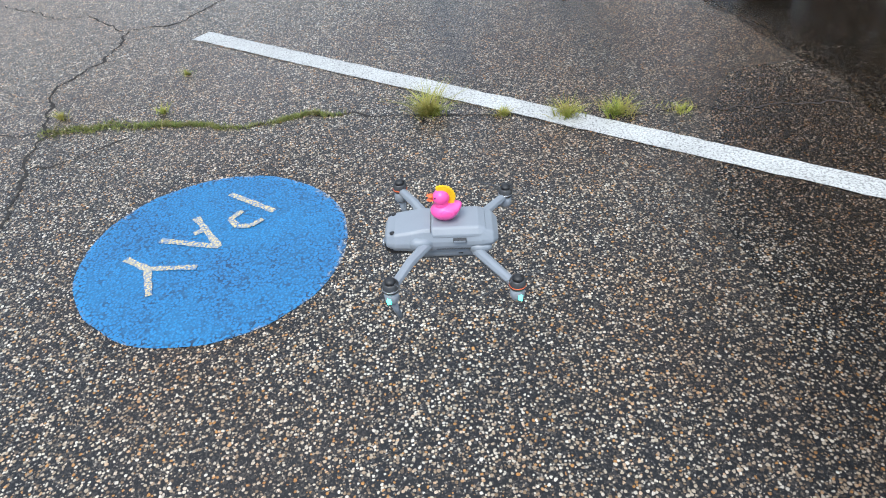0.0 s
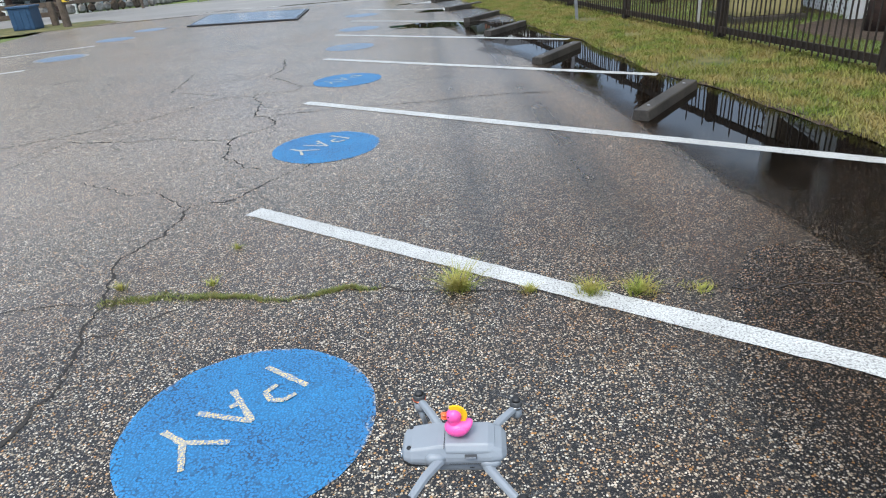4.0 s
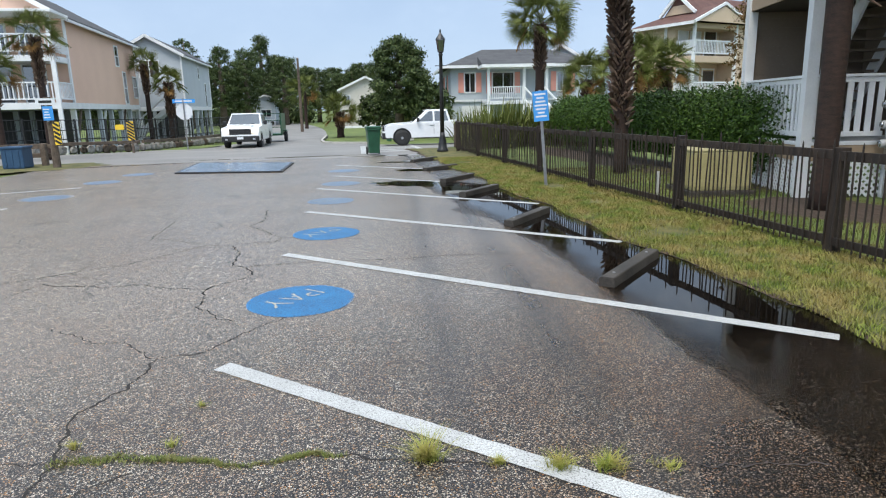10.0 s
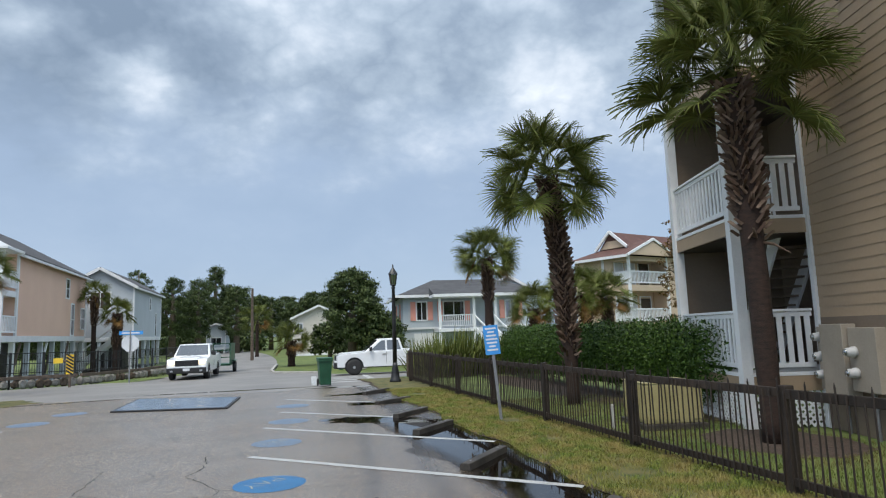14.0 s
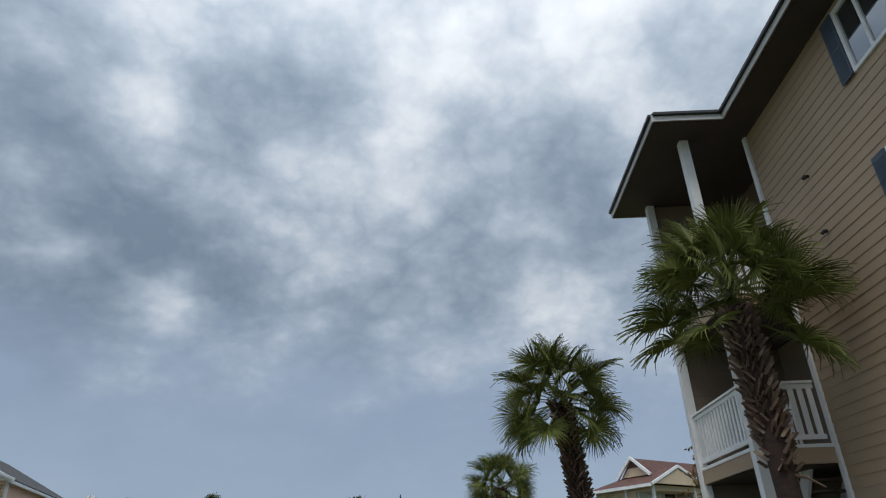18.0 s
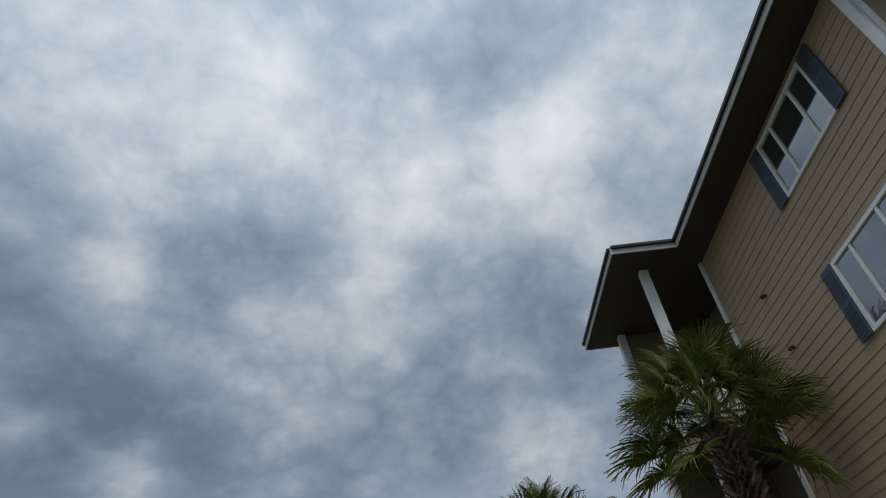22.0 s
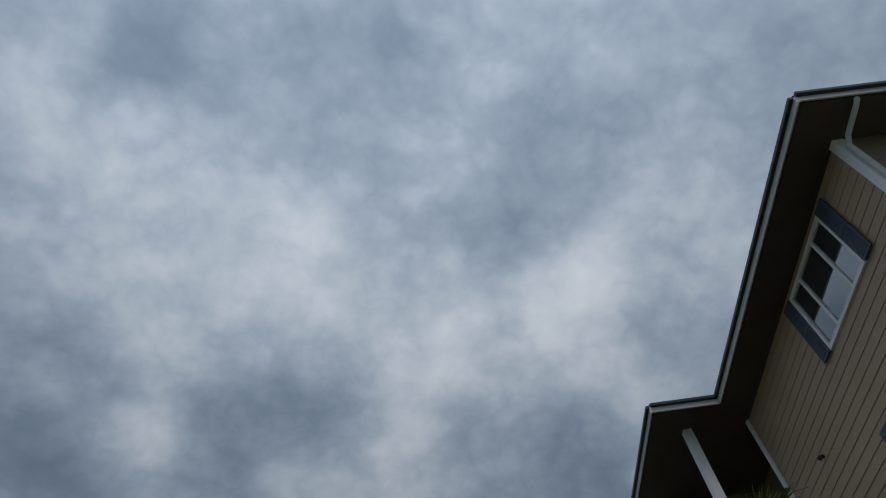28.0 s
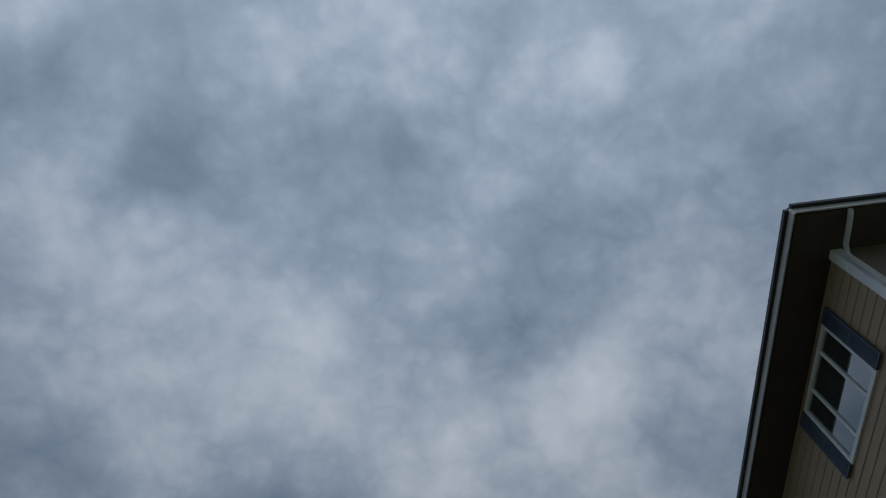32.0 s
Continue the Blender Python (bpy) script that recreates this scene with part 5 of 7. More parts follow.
under = thing("undergrowth", (0, 0, 0), "dense dark undergrowth below a far wood", "bushes")
rng = random.Random(31)
leaf_cloud([(-50 + 1.3 * i, 104 + rng.uniform(-3, 3), 0.8 + rng.uniform(0, 0.8), 1.8, 1.5, 1.6) for i in range(52) if not (33 < i < 39)], 30000, 0.3, TREE_LEAF, 5, "foliage", under)


def spiky_bush(at, size, n, seed, label, mat=None):
    root = thing("palmetto_bush", at, label, "bush", "bushes")
    rnd = random.Random(seed)
    verts, faces = [], []
    for i in range(n):
        a, e = rnd.uniform(0, 2 * math.pi), rnd.uniform(0.5, 1.5)
        d = Vector((math.cos(a) * math.cos(e), math.sin(a) * math.cos(e), math.sin(e)))
        s = d.cross(Vector((0, 0, 1))).normalized() * size * 0.018
        base = Vector((rnd.uniform(-1, 1), rnd.uniform(-1, 1), 0)) * size * 0.45
        ln = size * rnd.uniform(0.7, 1.15)
        k = len(verts)
        mid, tip = base + d * ln * 0.6, base + d * ln + Vector((0, 0, -0.12 * ln * math.cos(e)))
        verts += [base - s, base + s, mid + s, mid - s, tip]
        faces += [(k, k + 1, k + 2, k + 3), (k + 3, k + 2, k + 4)]
    raw("foliage", verts, faces, mat or FROND, root)
    return root


for i, (x, y, s) in enumerate([(6.6, 21.6, 1.9), (7.6, 22.4, 2.0), (8.7, 22.0, 1.8), (9.6, 23.0, 1.8), (6.2, 24.0, 1.7), (10.8, 22.5, 1.7), (5.2, 44.5, 1.8), (7.0, 43.5, 1.9)]):
    spiky_bush((x, y, fall(y)), s, 260, i, "spiky green palmetto bush")


# ---- drone and duck ----
def loft(sections, sides=20, power=3.2):
    """A rounded hull through cross-sections (x, half width, low z, high z)."""
    bm = bmesh.new()
    rings = []
    for x, w, lo, hi in sections:
        ring = []
        for j in range(sides):
            a = 2 * math.pi * (j + 0.5) / sides
            c, s = math.cos(a), math.sin(a)
            ring.append(bm.verts.new((x, w * math.copysign(abs(c) ** (2 / power), c), (lo + hi) / 2 + (hi - lo) / 2 * math.copysign(abs(s) ** (2 / power), s))))
        rings.append(ring)
    for a, b in zip(rings, rings[1:]):
        for j in range(sides):
            bm.faces.new((a[j], a[(j + 1) % sides], b[(j + 1) % sides], b[j]))
    bm.faces.new(rings[0][::-1])
    bm.faces.new(rings[-1])
    bmesh.ops.recalc_face_normals(bm, faces=bm.faces[:])
    return bm


def hull(sections, bev=0.0016):
    """A moulded shell with chamfered shoulders through cross-sections (x, half width, low z, high z)."""
    side = [(0.70, 0.0), (0.94, 0.16), (1.0, 0.38), (0.97, 0.56), (0.80, 0.90), (0.70, 1.0)]
    outline = side + [(-a, b) for a, b in reversed(side)]
    bm = bmesh.new()
    rings = [[bm.verts.new((x, w * a, lo + (hi - lo) * b)) for a, b in outline] for x, w, lo, hi in sections]
    for a, b in zip(rings, rings[1:]):
        for j in range(len(outline)):
            bm.faces.new((a[j], a[(j + 1) % len(outline)], b[(j + 1) % len(outline)], b[j]))
    bm.faces.new(rings[0][::-1])
    bm.faces.new(rings[-1])
    bmesh.ops.recalc_face_normals(bm, faces=bm.faces[:])
    sharp = [e for e in bm.edges if len(e.link_faces) == 2 and e.calc_face_angle() > 0.30]
    bmesh.ops.bevel(bm, geom=sharp, offset=bev, segments=3, profile=0.5, affect="EDGES", clamp_overlap=True)
    return bm


def shifted(bm, m):
    bm.transform(m)
    return bm


def build_drone(at, yaw):
    root = thing("drone", at, "grey folding camera drone hovering over wet asphalt", "drone", yaw=yaw)
    part("shell", hull([(-0.096, 0.022, -0.002, 0.012), (-0.092, 0.034, -0.008, 0.019), (-0.078, 0.041, -0.012, 0.025), (-0.050, 0.043, -0.015, 0.030), (-0.030, 0.041, -0.018, 0.033), (0.040, 0.040, -0.018, 0.033), (0.066, 0.042, -0.010, 0.030), (0.084, 0.039, -0.006, 0.022), (0.093, 0.028, -0.002, 0.012)]), DRONE_GREY, root)
    part("belly", loft([(-0.046, 0.026, -0.030, 0.0), (-0.040, 0.033, -0.036, 0.0), (0.055, 0.033, -0.037, 0.0), (0.066, 0.024, -0.030, 0.0)], 16, 4), DRONE_GREY, root, "", True)
    part("belly_plate", box((-0.036, -0.024, -0.0405), (0.052, 0.024, -0.0365), 0.001), DRONE_DARK, root)
    part("battery", hull([(-0.016, 0.036, 0.012, 0.0342), (-0.014, 0.0372, 0.010, 0.0348), (0.060, 0.0372, 0.010, 0.0346), (0.072, 0.036, 0.010, 0.0300)], 0.001), DRONE_GREY, root)
    for s in (-1, 1):
        lb = box((0.018, s * 0.0355, 0.010), (0.040, s * 0.0425, 0.0165), 0.0018)
        latch = part("latch_button", lb, DRONE_DARK, root, "battery latch button")
        part("latch_face", box((0.0195, s * 0.0428, 0.0115), (0.0385, s * 0.0438, 0.0150), 0.0004), DRONE_GREY, latch)
        part("vent_slot", box((0.026, s * 0.0335, -0.0225), (0.034, s * 0.0345, -0.0205), 0.0003), BLACK_TRIM, root)
        part("arm_gap", box((-0.040, s * 0.036, -0.002), (-0.022, s * 0.0405, 0.010), 0.001), BLACK_TRIM, root)
        part("arm_gap", box((0.050, s * 0.033, -0.024), (0.060, s * 0.036, -0.010), 0.001), BLACK_TRIM, root)
        part("front_sensor", shifted(lathe([(0.0052, -0.0015), (0.0052, 0.0015), (0.003, 0.002)], 14), pose(-0.0905, s * 0.022, 0.014, 0, -70, 0)), BLACK_TRIM, root, "", True)
        part("top_sensor", shifted(lathe([(0.0042, -0.001), (0.0042, 0.001), (0.003, 0.0014)], 14), pose(-0.082, s * 0.026, 0.0245, 0, -22, 0)), BLACK_TRIM, root, "", True)
    part("seam", box((-0.0185, -0.0385, 0.0326), (-0.0172, 0.0385, 0.0338), 0.0002), DRONE_DARK, root, "dark panel seam")
    for s in (-1, 1):
        part("shoulder", shifted(loft([(-0.052, 0.010, -0.006, 0.010), (-0.044, 0.013, -0.010, 0.016), (-0.026, 0.012, -0.010, 0.014), (-0.016, 0.007, -0.004, 0.008)], 14, 3.0), pose(0, s * 0.034, 0.004)), DRONE_GREY, root, "", True)
        part("rear_shoulder", shifted(loft([(0.046, 0.008, -0.008, 0.006), (0.056, 0.012, -0.010, 0.010), (0.074, 0.011, -0.008, 0.008), (0.082, 0.006, -0.004, 0.004)], 14, 3.0), pose(0, s * 0.032, -0.008)), DRONE_GREY, root, "", True)
        part("side_seam", box((-0.010, s * 0.0392, -0.006), (0.050, s * 0.0400, -0.0050), 0.0001), DRONE_DARK, root)
    # gimbal camera under the nose
    gim = part("gimbal_camera", loft([(-0.098, 0.012, -0.030, -0.010), (-0.095, 0.016, -0.033, -0.007), (-0.072, 0.016, -0.033, -0.007), (-0.068, 0.012, -0.028, -0.012)], 16, 4), BLACK_TRIM, root, "black gimbal camera", True)
    part("lens", shifted(lathe([(0.009, 0.0), (0.009, 0.004), (0.006, 0.005)], 16), pose(-0.098, 0, -0.020, 0, -90, 0)), GLASS, gim, "", True)
    part("gimbal_arm", box((-0.088, -0.024, -0.028), (-0.070, -0.0165, -0.004), 0.002), DRONE_DARK, gim)
    part("nose_shadow_panel", loft([(-0.088, 0.030, -0.022, -0.010), (-0.050, 0.032, -0.024, -0.008)], 12, 4), BLACK_TRIM, root)
    for fx, s in ((-1, -1), (-1, 1), (1, -1), (1, 1)):
        if fx < 0:
            p0, p1, p2, tip = (-0.026, s * 0.038, 0.002), (-0.050, s * 0.080, 0.006), (-0.077, s * 0.131, -0.002), (-0.079, s * 0.134)
            zt = -0.008
        else:
            p0, p1, p2, tip = (0.056, s * 0.034, -0.016), (0.080, s * 0.074, -0.014), (0.114, s * 0.120, -0.018), (0.116, s * 0.123)
            zt = -0.022
        arm_bm = tube([p0, p1, p2], [0.0095, 0.0085, 0.0075], 8)
        arm = part("arm", arm_bm, DRONE_GREY, root, "", False)
        part("motor_mount", shifted(lathe([(0.009, -0.022), (0.0115, -0.016), (0.0115, 0.004)], 18), pose(*tip, zt)), DRONE_GREY, arm, "", True)
        motor = part("motor", shifted(lathe([(0.0125, 0.004), (0.0130, 0.006), (0.0130, 0.018), (0.0115, 0.0195), (0.0115, 0.021)], 20), pose(*tip, zt)), DRONE_DARK, arm, "dark motor bell", True)
        part("ring", shifted(lathe([(0.0133, 0.0085), (0.0135, 0.0095), (0.0133, 0.0105)], 20), pose(*tip, zt)), CHROME if fx * s > 0 else DUCK_ORANGE, motor, "bright motor ring", True)
        part("hub", shifted(lathe([(0.009, 0.021), (0.0085, 0.026), (0.005, 0.029)], 14), pose(*tip, zt)), BLACK_TRIM, motor, "", True)
        for k in (0, 180):
            blade = prism([(0.006, -0.002), (0.02, -0.0045), (0.05, -0.0035), (0.082, -0.0012), (0.082, 0.0008), (0.05, 0.0025), (0.015, 0.003)], "z", 0.0, 0.0008)
            part("propeller_blade", shifted(blade, pose(*tip, zt + 0.024, 0, 6, (35 if fx < 0 else -28) * s + k)), SMOKY, motor)
        part("status_light", box((tip[0] - 0.004 * (1 if fx < 0 else -1) - 0.003, tip[1] + s * 0.0095, zt - 0.0175), (tip[0] - 0.004 * (1 if fx < 0 else -1) + 0.003, tip[1] + s * 0.0125, zt - 0.006), 0.001), GREEN_LED, arm, "green status light")
        if fx < 0:
            part("landing_leg", tube([(tip[0], tip[1], zt - 0.018), (tip[0] + 0.003, tip[1] - s * 0.002, zt - 0.04), (tip[0] + 0.009, tip[1] - s * 0.004, zt - 0.066)], [0.0065, 0.0055, 0.0045], 8), DRONE_GREY, arm, "slim landing leg", True)
    root.scale = (0.87, 0.88, 0.78)
    return root


DRONE_AT = (1.033, -3.312, 0.832)
build_drone(DRONE_AT, -9.0)
duck = thing("rubber_duck", (DRONE_AT[0] + 0.006, DRONE_AT[1] - 0.002, DRONE_AT[2] + 0.0268), "hot pink rubber duck with a yellow mohawk on the drone", "toy", yaw=-9)
duck.scale = (0.84, 0.84, 0.84)
body = bmesh.new()
bmesh.ops.create_uvsphere(body, u_segments=24, v_segments=16, radius=1.0)
for v in body.verts:
    x, y, z = v.co
    tail = max(0, x) ** 3
    v.co = Vector((x * 0.0255 + 0.003 * tail, y * 0.021, 0.0165 + z * (0.0165 if z < 0 else 0.015) + 0.011 * tail))
    v.co.z = max(v.co.z, 0.0006)
part("body", body, DUCK_PINK, duck, "", True)
head = bmesh.new()
bmesh.ops.create_uvsphere(head, u_segments=20, v_segments=14, radius=0.0145, matrix=pose(-0.006, 0, 0.043))
part("head", head, DUCK_PINK, duck, "", True)
part("neck", shifted(lathe([(0.0135, 0.024), (0.0110, 0.031), (0.0115, 0.036)], 18), pose(-0.005, 0, 0)), DUCK_PINK, duck, "", True)
for s in (1, -1):
    part("beak", shifted(loft([(-0.018, 0.006, -0.0022, 0.0022), (-0.024, 0.0062, -0.0016, 0.0016), (-0.029, 0.003, -0.001, 0.001)], 10, 2.2), pose(-0.001, 0, 0.0425 + s * 0.0014, 0, s * 6, 0)), DUCK_ORANGE, duck, "orange beak", True)
    wing = bmesh.new()
    bmesh.ops.create_uvsphere(wing, u_segments=14, v_segments=10, radius=1.0, matrix=pose(0.004, s * 0.0195, 0.02, 0, -14, 0) @ Matrix.Diagonal((0.014, 0.004, 0.009, 1)))
    part("wing", wing, DUCK_PINK, duck, "", True)
    eye = bmesh.new()
    bmesh.ops.create_uvsphere(eye, u_segments=8, v_segments=6, radius=0.0016, matrix=pose(-0.0155, s * 0.0095, 0.047))
    part("eye", eye, BLACK_TRIM, duck, "", True)
for i in range(12):
    a = radians(112 - i * 14)
    fin = prism([(0.012, -0.0022), (0.0205, -0.0030), (0.0228, 0.0), (0.0205, 0.0030), (0.012, 0.0022)], "y", -0.0022, 0.0022)
    part("crest_spike", shifted(fin, pose(-0.004, 0, 0.0435, 0, -math.degrees(a), 0)), DUCK_YELLOW, duck, "yellow mohawk spike")


# ---- street lamp ----
lamp = thing("street_lamp", (4.2, 20.2, 0.0), "black cast-iron street lamp with a lantern head", "street lamp")
part("base", lathe([(0.22, 0.0), (0.22, 0.10), (0.17, 0.16), (0.15, 0.40), (0.10, 0.62), (0.085, 0.75)], 16), BLACK_IRON, lamp, "", True)
part("pole", lathe([(0.085, 0.75), (0.075, 2.4), (0.06, 3.55), (0.09, 3.6), (0.05, 3.66)], 14), BLACK_IRON, lamp, "", True)
part("lantern_glass", lathe([(0.10, 3.70), (0.155, 4.1), (0.155, 4.12)], 8), CAR_GLASS, lamp, "dark lantern glass")
part("lantern_cap", lathe([(0.19, 4.12), (0.17, 4.17), (0.07, 4.32), (0.03, 4.38), (0.03, 4.46), (0.008, 4.52)], 8), BLACK_IRON, lamp)
part("lantern_cup", lathe([(0.05, 3.64), (0.11, 3.70), (0.10, 3.73)], 8), BLACK_IRON, lamp)
for i in range(8):
    a = 2 * math.pi * i / 8
    part("lantern_rib", tube([(0.105 * math.cos(a), 0.105 * math.sin(a), 3.70), (0.162 * math.cos(a), 0.162 * math.sin(a), 4.13)], 0.008, 5), BLACK_IRON, lamp)
part("bracket", tube([(-0.22, 0, 3.2), (0.22, 0, 3.2)], 0.014, 6), BLACK_IRON, lamp)


# ---- signs ----
def bars(sign, rows, x, y0, z0, z1, width, mat):
    for i in range(rows):
        z = z1 - (z1 - z0) * (i + 0.5) / rows
        w = width * (0.5 + 0.45 * abs(math.sin(i * 2.3 + 1)))
        part("text_bar", box((-w / 2, y0 - 0.0035, z - 0.018), (w / 2, y0 - 0.001, z + 0.018)), mat, sign)


ps = thing("parking_sign", (4.86, 8.75, 0.04), "blue and white parking sign on a leaning steel post", "sign", yaw=-14)
ps.matrix_world = pose(4.86, 8.75, 0.04, -2, -4.5, -14)
part("post", box((-0.03, -0.02, -0.1), (0.03, 0.02, 1.95), 0.004), STEEL, ps)
part("plate", box((-0.155, -0.028, 1.32), (0.155, -0.021, 1.93), 0.002), SIGN_BLUE, ps, "blue sign plate")
bars(ps, 7, 0, -0.028, 1.38, 1.9, 0.26, SIGN_WHITE)

wp = thing("sign_post", (-9.05, 18.7, 0.0), "thick weathered wooden post with a hazard marker and signs", "sign")
part("post", lathe([(0.125, -0.1), (0.115, 0.8), (0.11, 2.3)], 12), TRUNK, wp)
part("hazard_marker", box((0.12, -0.17, 0.75), (0.32, -0.155, 1.5), 0.003), YELLOW_SIGN, wp, "yellow and black striped marker")
for i in range(5):
    part("stripe", shifted(box((-0.11, -0.175, -0.035), (0.11, -0.172, 0.035)), pose(0.22, 0, 0.84 + 0.145 * i, 0, 35, 0)), BLACK_TRIM, wp)
part("blue_sign", box((-0.12, -0.18, 1.55), (0.20, -0.165, 2.0), 0.003), SIGN_BLUE, wp, "small blue sign")
bars(wp, 4, 0, -0.18, 1.6, 1.95, 0.22, SIGN_WHITE)
part("arrow_sign", box((-0.30, -0.18, 2.04), (0.30, -0.165, 2.26), 0.003), SIGN_WHITE, wp, "white arrow sign")
part("arrow", box((-0.2, -0.184, 2.11), (0.2, -0.181, 2.19)), BLACK_TRIM, wp)
part("sign_bracket", box((-0.03, -0.165, 1.5), (0.03, -0.12, 2.26)), STEEL, wp)

st = thing("stop_sign", (-8.28, 32.5, fall(32.5)), "back of an octagonal stop sign with street name blades", "sign")
part("post", box((-0.03, -0.03, -0.1), (0.03, 0.03, 2.75), 0.004), STEEL, st)
oct_ = [(0.46 * math.cos(radians(22.5 + 45 * i)), 2.05 + 0.46 * math.sin(radians(22.5 + 45 * i))) for i in range(8)]
part("plate", prism(oct_, "y", 0.032, 0.038), SIGN_WHITE, st, "grey back of the sign plate")
part("street_name_blade", box((-0.55, -0.01, 2.5), (0.62, 0.01, 2.7), 0.003), SIGN_BLUE, st, "blue street name blade")
part("text_bar", box((-0.42, -0.014, 2.56), (0.46, -0.011, 2.64)), SIGN_WHITE, st)

hz = thing("hazard_post", (-10.2, 29.7, fall(29.7)), "yellow and black striped hazard marker on a post", "sign")
part("post", box((-0.05, -0.05, -0.1), (0.05, 0.05, 1.5), 0.004), TRUNK, hz)
part("hazard_marker", box((-0.16, -0.07, 0.62), (0.16, -0.055, 1.55), 0.003), YELLOW_SIGN, hz, "yellow and black striped marker")
for i in range(6):
    part("stripe", shifted(box((-0.19, -0.078, -0.04), (0.19, -0.073, 0.04)), pose(0, 0, 0.7 + 0.155 * i, 0, 35, 0)), BLACK_TRIM, hz)
part("warning_plate", box((-0.72, -0.07, 1.15), (-0.30, -0.06, 1.4), 0.003), YELLOW_SIGN, hz, "small yellow plate")
part("plate_arm", box((-0.45, -0.058, 1.22), (0.0, -0.03, 1.30)), TRUNK, hz)


# ---- bins and boxes ----
def wheelie_bin(at, label, mat, k=1.0):
    root = thing("wheelie_bin", at, label, "bin", yaw=6)
    bm = bmesh.new()
    lo = [(-0.24, -0.26), (0.24, -0.26), (0.24, 0.28), (-0.24, 0.28)]
    hi = [(-0.30, -0.36), (0.30, -0.36), (0.30, 0.36), (-0.30, 0.36)]
    a = [bm.verts.new((x * k, y * k, 0.06 * k)) for x, y in lo]
    b = [bm.verts.new((x * k, y * k, 0.93 * k)) for x, y in hi]
    bm.faces.new(a[::-1])
    bm.faces.new(b)
    for i in range(4):
        j = (i + 1) % 4
        bm.faces.new((a[i], a[j], b[j], b[i]))
    bevelled(bm, 0.03)
    part("body", bm, mat, root)
    part("rim", box((-0.33 * k, -0.39 * k, 0.91 * k), (0.33 * k, 0.39 * k, 0.97 * k), 0.015), mat, root)
    part("lid", box((-0.335 * k, -0.40 * k, 0.972 * k), (0.335 * k, 0.42 * k, 1.05 * k), 0.03), mat, root)
    part("handle", tube([(-0.24 * k, 0.44 * k, 0.94 * k), (0.24 * k, 0.44 * k, 0.94 * k)], 0.018, 6), mat, root)
    for s in (-1, 1):
        part("wheel", shifted(lathe([(0.13, -0.03), (0.14, -0.02), (0.14, 0.02), (0.13, 0.03)], 16), pose(s * 0.29 * k, 0.26 * k, 0.14, 0, 90, 0)), RUBBER, root, "black wheel")
        part("lid_hinge", box((s * 0.2 - 0.03, 0.38 * k, 0.95 * k), (s * 0.2 + 0.03, 0.46 * k, 0.985 * k)), mat, root)
    return root


wheelie_bin((1.56, 20.15, 0.0), "dark green wheelie bin standing on wet asphalt", BIN_GREEN).scale = (0.80, 0.9, 1.0)
bb = thing("trash_barrel", (-10.35, 18.9, 0.0), "dark blue square rubbish barrel beside a post", "bin")
BARREL = surf("dark_blue_barrel_paint", (0.015, 0.05, 0.11), (0.03, 0.08, 0.16), 4, 40, 0.5)
part("body", box((-0.34, -0.34, 0.0), (0.34, 0.34, 0.68), 0.05), BARREL, bb)
part("rim", box((-0.37, -0.37, 0.66), (0.37, 0.37, 0.73), 0.02), BARREL, bb)
for x in (-0.2, 0.0, 0.2):
    part("rib", box((x - 0.03, -0.355, 0.08), (x + 0.03, -0.335, 0.62), 0.008), BARREL, bb)

ub = thing("utility_enclosure", (7.30, 6.66, 0.0), "cream corrugated utility enclosure on a concrete base", "utility box", yaw=-8)
part("base", box((-0.57, -0.60, -0.05), (0.57, 0.60, 0.15), 0.02), CONCRETE, ub, "grey base slab")
part("housing", box((-0.52, -0.54, 0.151), (0.52, 0.54, 0.83), 0.03), CREAM_BOX, ub)
part("lid", box((-0.53, -0.55, 0.831), (0.53, 0.55, 0.855), 0.012), CREAM_BOX, ub)
for i in range(10):
    x = -0.46 + 0.102 * i
    part("flute", box((x - 0.02, -0.562, 0.22), (x + 0.02, -0.542, 0.80), 0.006), CREAM_BOX, ub)
    part("flute", box((-0.542, -0.48 + 0.105 * i - 0.02, 0.22), (-0.522, -0.48 + 0.105 * i + 0.02, 0.80), 0.006), CREAM_BOX, ub)
vp = thing("vent_pipes", (6.3, 6.6, 0.04), "short pale plastic vent pipes in the grass", "pipe")
for i in range(3):
    part("pipe", tube([(0.0 + 0.03 * i, 0.07 * i, -0.05), (0.0 + 0.03 * i, 0.07 * i, 0.42)], 0.032, 10), PALE_CONCRETE, vp)
for x, y, h, w, m, lab in ((3.0, 37.5, 0.95, 0.3, BIN_GREEN, "green utility pedestal on a lawn"), (3.6, 37.2, 0.8, 0.3, PALE_CONCRETE, "pale utility pedestal on a lawn"), (4.3, 37.4, 1.0, 0.6, PALE_CONCRETE, "grey-green transformer cabinet on a lawn")):
    ped = thing("utility_pedestal", (x, y, -0.36), lab, "utility box", "utility pedestals")
    part("housing", box((-w / 2, -w / 2, 0.0), (w / 2, w / 2, h), 0.03), m, ped)
    part("cap", box((-w / 2 - 0.02, -w / 2 - 0.02, h + 0.001), (w / 2 + 0.02, w / 2 + 0.02, h + 0.05), 0.015), m, ped)
    part("plate", box((-0.1, -w / 2 - 0.006, h * 0.5), (0.1, -w / 2 - 0.001, h * 0.7)), SIGN_WHITE, ped)
bo = thing("bollard", (5.0, 22.3, -0.02), "thin dark metal post at the verge corner", "bollard")
part("post", box((-0.04, -0.04, -0.05), (0.04, 0.04, 1.0), 0.006), TRUNK, bo)
part("cap", box((-0.045, -0.045, 1.001), (0.045, 0.045, 1.03), 0.005), BLACK_TRIM, bo)


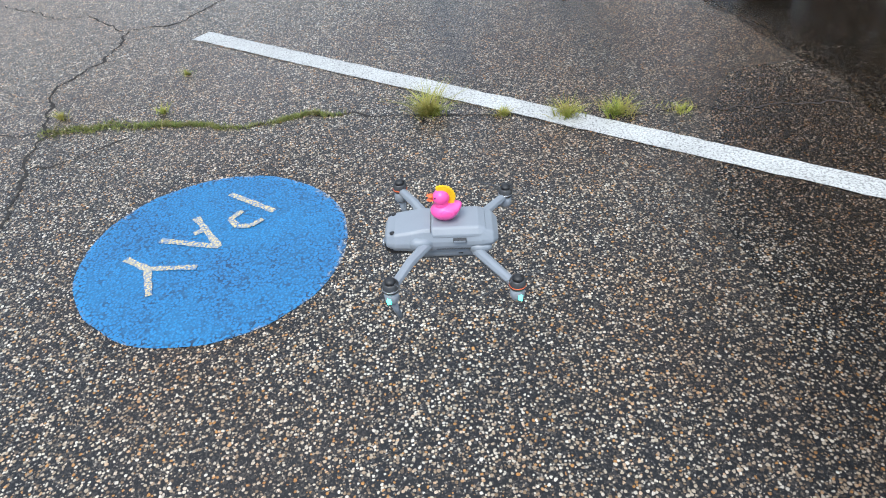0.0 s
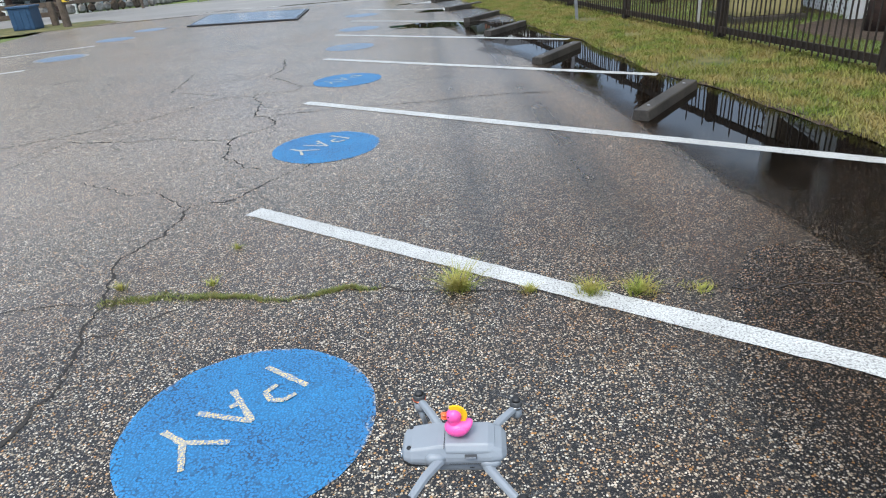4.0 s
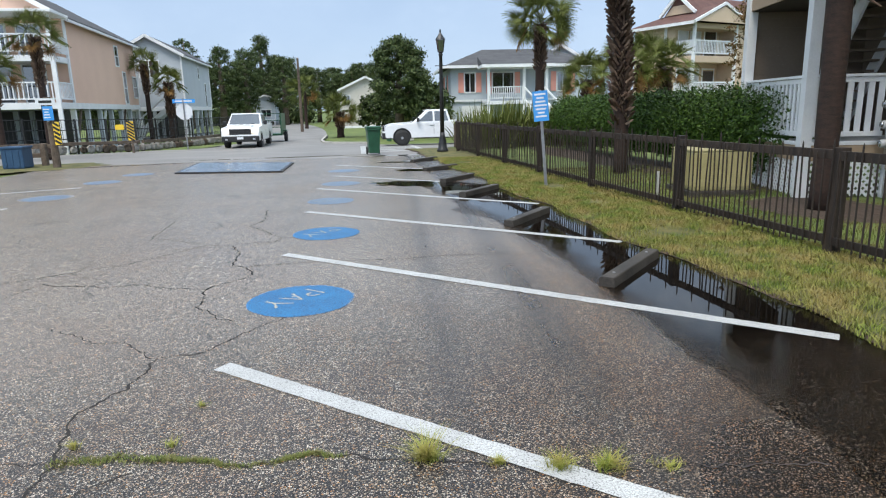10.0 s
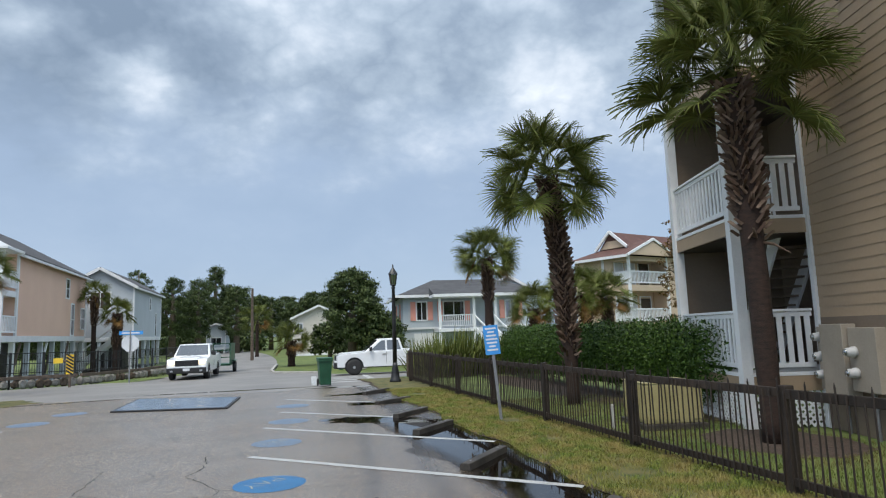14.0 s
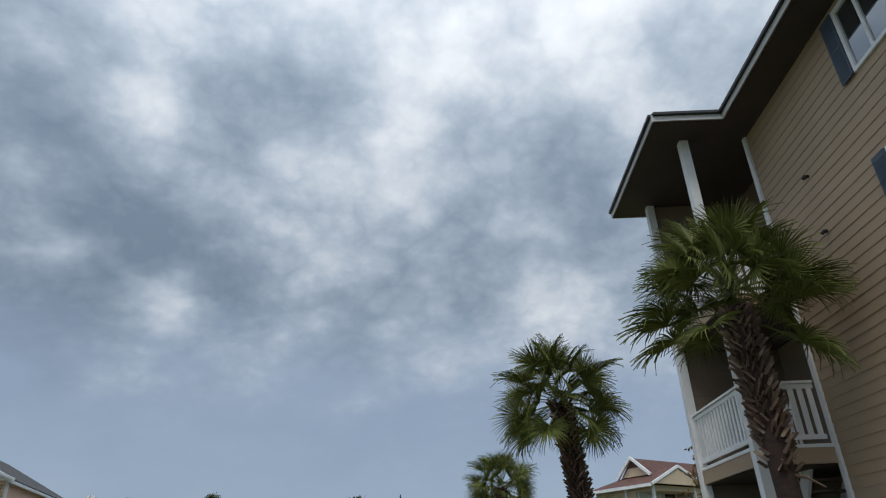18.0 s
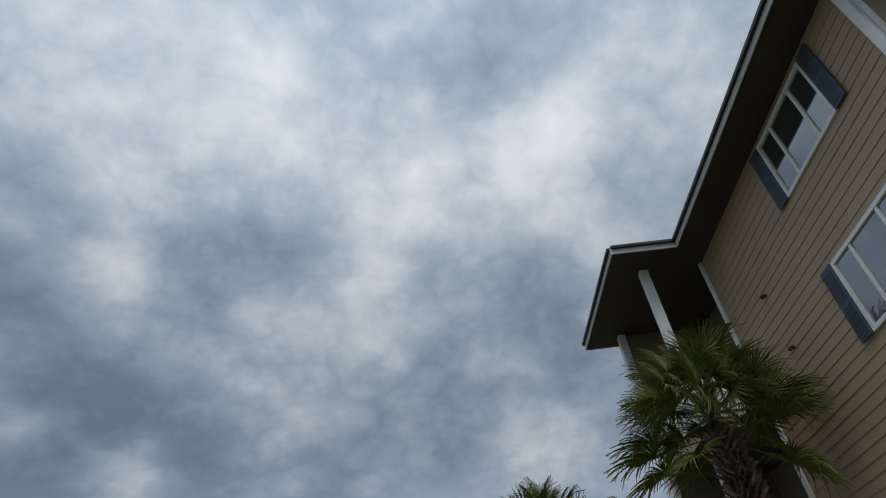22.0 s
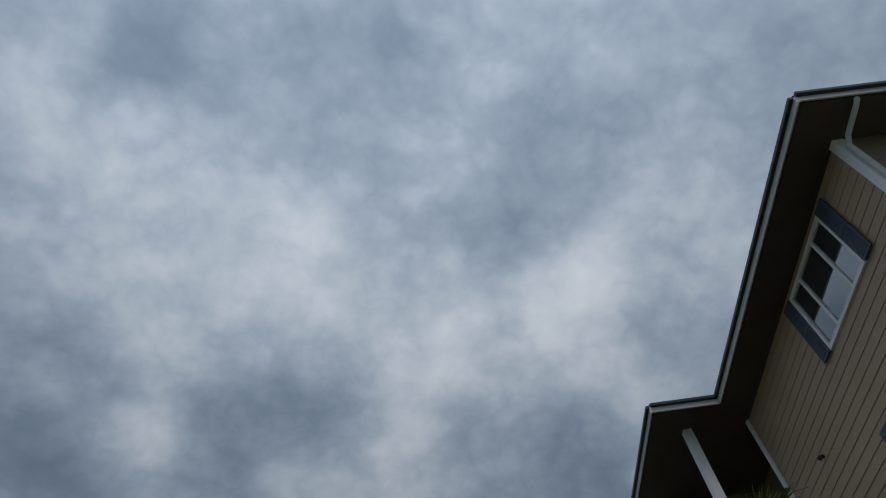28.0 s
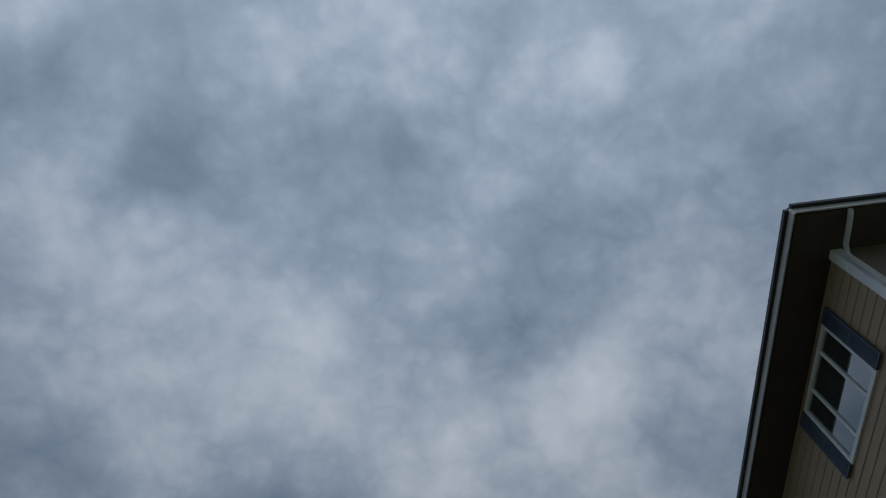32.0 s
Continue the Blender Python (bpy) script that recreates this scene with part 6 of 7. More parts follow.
# ---- pickups ----
def pickup(m, length, width, height, label, big=True, lights=True):
    root = thing("pickup_truck", (0, 0, 0), label, "truck", "pickups")
    root.matrix_world = m
    L, w = length, width / 2
    hood = 0.62 * height
    ax1, ax2, r = 0.165 * L, 0.79 * L, 0.40
    cowl, roof_a, roof_b, back = 0.26 * L, 0.41 * L, 0.61 * L, 0.645 * L

    def arch(ax):
        return [(ax + (r + 0.07) * math.cos(a), 0.42 + (r + 0.07) * math.sin(a)) for a in (radians(180 - 180 * i / 8) for i in range(9))]

    prof = [(0.02, 0.42), (ax1 - r - 0.07, 0.40)] + arch(ax1)[1:-1] + [(ax1 + r + 0.07, 0.40), (ax2 - r - 0.07, 0.40)] + arch(ax2)[1:-1] + [(ax2 + r + 0.07, 0.45), (L, 0.50), (L, hood + 0.04), (back, hood + 0.06), (cowl, hood + 0.02), (0.10, hood - 0.08), (0.0, hood - 0.20)]
    part("body", prism(prof, "y", -w, w, 0.03), CAR_WHITE, root)
    part("underbody", box((0.1, -w + 0.08, 0.36), (L - 0.1, w - 0.08, 0.9)), BLACK_TRIM, root)
    bm = bmesh.new()
    a = [bm.verts.new(p) for p in ((cowl, -w + 0.03, hood), (back, -w + 0.03, hood + 0.03), (back, w - 0.03, hood + 0.03), (cowl, w - 0.03, hood))]
    b = [bm.verts.new(p) for p in ((roof_a, -w + 0.22, height - 0.03), (roof_b, -w + 0.22, height - 0.02), (roof_b, w - 0.22, height - 0.02), (roof_a, w - 0.22, height - 0.03))]
    bm.faces.new(a[::-1])
    bm.faces.new(b)
    for i in range(4):
        bm.faces.new((a[i], a[(i + 1) % 4], b[(i + 1) % 4], b[i]))
    bevelled(bm, 0.05)
    cab = part("cab", bm, CAR_WHITE, root)

    def pane(name, pts):
        n = (Vector(pts[1]) - Vector(pts[0])).cross(Vector(pts[2]) - Vector(pts[0])).normalized() * 0.012
        vs = [Vector(p) + n for p in pts] + [Vector(p) - n for p in pts]
        raw(name, vs, [(0, 1, 2, 3), (7, 6, 5, 4), (0, 4, 5, 1), (1, 5, 6, 2), (2, 6, 7, 3), (3, 7, 4, 0)], CAR_GLASS, cab)

    def on(x, t, s):
        return (x, s * ((w - 0.03) * (1 - t) + (w - 0.22) * t + 0.006), hood + 0.02 + (height - hood - 0.05) * t)

    xa, xb = cowl * 0.9 + roof_a * 0.1, cowl * 0.15 + roof_a * 0.85
    pane("windscreen", [(xa + 0.02, -w + 0.16, hood + 0.07), (xa + 0.02, w - 0.16, hood + 0.07), (xb, w - 0.27, height - 0.09), (xb, -w + 0.27, height - 0.09)])
    mid = (cowl + back) / 2 + 0.12
    for s in (-1, 1):
        pane("side_window", [on(cowl + 0.33, 0.12, s), on(mid - 0.05, 0.12, s), on(mid - 0.05, 0.86, s), on(roof_a + 0.12, 0.86, s)])
        pane("side_window", [on(mid + 0.05, 0.12, s), on(back - 0.14, 0.12, s), on(roof_b - 0.08, 0.86, s), on(mid + 0.05, 0.86, s)])
        part("mirror", box((cowl + 0.25, s * (w + 0.02), hood + 0.05), (cowl + 0.38, s * (w + 0.22), hood + 0.27), 0.03), BLACK_TRIM, root)
        part("door_handle", box((mid - 0.2, s * (w + 0.002), hood - 0.13), (mid - 0.03, s * (w + 0.03), hood - 0.10), 0.004), CAR_WHITE if big else BLACK_TRIM, root)
        part("door_gap", box((mid - 0.008, s * (w - 0.005), 0.55), (mid + 0.008, s * (w + 0.004), hood)), BLACK_TRIM, root)
        part("headlight", box((-0.03, s * (w - 0.25) - 0.15, hood - 0.36), (0.10, s * (w - 0.25) + 0.15, hood - 0.14), 0.03), WARM_LED if lights else CHROME, root, "lit headlight" if lights else "headlight")
        part("tail_light", box((L - 0.05, s * (w - 0.1) - 0.07, hood - 0.32), (L + 0.02, s * (w - 0.1) + 0.07, hood - 0.02), 0.01), DUCK_ORANGE, root, "red tail light")
        for ax in (ax1, ax2):
            tyre = part("wheel", shifted(lathe([(r * 0.62, -0.13), (r * 0.95, -0.135), (r, -0.09), (r, 0.09), (r * 0.95, 0.135), (r * 0.62, 0.13)], 28), pose(ax, s * (w - 0.13), r, 90, 0, 0)), RUBBER, root, "", True)
            part("rim", shifted(lathe([(r * 0.63, -0.10), (r * 0.63, 0.12), (r * 0.55, 0.11), (r * 0.2, 0.125), (r * 0.1, 0.14)], 20), pose(ax, s * (w - 0.13), r, -90 * s, 0, 0)), CHROME, tyre, "", True)
            for k in range(6):
                part("spoke_gap", shifted(box((r * 0.26, -0.018, 0.118), (r * 0.50, 0.018, 0.128), 0.006), pose(ax, s * (w - 0.13), r, -90 * s, 0, 0) @ pose(0, 0, 0, 0, 0, 60 * k)), BLACK_TRIM, tyre)
    gr = part("grille", box((-0.085, -w + 0.44, hood - 0.46), (0.06, w - 0.44, hood - 0.13), 0.02), BLACK_TRIM, root)
    for i in range(3):
        part("grille_bar", box((-0.097, -w + 0.56, hood - 0.39 + 0.09 * i), (-0.08, w - 0.56, hood - 0.365 + 0.09 * i), 0.004), BLACK_TRIM if big else CHROME, gr)
    part("front_bumper", box((-0.14, -w + 0.02, 0.36), (0.14, w - 0.02, 0.66), 0.05), BLACK_TRIM, root)
    part("bumper_band", box((-0.125, -w + 0.03, 0.665), (0.05, w - 0.03, 0.75), 0.02), CAR_WHITE, root)
    part("lower_grille", box((-0.150, -w + 0.42, 0.40), (-0.12, w - 0.42, 0.48), 0.01), RUBBER, root)
    part("hood_bulge", prism([(0.12, hood - 0.07), (cowl - 0.05, hood + 0.025), (cowl - 0.05, hood + 0.055), (0.30, hood - 0.005)], "y", -w * 0.55, w * 0.55, 0.01), CAR_WHITE, root)
    part("roof_lamp", box((roof_a + 0.04, -0.12, height - 0.03), (roof_a + 0.10, 0.12, height + 0.01), 0.01), BLACK_TRIM, root)
    for s in (-1, 1):
        part("fog_lamp", box((-0.155, s * (w - 0.28) - 0.07, 0.46), (-0.13, s * (w - 0.28) + 0.07, 0.55), 0.012), CHROME, root)
        part("wiper", beam((xa + 0.0, s * 0.1, hood + 0.085), (xa + 0.05, s * 0.55, hood + 0.13), 0.015, 0.015), BLACK_TRIM, root)
    part("number_plate", box((-0.155, -0.17, 0.50), (-0.141, 0.17, 0.64), 0.003), SIGN_WHITE, root)
    part("rear_bumper", box((L - 0.06, -w + 0.05, 0.42), (L + 0.12, w - 0.05, 0.60), 0.03), CHROME if not big else BLACK_TRIM, root)
    for s in (-1, 1):
        part("bed_rail", box((back + 0.05, s * (w - 0.10) - 0.05, hood + 0.05), (L - 0.02, s * (w - 0.10) + 0.05, hood + 0.10), 0.015), CAR_WHITE, root)
    part("bed_floor", box((back + 0.06, -w + 0.15, hood + 0.045), (L - 0.05, w - 0.15, hood + 0.055)), BLACK_TRIM, root)
    return root


pickup(pose(-5.45, 32.6, fall(33.5), 0, 0, 90) , 5.7, 2.05, 1.93, "white full-size pickup with lit headlights waiting in the street")
pickup(pose(2.35, 29.0, fall(29.0), 0, 0, 0), 5.2, 1.86, 1.80, "white mid-size pickup crossing the street", False, False)

tr = thing("garden_trailer", (-4.75, 39.8, -0.35), "small green mesh trailer behind a pickup", "trailer")
for x in (-0.7, 0.7):
    for y in (0.0, 2.6):
        part("corner_post", box((x - 0.03, y - 0.03, 0.5), (x + 0.03, y + 0.03, 1.9)), BIN_GREEN, tr)
for z in (0.55, 1.0, 1.45, 1.88):
    for x in (-0.7, 0.7):
        part("side_rail", box((x - 0.02, 0, z - 0.025), (x + 0.02, 2.6, z + 0.025)), BIN_GREEN, tr)
    part("gate_rail", box((-0.7, -0.02, z - 0.025), (0.7, 0.02, z + 0.025)), BIN_GREEN, tr)
for x in (-0.715, 0.715):
    part("mesh_panel", box((x - 0.004, 0.03, 0.55), (x + 0.004, 2.57, 1.86)), BIN_GREEN, tr)
part("bed", box((-0.72, 0, 0.45), (0.72, 2.6, 0.55), 0.01), BIN_GREEN, tr)
for s in (-1, 1):
    part("wheel", shifted(lathe([(0.2, -0.1), (0.33, -0.1), (0.35, 0), (0.33, 0.1), (0.2, 0.1)], 20), pose(s * 0.85, 1.3, 0.35, 0, 90, 0)), RUBBER, tr)
    part("fender", box((s * 0.85 - 0.12, 0.8, 0.72), (s * 0.85 + 0.12, 1.8, 0.78), 0.02), BIN_GREEN, tr)


# ---- houses ----
def gable_house(name, at, yaw, width, length, floor, eave, ridge, wall, roof, label, openings=(), front=(), porch=0.0, piles=True, over=0.35):
    """A house whose side runs along local +y from the origin and whose body lies towards -x; the gable faces -y."""
    root = thing(name, at, label, "house", "houses", yaw)
    pent = [(-width, floor), (0, floor), (0, eave), (-width / 2, ridge), (-width, eave)]
    part("wall", prism(pent, "y", 0.0, length), wall, root)
    k = (ridge - eave) / (width / 2)
    for s in (0, 1):
        a = (0 + over, eave - k * over + 0.05) if s == 0 else (-width - over, eave - k * over + 0.05)
        poly = [a, (-width / 2, ridge + 0.05), (-width / 2, ridge + 0.2), (a[0], a[1] + 0.15)]
        part("roof", prism(poly, "y", -over, length + over), roof, root)
        part("fascia", beam((a[0], -over - 0.03, a[1] + 0.05), (-width / 2, -over - 0.03, ridge + 0.10), 0.06, 0.22), WHITE, root)
        part("gutter", box((a[0] - 0.05, -over, a[1] - 0.06), (a[0] + 0.05, length + over, a[1] + 0.07), 0.01), WHITE, root)
    part("floor_beam", box((-width - 0.03, -porch - 0.03, floor - 0.32), (0.05, length + 0.03, floor), 0.01), WHITE, root)
    for x in (0.03, -width - 0.03):
        for y in (0.0, length):
            part("corner_board", box((x - 0.06, y - 0.1, floor), (x + 0.04, y + 0.1, eave)), WHITE, root)
    if piles:
        # added dark slab hides the lawn and stands in for shade below the house
        part("slab", box((-width + 0.2, 0.2, -0.3), (-0.2, length - 0.2, 0.06)), CONCRETE, root, "dark slab added for the shade below the house")
        n = max(2, int(length / 2.4))
        for i in range(n + 1):
            for x in (-0.15, -width / 2, -width + 0.15):
                y = 0.15 + (length - 0.3) * i / n
                part("support_post", box((x - 0.12, y - 0.12, -0.3), (x + 0.12, y + 0.12, floor - 0.32)), WHITE if x > -0.3 and i in (0, n) else GREY_SIDING, root)
        for i in range(0, n, 2):
            y = 0.15 + (length - 0.3) * i / n
            part("brace", beam((-0.15, y, 0.4), (-0.15, y + 1.3, floor - 0.35), 0.08, 0.2), WHITE if i % 4 else TRUNK, root)
            part("brace", beam((-1.2, y + 0.3, 0.3), (-1.2, y + 1.5, floor - 0.35), 0.08, 0.2), TRUNK, root)
        part("under_wall", box((-width + 0.2, length * 0.55, -0.3), (-width * 0.45, length - 0.2, floor - 0.33)), BLACK_TRIM, root)
    for y0, y1, z0, z1 in openings:
        w = part("window", box((-0.02, y0, z0), (0.02, y1, z1)), CAR_GLASS, root)
        for lo, hi in (((-0.01, y0 - 0.09, z0 - 0.09), (0.05, y1 + 0.09, z0)), ((-0.01, y0 - 0.09, z1), (0.05, y1 + 0.09, z1 + 0.09)), ((-0.01, y0 - 0.09, z0), (0.05, y0, z1)), ((-0.01, y1, z0), (0.05, y1 + 0.09, z1))):
            part("frame", box(lo, hi), WHITE, w)
        part("sash_bar", box((0.0, y0, (z0 + z1) / 2 - 0.03), (0.035, y1, (z0 + z1) / 2 + 0.03)), WHITE, w)
    for x0, x1, z0, z1 in front:
        w = part("window", box((x0, -0.02, z0), (x1, 0.02, z1)), CAR_GLASS, root)
        for lo, hi in (((x0 - 0.09, -0.05, z0 - 0.09), (x1 + 0.09, 0.01, z0)), ((x0 - 0.09, -0.05, z1), (x1 + 0.09, 0.01, z1 + 0.09)), ((x0 - 0.09, -0.05, z0), (x0, 0.01, z1)), ((x1, -0.05, z0), (x1 + 0.09, 0.01, z1))):
            part("frame", box(lo, hi), WHITE, w)
        part("sash_bar", box(((x0 + x1) / 2 - 0.03, -0.035, z0), ((x0 + x1) / 2 + 0.03, 0.0, z1)), WHITE, w)
    if porch:
        levels = [floor, (floor + eave) / 2 + 0.15]
        for z in levels:
            part("porch_deck", box((-width, -porch, z - 0.3), (0.0, -0.01, z), 0.01), WHITE, root)
            for za in (0.15, 0.95):
                part("porch_rail", box((-width, -porch - 0.03, z + za), (0.0, -porch + 0.03, z + za + 0.07)), WHITE, root)
                part("porch_rail", box((-0.03, -porch, z + za), (0.03, 0.0, z + za + 0.07)), WHITE, root)
            x = -width
            while x < 0:
                part("baluster", box((x, -porch - 0.02, z + 0.15), (x + 0.05, -porch + 0.02, z + 0.95)), WHITE, root)
                x += 0.22
            y = -porch
            while y < -0.1:
                part("baluster", box((-0.02, y, z + 0.15), (0.02, y + 0.05, z + 0.95)), WHITE, root)
                y += 0.2
        for i in range(4):
            x = -width * i / 3
            part("porch_column", box((x - 0.1, -porch - 0.08, -0.3), (x + 0.1, -porch + 0.08, eave)), WHITE, root)
        part("porch_roof", box((-width - 0.2, -porch - 0.3, eave - 0.02), (0.3, 0.0, eave + 0.12), 0.02), WHITE, root)
    return root


gable_house("beach_house", (-14.0, 33.0, fall(33)), 4.8, 9.5, 14.4, 2.65, 6.95, 9.6, PEACH, SHINGLE, "two-storey peach beach house on piles", openings=[(9.2, 9.9, 5.2, 6.4), (10.6, 11.3, 2.75, 4.8), (13.2, 14.2, 3.2, 4.6)], front=[(-2.2, -1.2, 2.7, 4.6), (-4.6, -2.8, 2.7, 4.6), (-2.2, -1.2, 5.0, 6.6), (-4.6, -2.8, 5.0, 6.6)], porch=2.2)
gable_house("beach_house", (-12.6, 50.2, -0.35), 2.8, 4.8, 12.2, 2.6, 6.55, 7.9, GREY_SIDING, SHINGLE, "two-storey grey beach house on piles", openings=[(6.6, 7.1, 5.0, 6.0), (9.4, 10.0, 2.7, 4.7)], front=[(-3.1, -1.7, 4.9, 6.1)])
stair = thing("outdoor_stair", (-13.6, 47.6, -0.35), "white wooden outdoor stair beside a house", "stair")
part("stringer", beam((-2.6, 0, 0.1), (0.3, 0, 2.4), 0.08, 0.35), WHITE, stair)
part("stringer", beam((-2.6, 1.1, 0.1), (0.3, 1.1, 2.4), 0.08, 0.35), WHITE, stair)
part("handrail", beam((-2.6, -0.05, 1.0), (0.3, -0.05, 3.3), 0.06, 0.1), WHITE, stair)
part("landing", box((0.2, -0.1, 2.3), (2.0, 1.2, 2.45)), WHITE, stair)
part("landing_post", box((1.8, -0.05, -0.1), (1.95, 0.1, 2.3)), WHITE, stair)
for i in range(12):
    part("tread", box((-2.5 + 0.23 * i, 0.0, 0.18 + 0.19 * i), (-2.25 + 0.23 * i, 1.1, 0.22 + 0.19 * i)), WHITE, stair)


def hip_roof(root, x0, x1, y0, y1, z, rise, mat, inset):
    bm = bmesh.new()
    ym = (y0 + y1) / 2
    a = [bm.verts.new(p) for p in ((x0, y0, z), (x1, y0, z), (x1, y1, z), (x0, y1, z))]
    r = [bm.verts.new((x0 + inset, ym, z + rise)), bm.verts.new((x1 - inset, ym, z + rise))]
    for f in ((a[0], a[1], r[1], r[0]), (a[1], a[2], r[1]), (a[2], a[3], r[0], r[1]), (a[3], a[0], r[0]), (a[3], a[2], a[1], a[0])):
        bm.faces.new(f)
    part("roof", bm, mat, root)
    for p, q in (((x0, y0), (x1, y0)), ((x1, y0), (x1, y1)), ((x0, y1), (x0, y0))):
        part("gutter", beam((*p, z - 0.05), (*q, z - 0.05), 0.1, 0.2), WHITE, root)


bh = thing("beach_house", (7.9, 42.9, -0.35), "single-storey pale blue raised house with coral shutters", "house", "houses", yaw=-3)
part("wall", box((0.0, 0.0, 2.55), (11.0, 8.5, 4.85)), BLUE_GREY, bh)
part("base_wall", box((0.1, 0.1, 0.0), (10.9, 8.4, 2.40)), BLUE_GREY, bh)
part("floor_band", box((-0.04, -0.04, 2.40), (11.04, 8.54, 2.55)), WHITE, bh)
hip_roof(bh, -0.6, 11.6, -0.6, 9.1, 4.9, 1.5, SHINGLE, 3.5)
part("porch_deck", box((2.3, -2.6, 2.15), (6.6, -0.01, 2.40), 0.02), WHITE, bh)
part("porch_roof", box((1.9, -3.0, 4.62), (7.0, -0.62, 4.84), 0.02), WHITE, bh)
part("porch_roof_slope", prism([(-3.0, 4.84), (-0.55, 4.84), (-0.55, 5.5)], "x", 1.9, 7.0), SHINGLE, bh)
for x in (2.4, 4.9, 6.5):
    part("porch_column", box((x - 0.09, -2.55, 0.0), (x + 0.09, -2.37, 4.62)), WHITE, bh)
for z in (2.55, 3.3):
    part("porch_rail", box((2.4, -2.5, z), (4.9, -2.42, z + 0.07)), WHITE, bh)
for i in range(16):
    part("baluster", box((2.5 + 0.15 * i, -2.49, 2.55), (2.55 + 0.15 * i, -2.43, 3.3)), WHITE, bh)
for s in (4.95, 6.35):
    part("stair_stringer", beam((s, -2.5, 2.3), (s + 1.3, -5.0, 0.3), 0.08, 0.3), WHITE, bh)
    part("stair_rail", beam((s, -2.5, 3.25), (s + 1.3, -5.0, 1.25), 0.07, 0.1), WHITE, bh)
    part("newel", box((s + 1.25, -5.1, 0.0), (s + 1.4, -4.95, 1.4)), WHITE, bh)
for i in range(11):
    part("tread", box((4.95 + 0.118 * i, -2.75 - 0.225 * i, 2.12 - 0.19 * i), (6.4 + 0.118 * i, -2.5 - 0.225 * i, 2.17 - 0.19 * i)), WHITE, bh)
for x0, x1, z0, z1 in ((1.05, 1.75, 3.1, 4.4), (3.1, 4.6, 3.0, 4.4), (7.9, 8.7, 3.1, 4.4)):
    w = part("window", box((x0, -0.03, z0), (x1, 0.02, z1)), CAR_GLASS, bh)
    for lo, hi in (((x0 - 0.09, -0.05, z0 - 0.09), (x1 + 0.09, 0.0, z0)), ((x0 - 0.09, -0.05, z1), (x1 + 0.09, 0.0, z1 + 0.09)), ((x0 - 0.09, -0.05, z0), (x0, 0.0, z1)), ((x1, -0.05, z0), (x1 + 0.09, 0.0, z1)), (((x0 + x1) / 2 - 0.03, -0.04, z0), ((x0 + x1) / 2 + 0.03, 0.0, z1))):
        part("frame", box(lo, hi), WHITE, w)
    for a in (x0 - 0.50, x1 + 0.11):
        part("shutter", box((a, -0.06, z0 - 0.05), (a + 0.39, -0.002, z1 + 0.05), 0.01), CORAL, bh, "coral shutter")
for y in (2.0, 5.0):
    part("shutter", box((-0.06, y, 3.1), (-0.002, y + 0.4, 4.4), 0.01), CORAL, bh, "coral shutter")
    part("side_window", box((-0.05, y + 0.45, 3.1), (-0.002, y + 1.2, 4.4)), CAR_GLASS, bh)
part("garage_door", box((0.8, 0.06, 0.1), (3.2, 0.095, 2.1)), WHITE, bh)

tb = thing("apartment_house", (22.0, 43.4, -1.6), "three-storey yellow-tan house with white porches and a brown-red roof", "house", "houses", yaw=-67.5)
# local +x runs along the facade towards the viewer, +y into the house
EAVE = 8.55
part("wall", box((0.1, 0.0, 0.0), (3.9, 9.0, EAVE)), TAN_WALL, tb)
part("wall", box((3.905, 4.6, 0.0), (5.4, 9.0, EAVE)), TAN_WALL, tb)
part("corner_trim", box((2.9, -0.06, 0.0), (3.1, -0.002, EAVE)), WHITE, tb)
for z in (0.9, 3.6, 6.4):
    part("porch_deck", box((3.91, 0.0, z - 0.45), (5.4, 4.59, z), 0.01), TAN_WALL, tb)
    for za in (0.12, 0.95):
        part("porch_rail", box((5.36, 0.0, z + za), (5.44, 4.59, z + za + 0.10)), WHITE, tb)
        part("porch_rail", box((3.91, -0.03, z + za), (5.36, 0.05, z + za + 0.10)), WHITE, tb)
    for i in range(28):
        part("baluster", box((5.38, 0.08 + 0.16 * i, z + 0.12), (5.42, 0.14 + 0.16 * i, z + 0.95)), WHITE, tb)
    part("side_panel", box((3.92, -0.02, z + 0.12), (5.3, 0.03, z + 0.95)), WHITE, tb)
    for y, w, m in ((0.25, 0.9, BLIND), (1.5, 1.0, BLIND), (3.0, 1.2, CAR_GLASS)):
        win = part("window", box((3.905, y, z + 0.15), (3.93, y + w, z + 1.85)), m, tb)
        for yy in (y - 0.09, y + w):
            part("frame", box((3.905, yy, z + 0.1), (3.95, yy + 0.09, z + 1.95)), WHITE, win)
        part("frame", box((3.905, y - 0.09, z + 1.95), (3.96, y + w + 0.09, z + 2.05)), WHITE, win)
for y in (0.06, 4.5):
    part("porch_column", box((5.3, y - 0.09, 0.0), (5.48, y + 0.09, EAVE)), WHITE, tb)
part("porch_beam", box((3.91, 0.0, EAVE - 0.35), (5.42, 4.59, EAVE), 0.01), TAN_WALL, tb)
# roof: a hipped skirt with a gablet over the long side, and a gable over the porch
bm = bmesh.new()
TOP, GAB = 10.65, 9.35
v = [bm.verts.new(p) for p in ((-0.5, -0.6, EAVE), (5.9, -0.6, EAVE), (5.9, 9.6, EAVE), (-0.5, 9.6, EAVE), (4.7, 1.0, GAB), (1.9, 1.0, GAB), (3.3, 0.7, TOP), (3.3, 9.6, TOP))]
for f in ((0, 1, 4, 5), (1, 2, 7, 6, 4), (3, 0, 5, 6, 7), (2, 3, 7), (4, 6, 5), (3, 2, 1, 0)):
    bm.faces.new([v[i] for i in f])
bmesh.ops.triangulate(bm, faces=bm.faces[:])
part("roof", bm, RED_SHINGLE, tb)
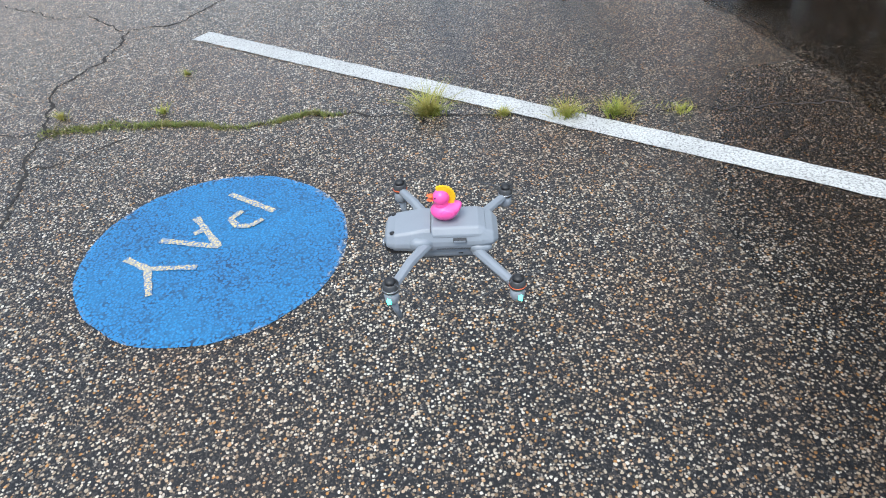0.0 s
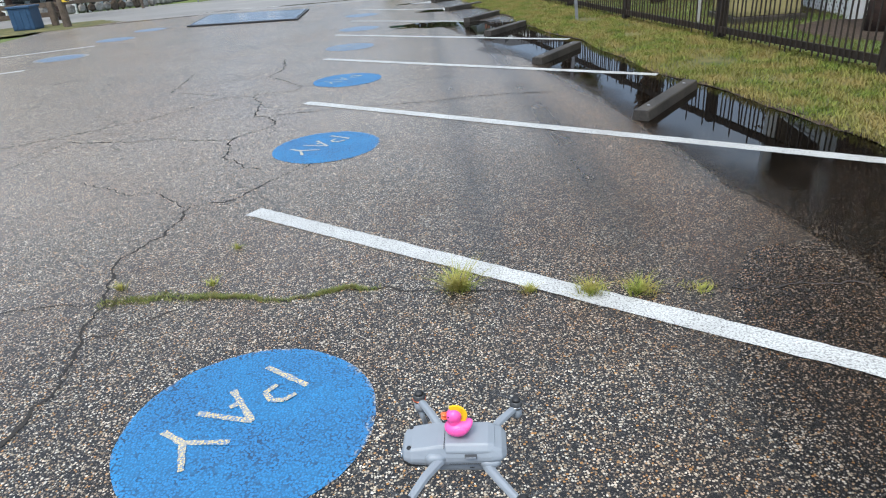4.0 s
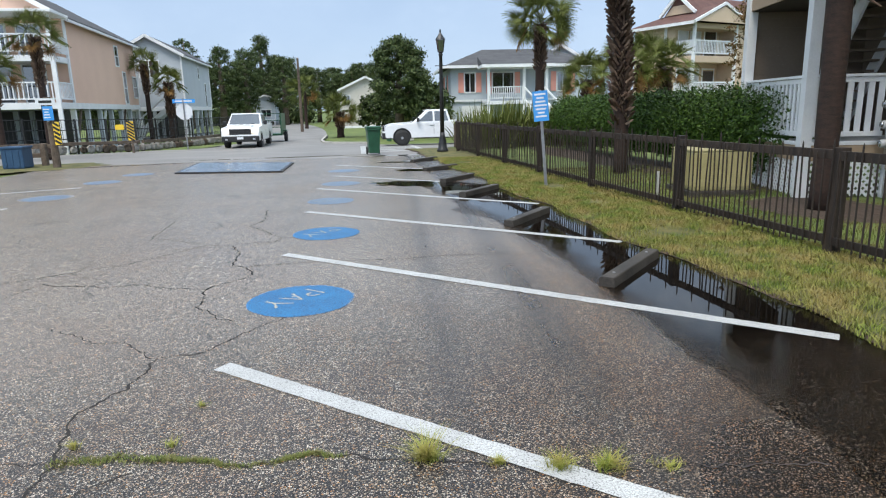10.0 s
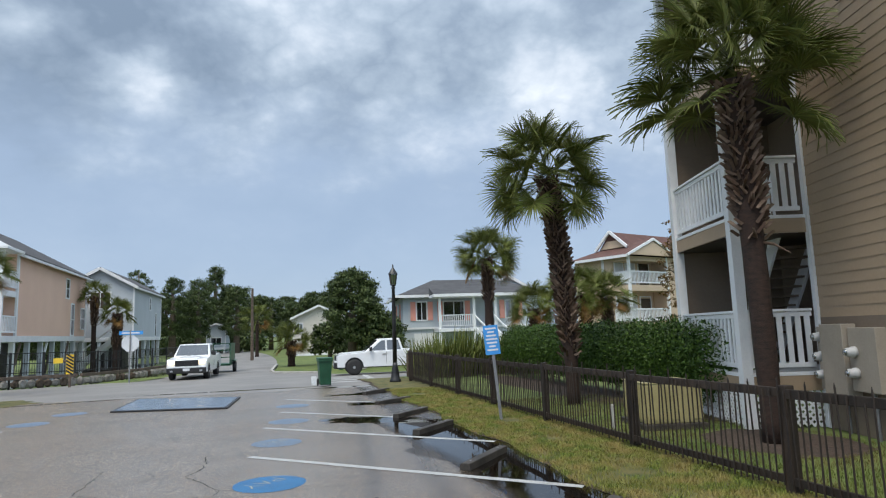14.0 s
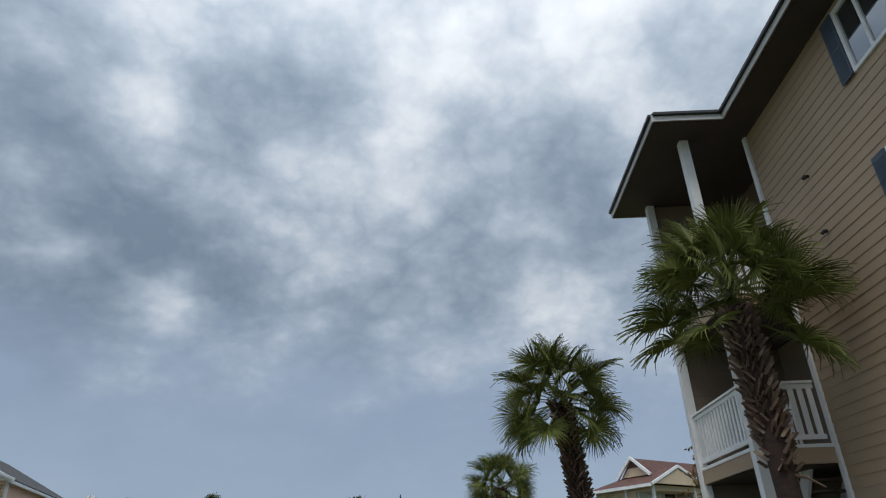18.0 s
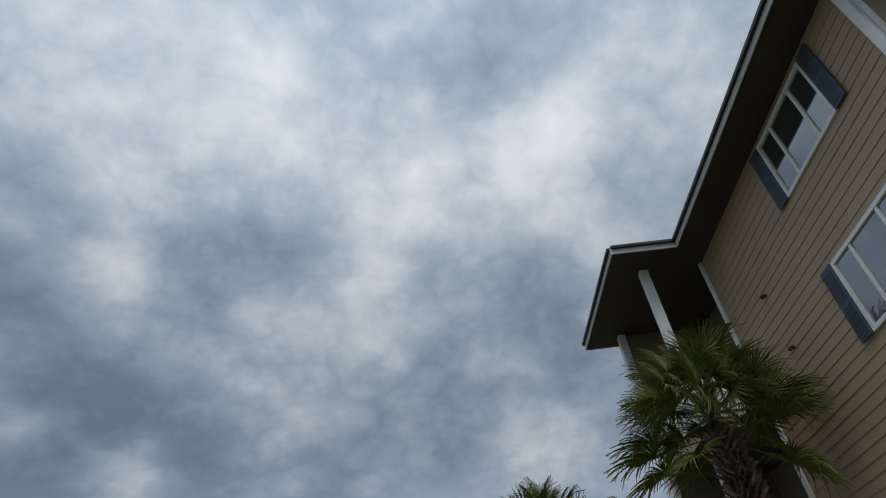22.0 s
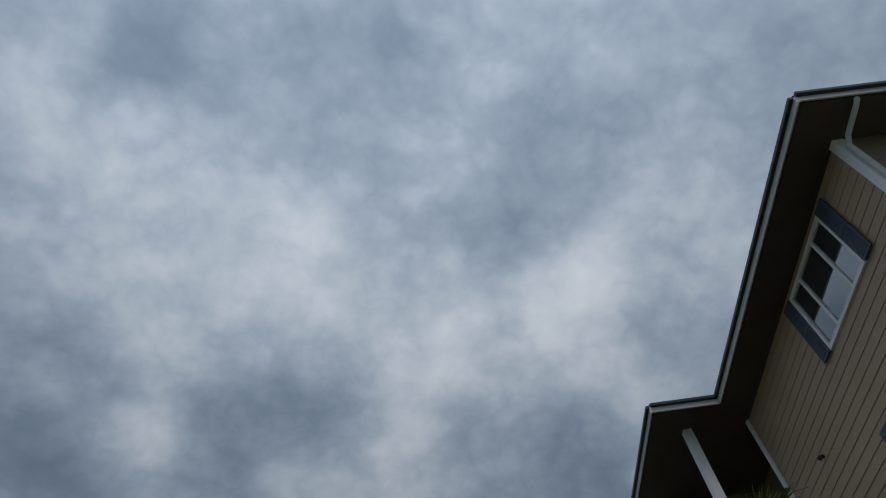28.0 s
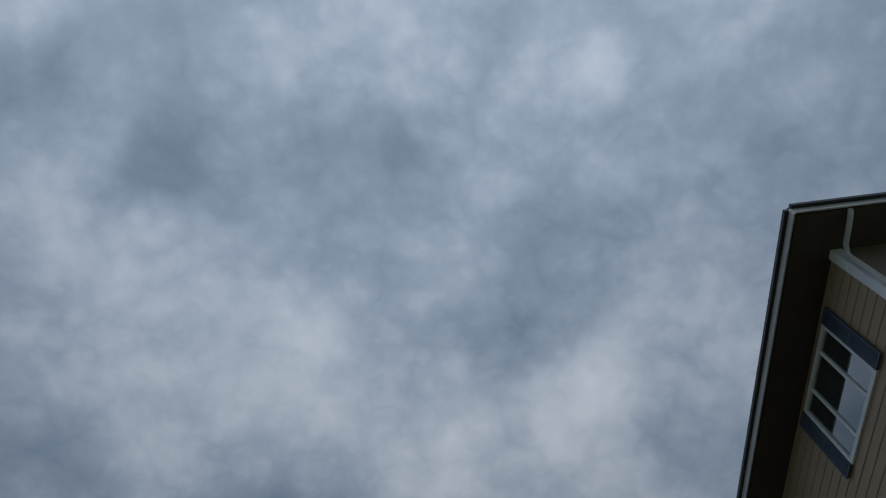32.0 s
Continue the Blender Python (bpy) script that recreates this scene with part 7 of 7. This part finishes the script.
part("gablet_wall", prism([(2.1, GAB + 0.02), (4.5, GAB + 0.02), (3.3, TOP - 0.22)], "y", 0.86, 0.97), TAN_WALL, tb)
for x in (1.75, 4.85):
    part("gablet_trim", beam((x, 0.72, GAB - 0.02), (3.3, 0.62, TOP + 0.02), 0.16, 0.20), WHITE, tb)
part("porch_roof", prism([(-0.7, EAVE), (5.3, EAVE), (2.3, EAVE + 1.25)], "x", 2.6, 5.95), RED_SHINGLE, tb)
part("porch_gable_wall", prism([(-0.35, EAVE + 0.02), (4.95, EAVE + 0.02), (2.3, EAVE + 1.08)], "x", 5.955, 6.0), TAN_WALL, tb)
for y in (-0.75, 5.35):
    part("gable_trim", beam((6.02, y, EAVE - 0.02), (6.02, 2.3, EAVE + 1.27), 0.12, 0.18), WHITE, tb)
part("gutter", beam((-0.5, -0.65, EAVE - 0.05), (5.9, -0.65, EAVE - 0.05), 0.1, 0.2), WHITE, tb)

gable_house("beach_house", (5.0, 70.5, -0.35), 0, 5.7, 12.0, 0.2, 4.2, 5.5, CREAM_WALL, SHINGLE, "cream gabled house across the road", front=[(-5.3, -4.7, 2.6, 3.6)], piles=False)
gable_house("beach_house", (19.8, 46.0, -0.35), -20, 5.0, 9.0, 0.5, 5.0, 6.6, BLUE_GREY, SHINGLE, "pale green narrow house with white porches", front=[(-2.2, -1.0, 3.1, 4.4)], piles=False, porch=1.5)
gable_house("beach_house", (-11.2, 96.0, -0.35), 0, 2.6, 5.0, 0.9, 3.9, 4.3, BLUE_GREY, SHINGLE, "small pale blue house far along the road", front=[(-2.0, -0.6, 1.3, 2.3)], piles=True)

# ---- street-side fence, rocks and pole ----
sf = thing("street_fence", (0, 0, 0), "black metal fence above a rough stone edging", "fence")
SF = [(-22.0, 21.5), (-16.2, 26.6), (-13.2, 30.7), (-10.9, 32.5), (-9.3, 38.0), (-8.5, 42.5), (-8.2, 50.0)]
rnd = random.Random(21)
for a, b in zip(SF, SF[1:]):
    a, b = Vector(a), Vector(b)
    n = max(2, int((b - a).length / 1.9))
    for i in range(n):
        p, q = a.lerp(b, i / n), a.lerp(b, (i + 1) / n)
        part("post", box((p.x - 0.04, p.y - 0.04, fall(p.y) - 0.1), (p.x + 0.04, p.y + 0.04, fall(p.y) + 1.75)), BLACK_IRON, sf)
        for z in (0.75, 1.2, 1.7):
            part("rail", beam((*p, fall(p.y) + z), (*q, fall(q.y) + z), 0.03, 0.04), BLACK_IRON, sf)
        k = bmesh.new()
        m = 13
        for j in range(m):
            c = p.lerp(q, (j + 0.5) / m)
            box((c.x - 0.009, c.y - 0.009, fall(c.y) + 0.65), (c.x + 0.009, c.y + 0.009, fall(c.y) + 1.72), 0, k)
        tagged(part("infill", k, BLACK_IRON, sf), kind="stuff")
        out = Vector((q.y - p.y, p.x - q.x)).normalized() * 0.35
        part("guard_rail", beam((*(p + out), fall(p.y) + 0.52), (*(q + out), fall(q.y) + 0.52), 0.16, 0.16, 0.02), TRUNK, sf, "dark timber guard rail")
        for j in range(4):
            c = p.lerp(q, (j + 0.5) / 4) + out * 0.4
            st_ = bmesh.new()
            bmesh.ops.create_icosphere(st_, subdivisions=1, radius=1.0, matrix=pose(c.x, c.y, fall(c.y) + 0.2, 0, 0, rnd.uniform(0, 90)) @ Matrix.Diagonal((rnd.uniform(0.18, 0.3), 0.18, rnd.uniform(0.2, 0.3), 1)))
            part("stone", st_, ROCK if rnd.random() < 0.6 else TRUNK, sf)
up = thing("utility_pole", (-4.4, 60.7, -0.35), "weathered wooden utility pole by the road", "pole")
part("pole", lathe([(0.16, -0.1), (0.13, 4.0), (0.10, 7.0)], 10), TRUNK, up)
part("cap", lathe([(0.11, 7.0), (0.06, 7.06)], 10), STEEL, up)
wr = thing("timber_barrier", (-11.3, 19.8, 0.0), "low dark timber rail barrier in rough grass", "barrier")
for x in (-2.6, -1.2, 0.2, 1.4):
    part("post", box((x - 0.09, -0.09, -0.1), (x + 0.09, 0.09, 0.75), 0.01), TRUNK, wr)
for z in (0.35, 0.66):
    part("rail", beam((-2.8, 0.12, z), (1.6, 0.12, z), 0.07, 0.15, 0.008), TRUNK, wr)
blot("rough_grass", -11.0, 18.6, 3.2, 1.9, 0.006, GRASS, "patchy rough grass round a post", "grass", 0.25, 0.2, seed=4.0)
blot("street_lawn", -8.9, 34.2, 1.1, 3.2, fall(34) + 0.02, LAWN, "strip of green lawn by the street", "grass", -0.35, 0.12, seed=6.0)


# ---- grass blades ----
def blades(name, places, height, width, mat, label, seed, lean=0.5):
    rng = np.random.default_rng(seed)
    p = np.array(places, float)
    n = len(p)
    a = rng.uniform(0, 2 * np.pi, n)
    h = height * rng.uniform(0.5, 1.3, n)
    s = np.stack([np.cos(a), np.sin(a), 0 * a], 1) * (width / 2)
    b = a + np.pi / 2 + rng.normal(0, 0.5, n)
    out = np.stack([np.cos(b), np.sin(b), 0 * b], 1) * (h * lean * rng.uniform(0.2, 1.4, n))[:, None]
    up = np.stack([0 * h, 0 * h, h], 1)
    v = np.stack([p - s, p + s, p + s * 0.7 + out * 0.4 + up * 0.62, p - s * 0.7 + out * 0.4 + up * 0.62, p + out + up], 1).reshape(-1, 3)
    k = np.arange(n)[:, None] * 5
    faces = (k + [0, 1, 2, 3]).tolist() + (k + [3, 2, 4]).tolist()
    ob = raw(name, v.tolist(), faces, mat)
    return tagged(ob, label, "grass", kind="stuff")


rng = np.random.default_rng(12)
n = 150000
yy = -9.0 + 26.0 * rng.uniform(0, 1, n) ** 1.1
xx = np.array([lot_edge(y) for y in yy]) + rng.uniform(-0.07, 1, n) * np.array([fence_x(y) - lot_edge(y) + 0.25 for y in yy])
keep = np.array([noise.noise((x * 1.3, y * 1.3, 2.0)) > -0.35 + 0.5 * rng.uniform(-0.5, 0.5) for x, y in zip(xx, yy)])
blades("verge_grass", np.stack([xx, yy, 0 * xx + 0.024], 1)[keep], 0.050, 0.008, GRASS_BLADE, "short yellow-green verge grass", 1, 0.9)
n = 42000
yy = -2.0 + 14.0 * rng.uniform(0, 1, n) ** 1.5
xx = np.array([fence_x(y) for y in yy]) + rng.uniform(0.1, 1, n) * 3.2
keep = ((xx - 7.95) / 1.0) ** 2 + ((yy - 4.5) / 1.25) ** 2 > 1.0
blades("yard_grass", np.stack([xx, yy, 0 * xx + 0.04], 1)[keep], 0.06, 0.008, YARD_BLADE, "green yard grass", 2, 0.7)

# weeds in the long crack
rng = random.Random(4)
crackside = []
for p in GREEN_LINE:
    if p.x < 0.86:
        wide = 0.010 + 0.018 * max(0, noise.noise((p.x * 5, p.y * 5, 1.0))) + (0.008 if p.x < 0 else 0)
        for _ in range(int(14 + 60 * max(0, noise.noise((p.x * 4, p.y * 4, 7.0)) + 0.2))):
            crackside.append((p.x + rng.gauss(0, wide), p.y + rng.gauss(0, wide), 0.0))
blades("crack_moss", crackside, 0.014, 0.0045, MOSS_BLADE, "low green weeds along a crack", 3, 1.2)
for x, y, r, h, n in ((1.24, -1.35, 0.060, 0.092, 260), (1.57, -1.44, 0.040, 0.030, 110), (1.85, -1.52, 0.08, 0.052, 190), (2.08, -1.56, 0.08, 0.058, 190), (2.36, -1.60, 0.10, 0.022, 110), (-0.55, -0.93, 0.03, 0.03, 90), (-0.05, -1.0, 0.03, 0.03, 60), (0.0, -0.55, 0.03, 0.03, 40)):
    pts = []
    for _ in range(n):
        q, a = abs(rng.gauss(0, r * 0.55)), rng.uniform(0, 6.28)
        pts.append((x + q * math.cos(a), y + 0.7 * q * math.sin(a), 0.0))
    tuft = thing("weed_tuft", (0, 0, 0), "tuft of yellow-green grass growing from a crack", "weed", "weeds in the crack")
    b = blades("foliage", pts, h, 0.0045, WEED_BLADE, "", n, 1.7)
    del b["category"]
    b.parent = tuft
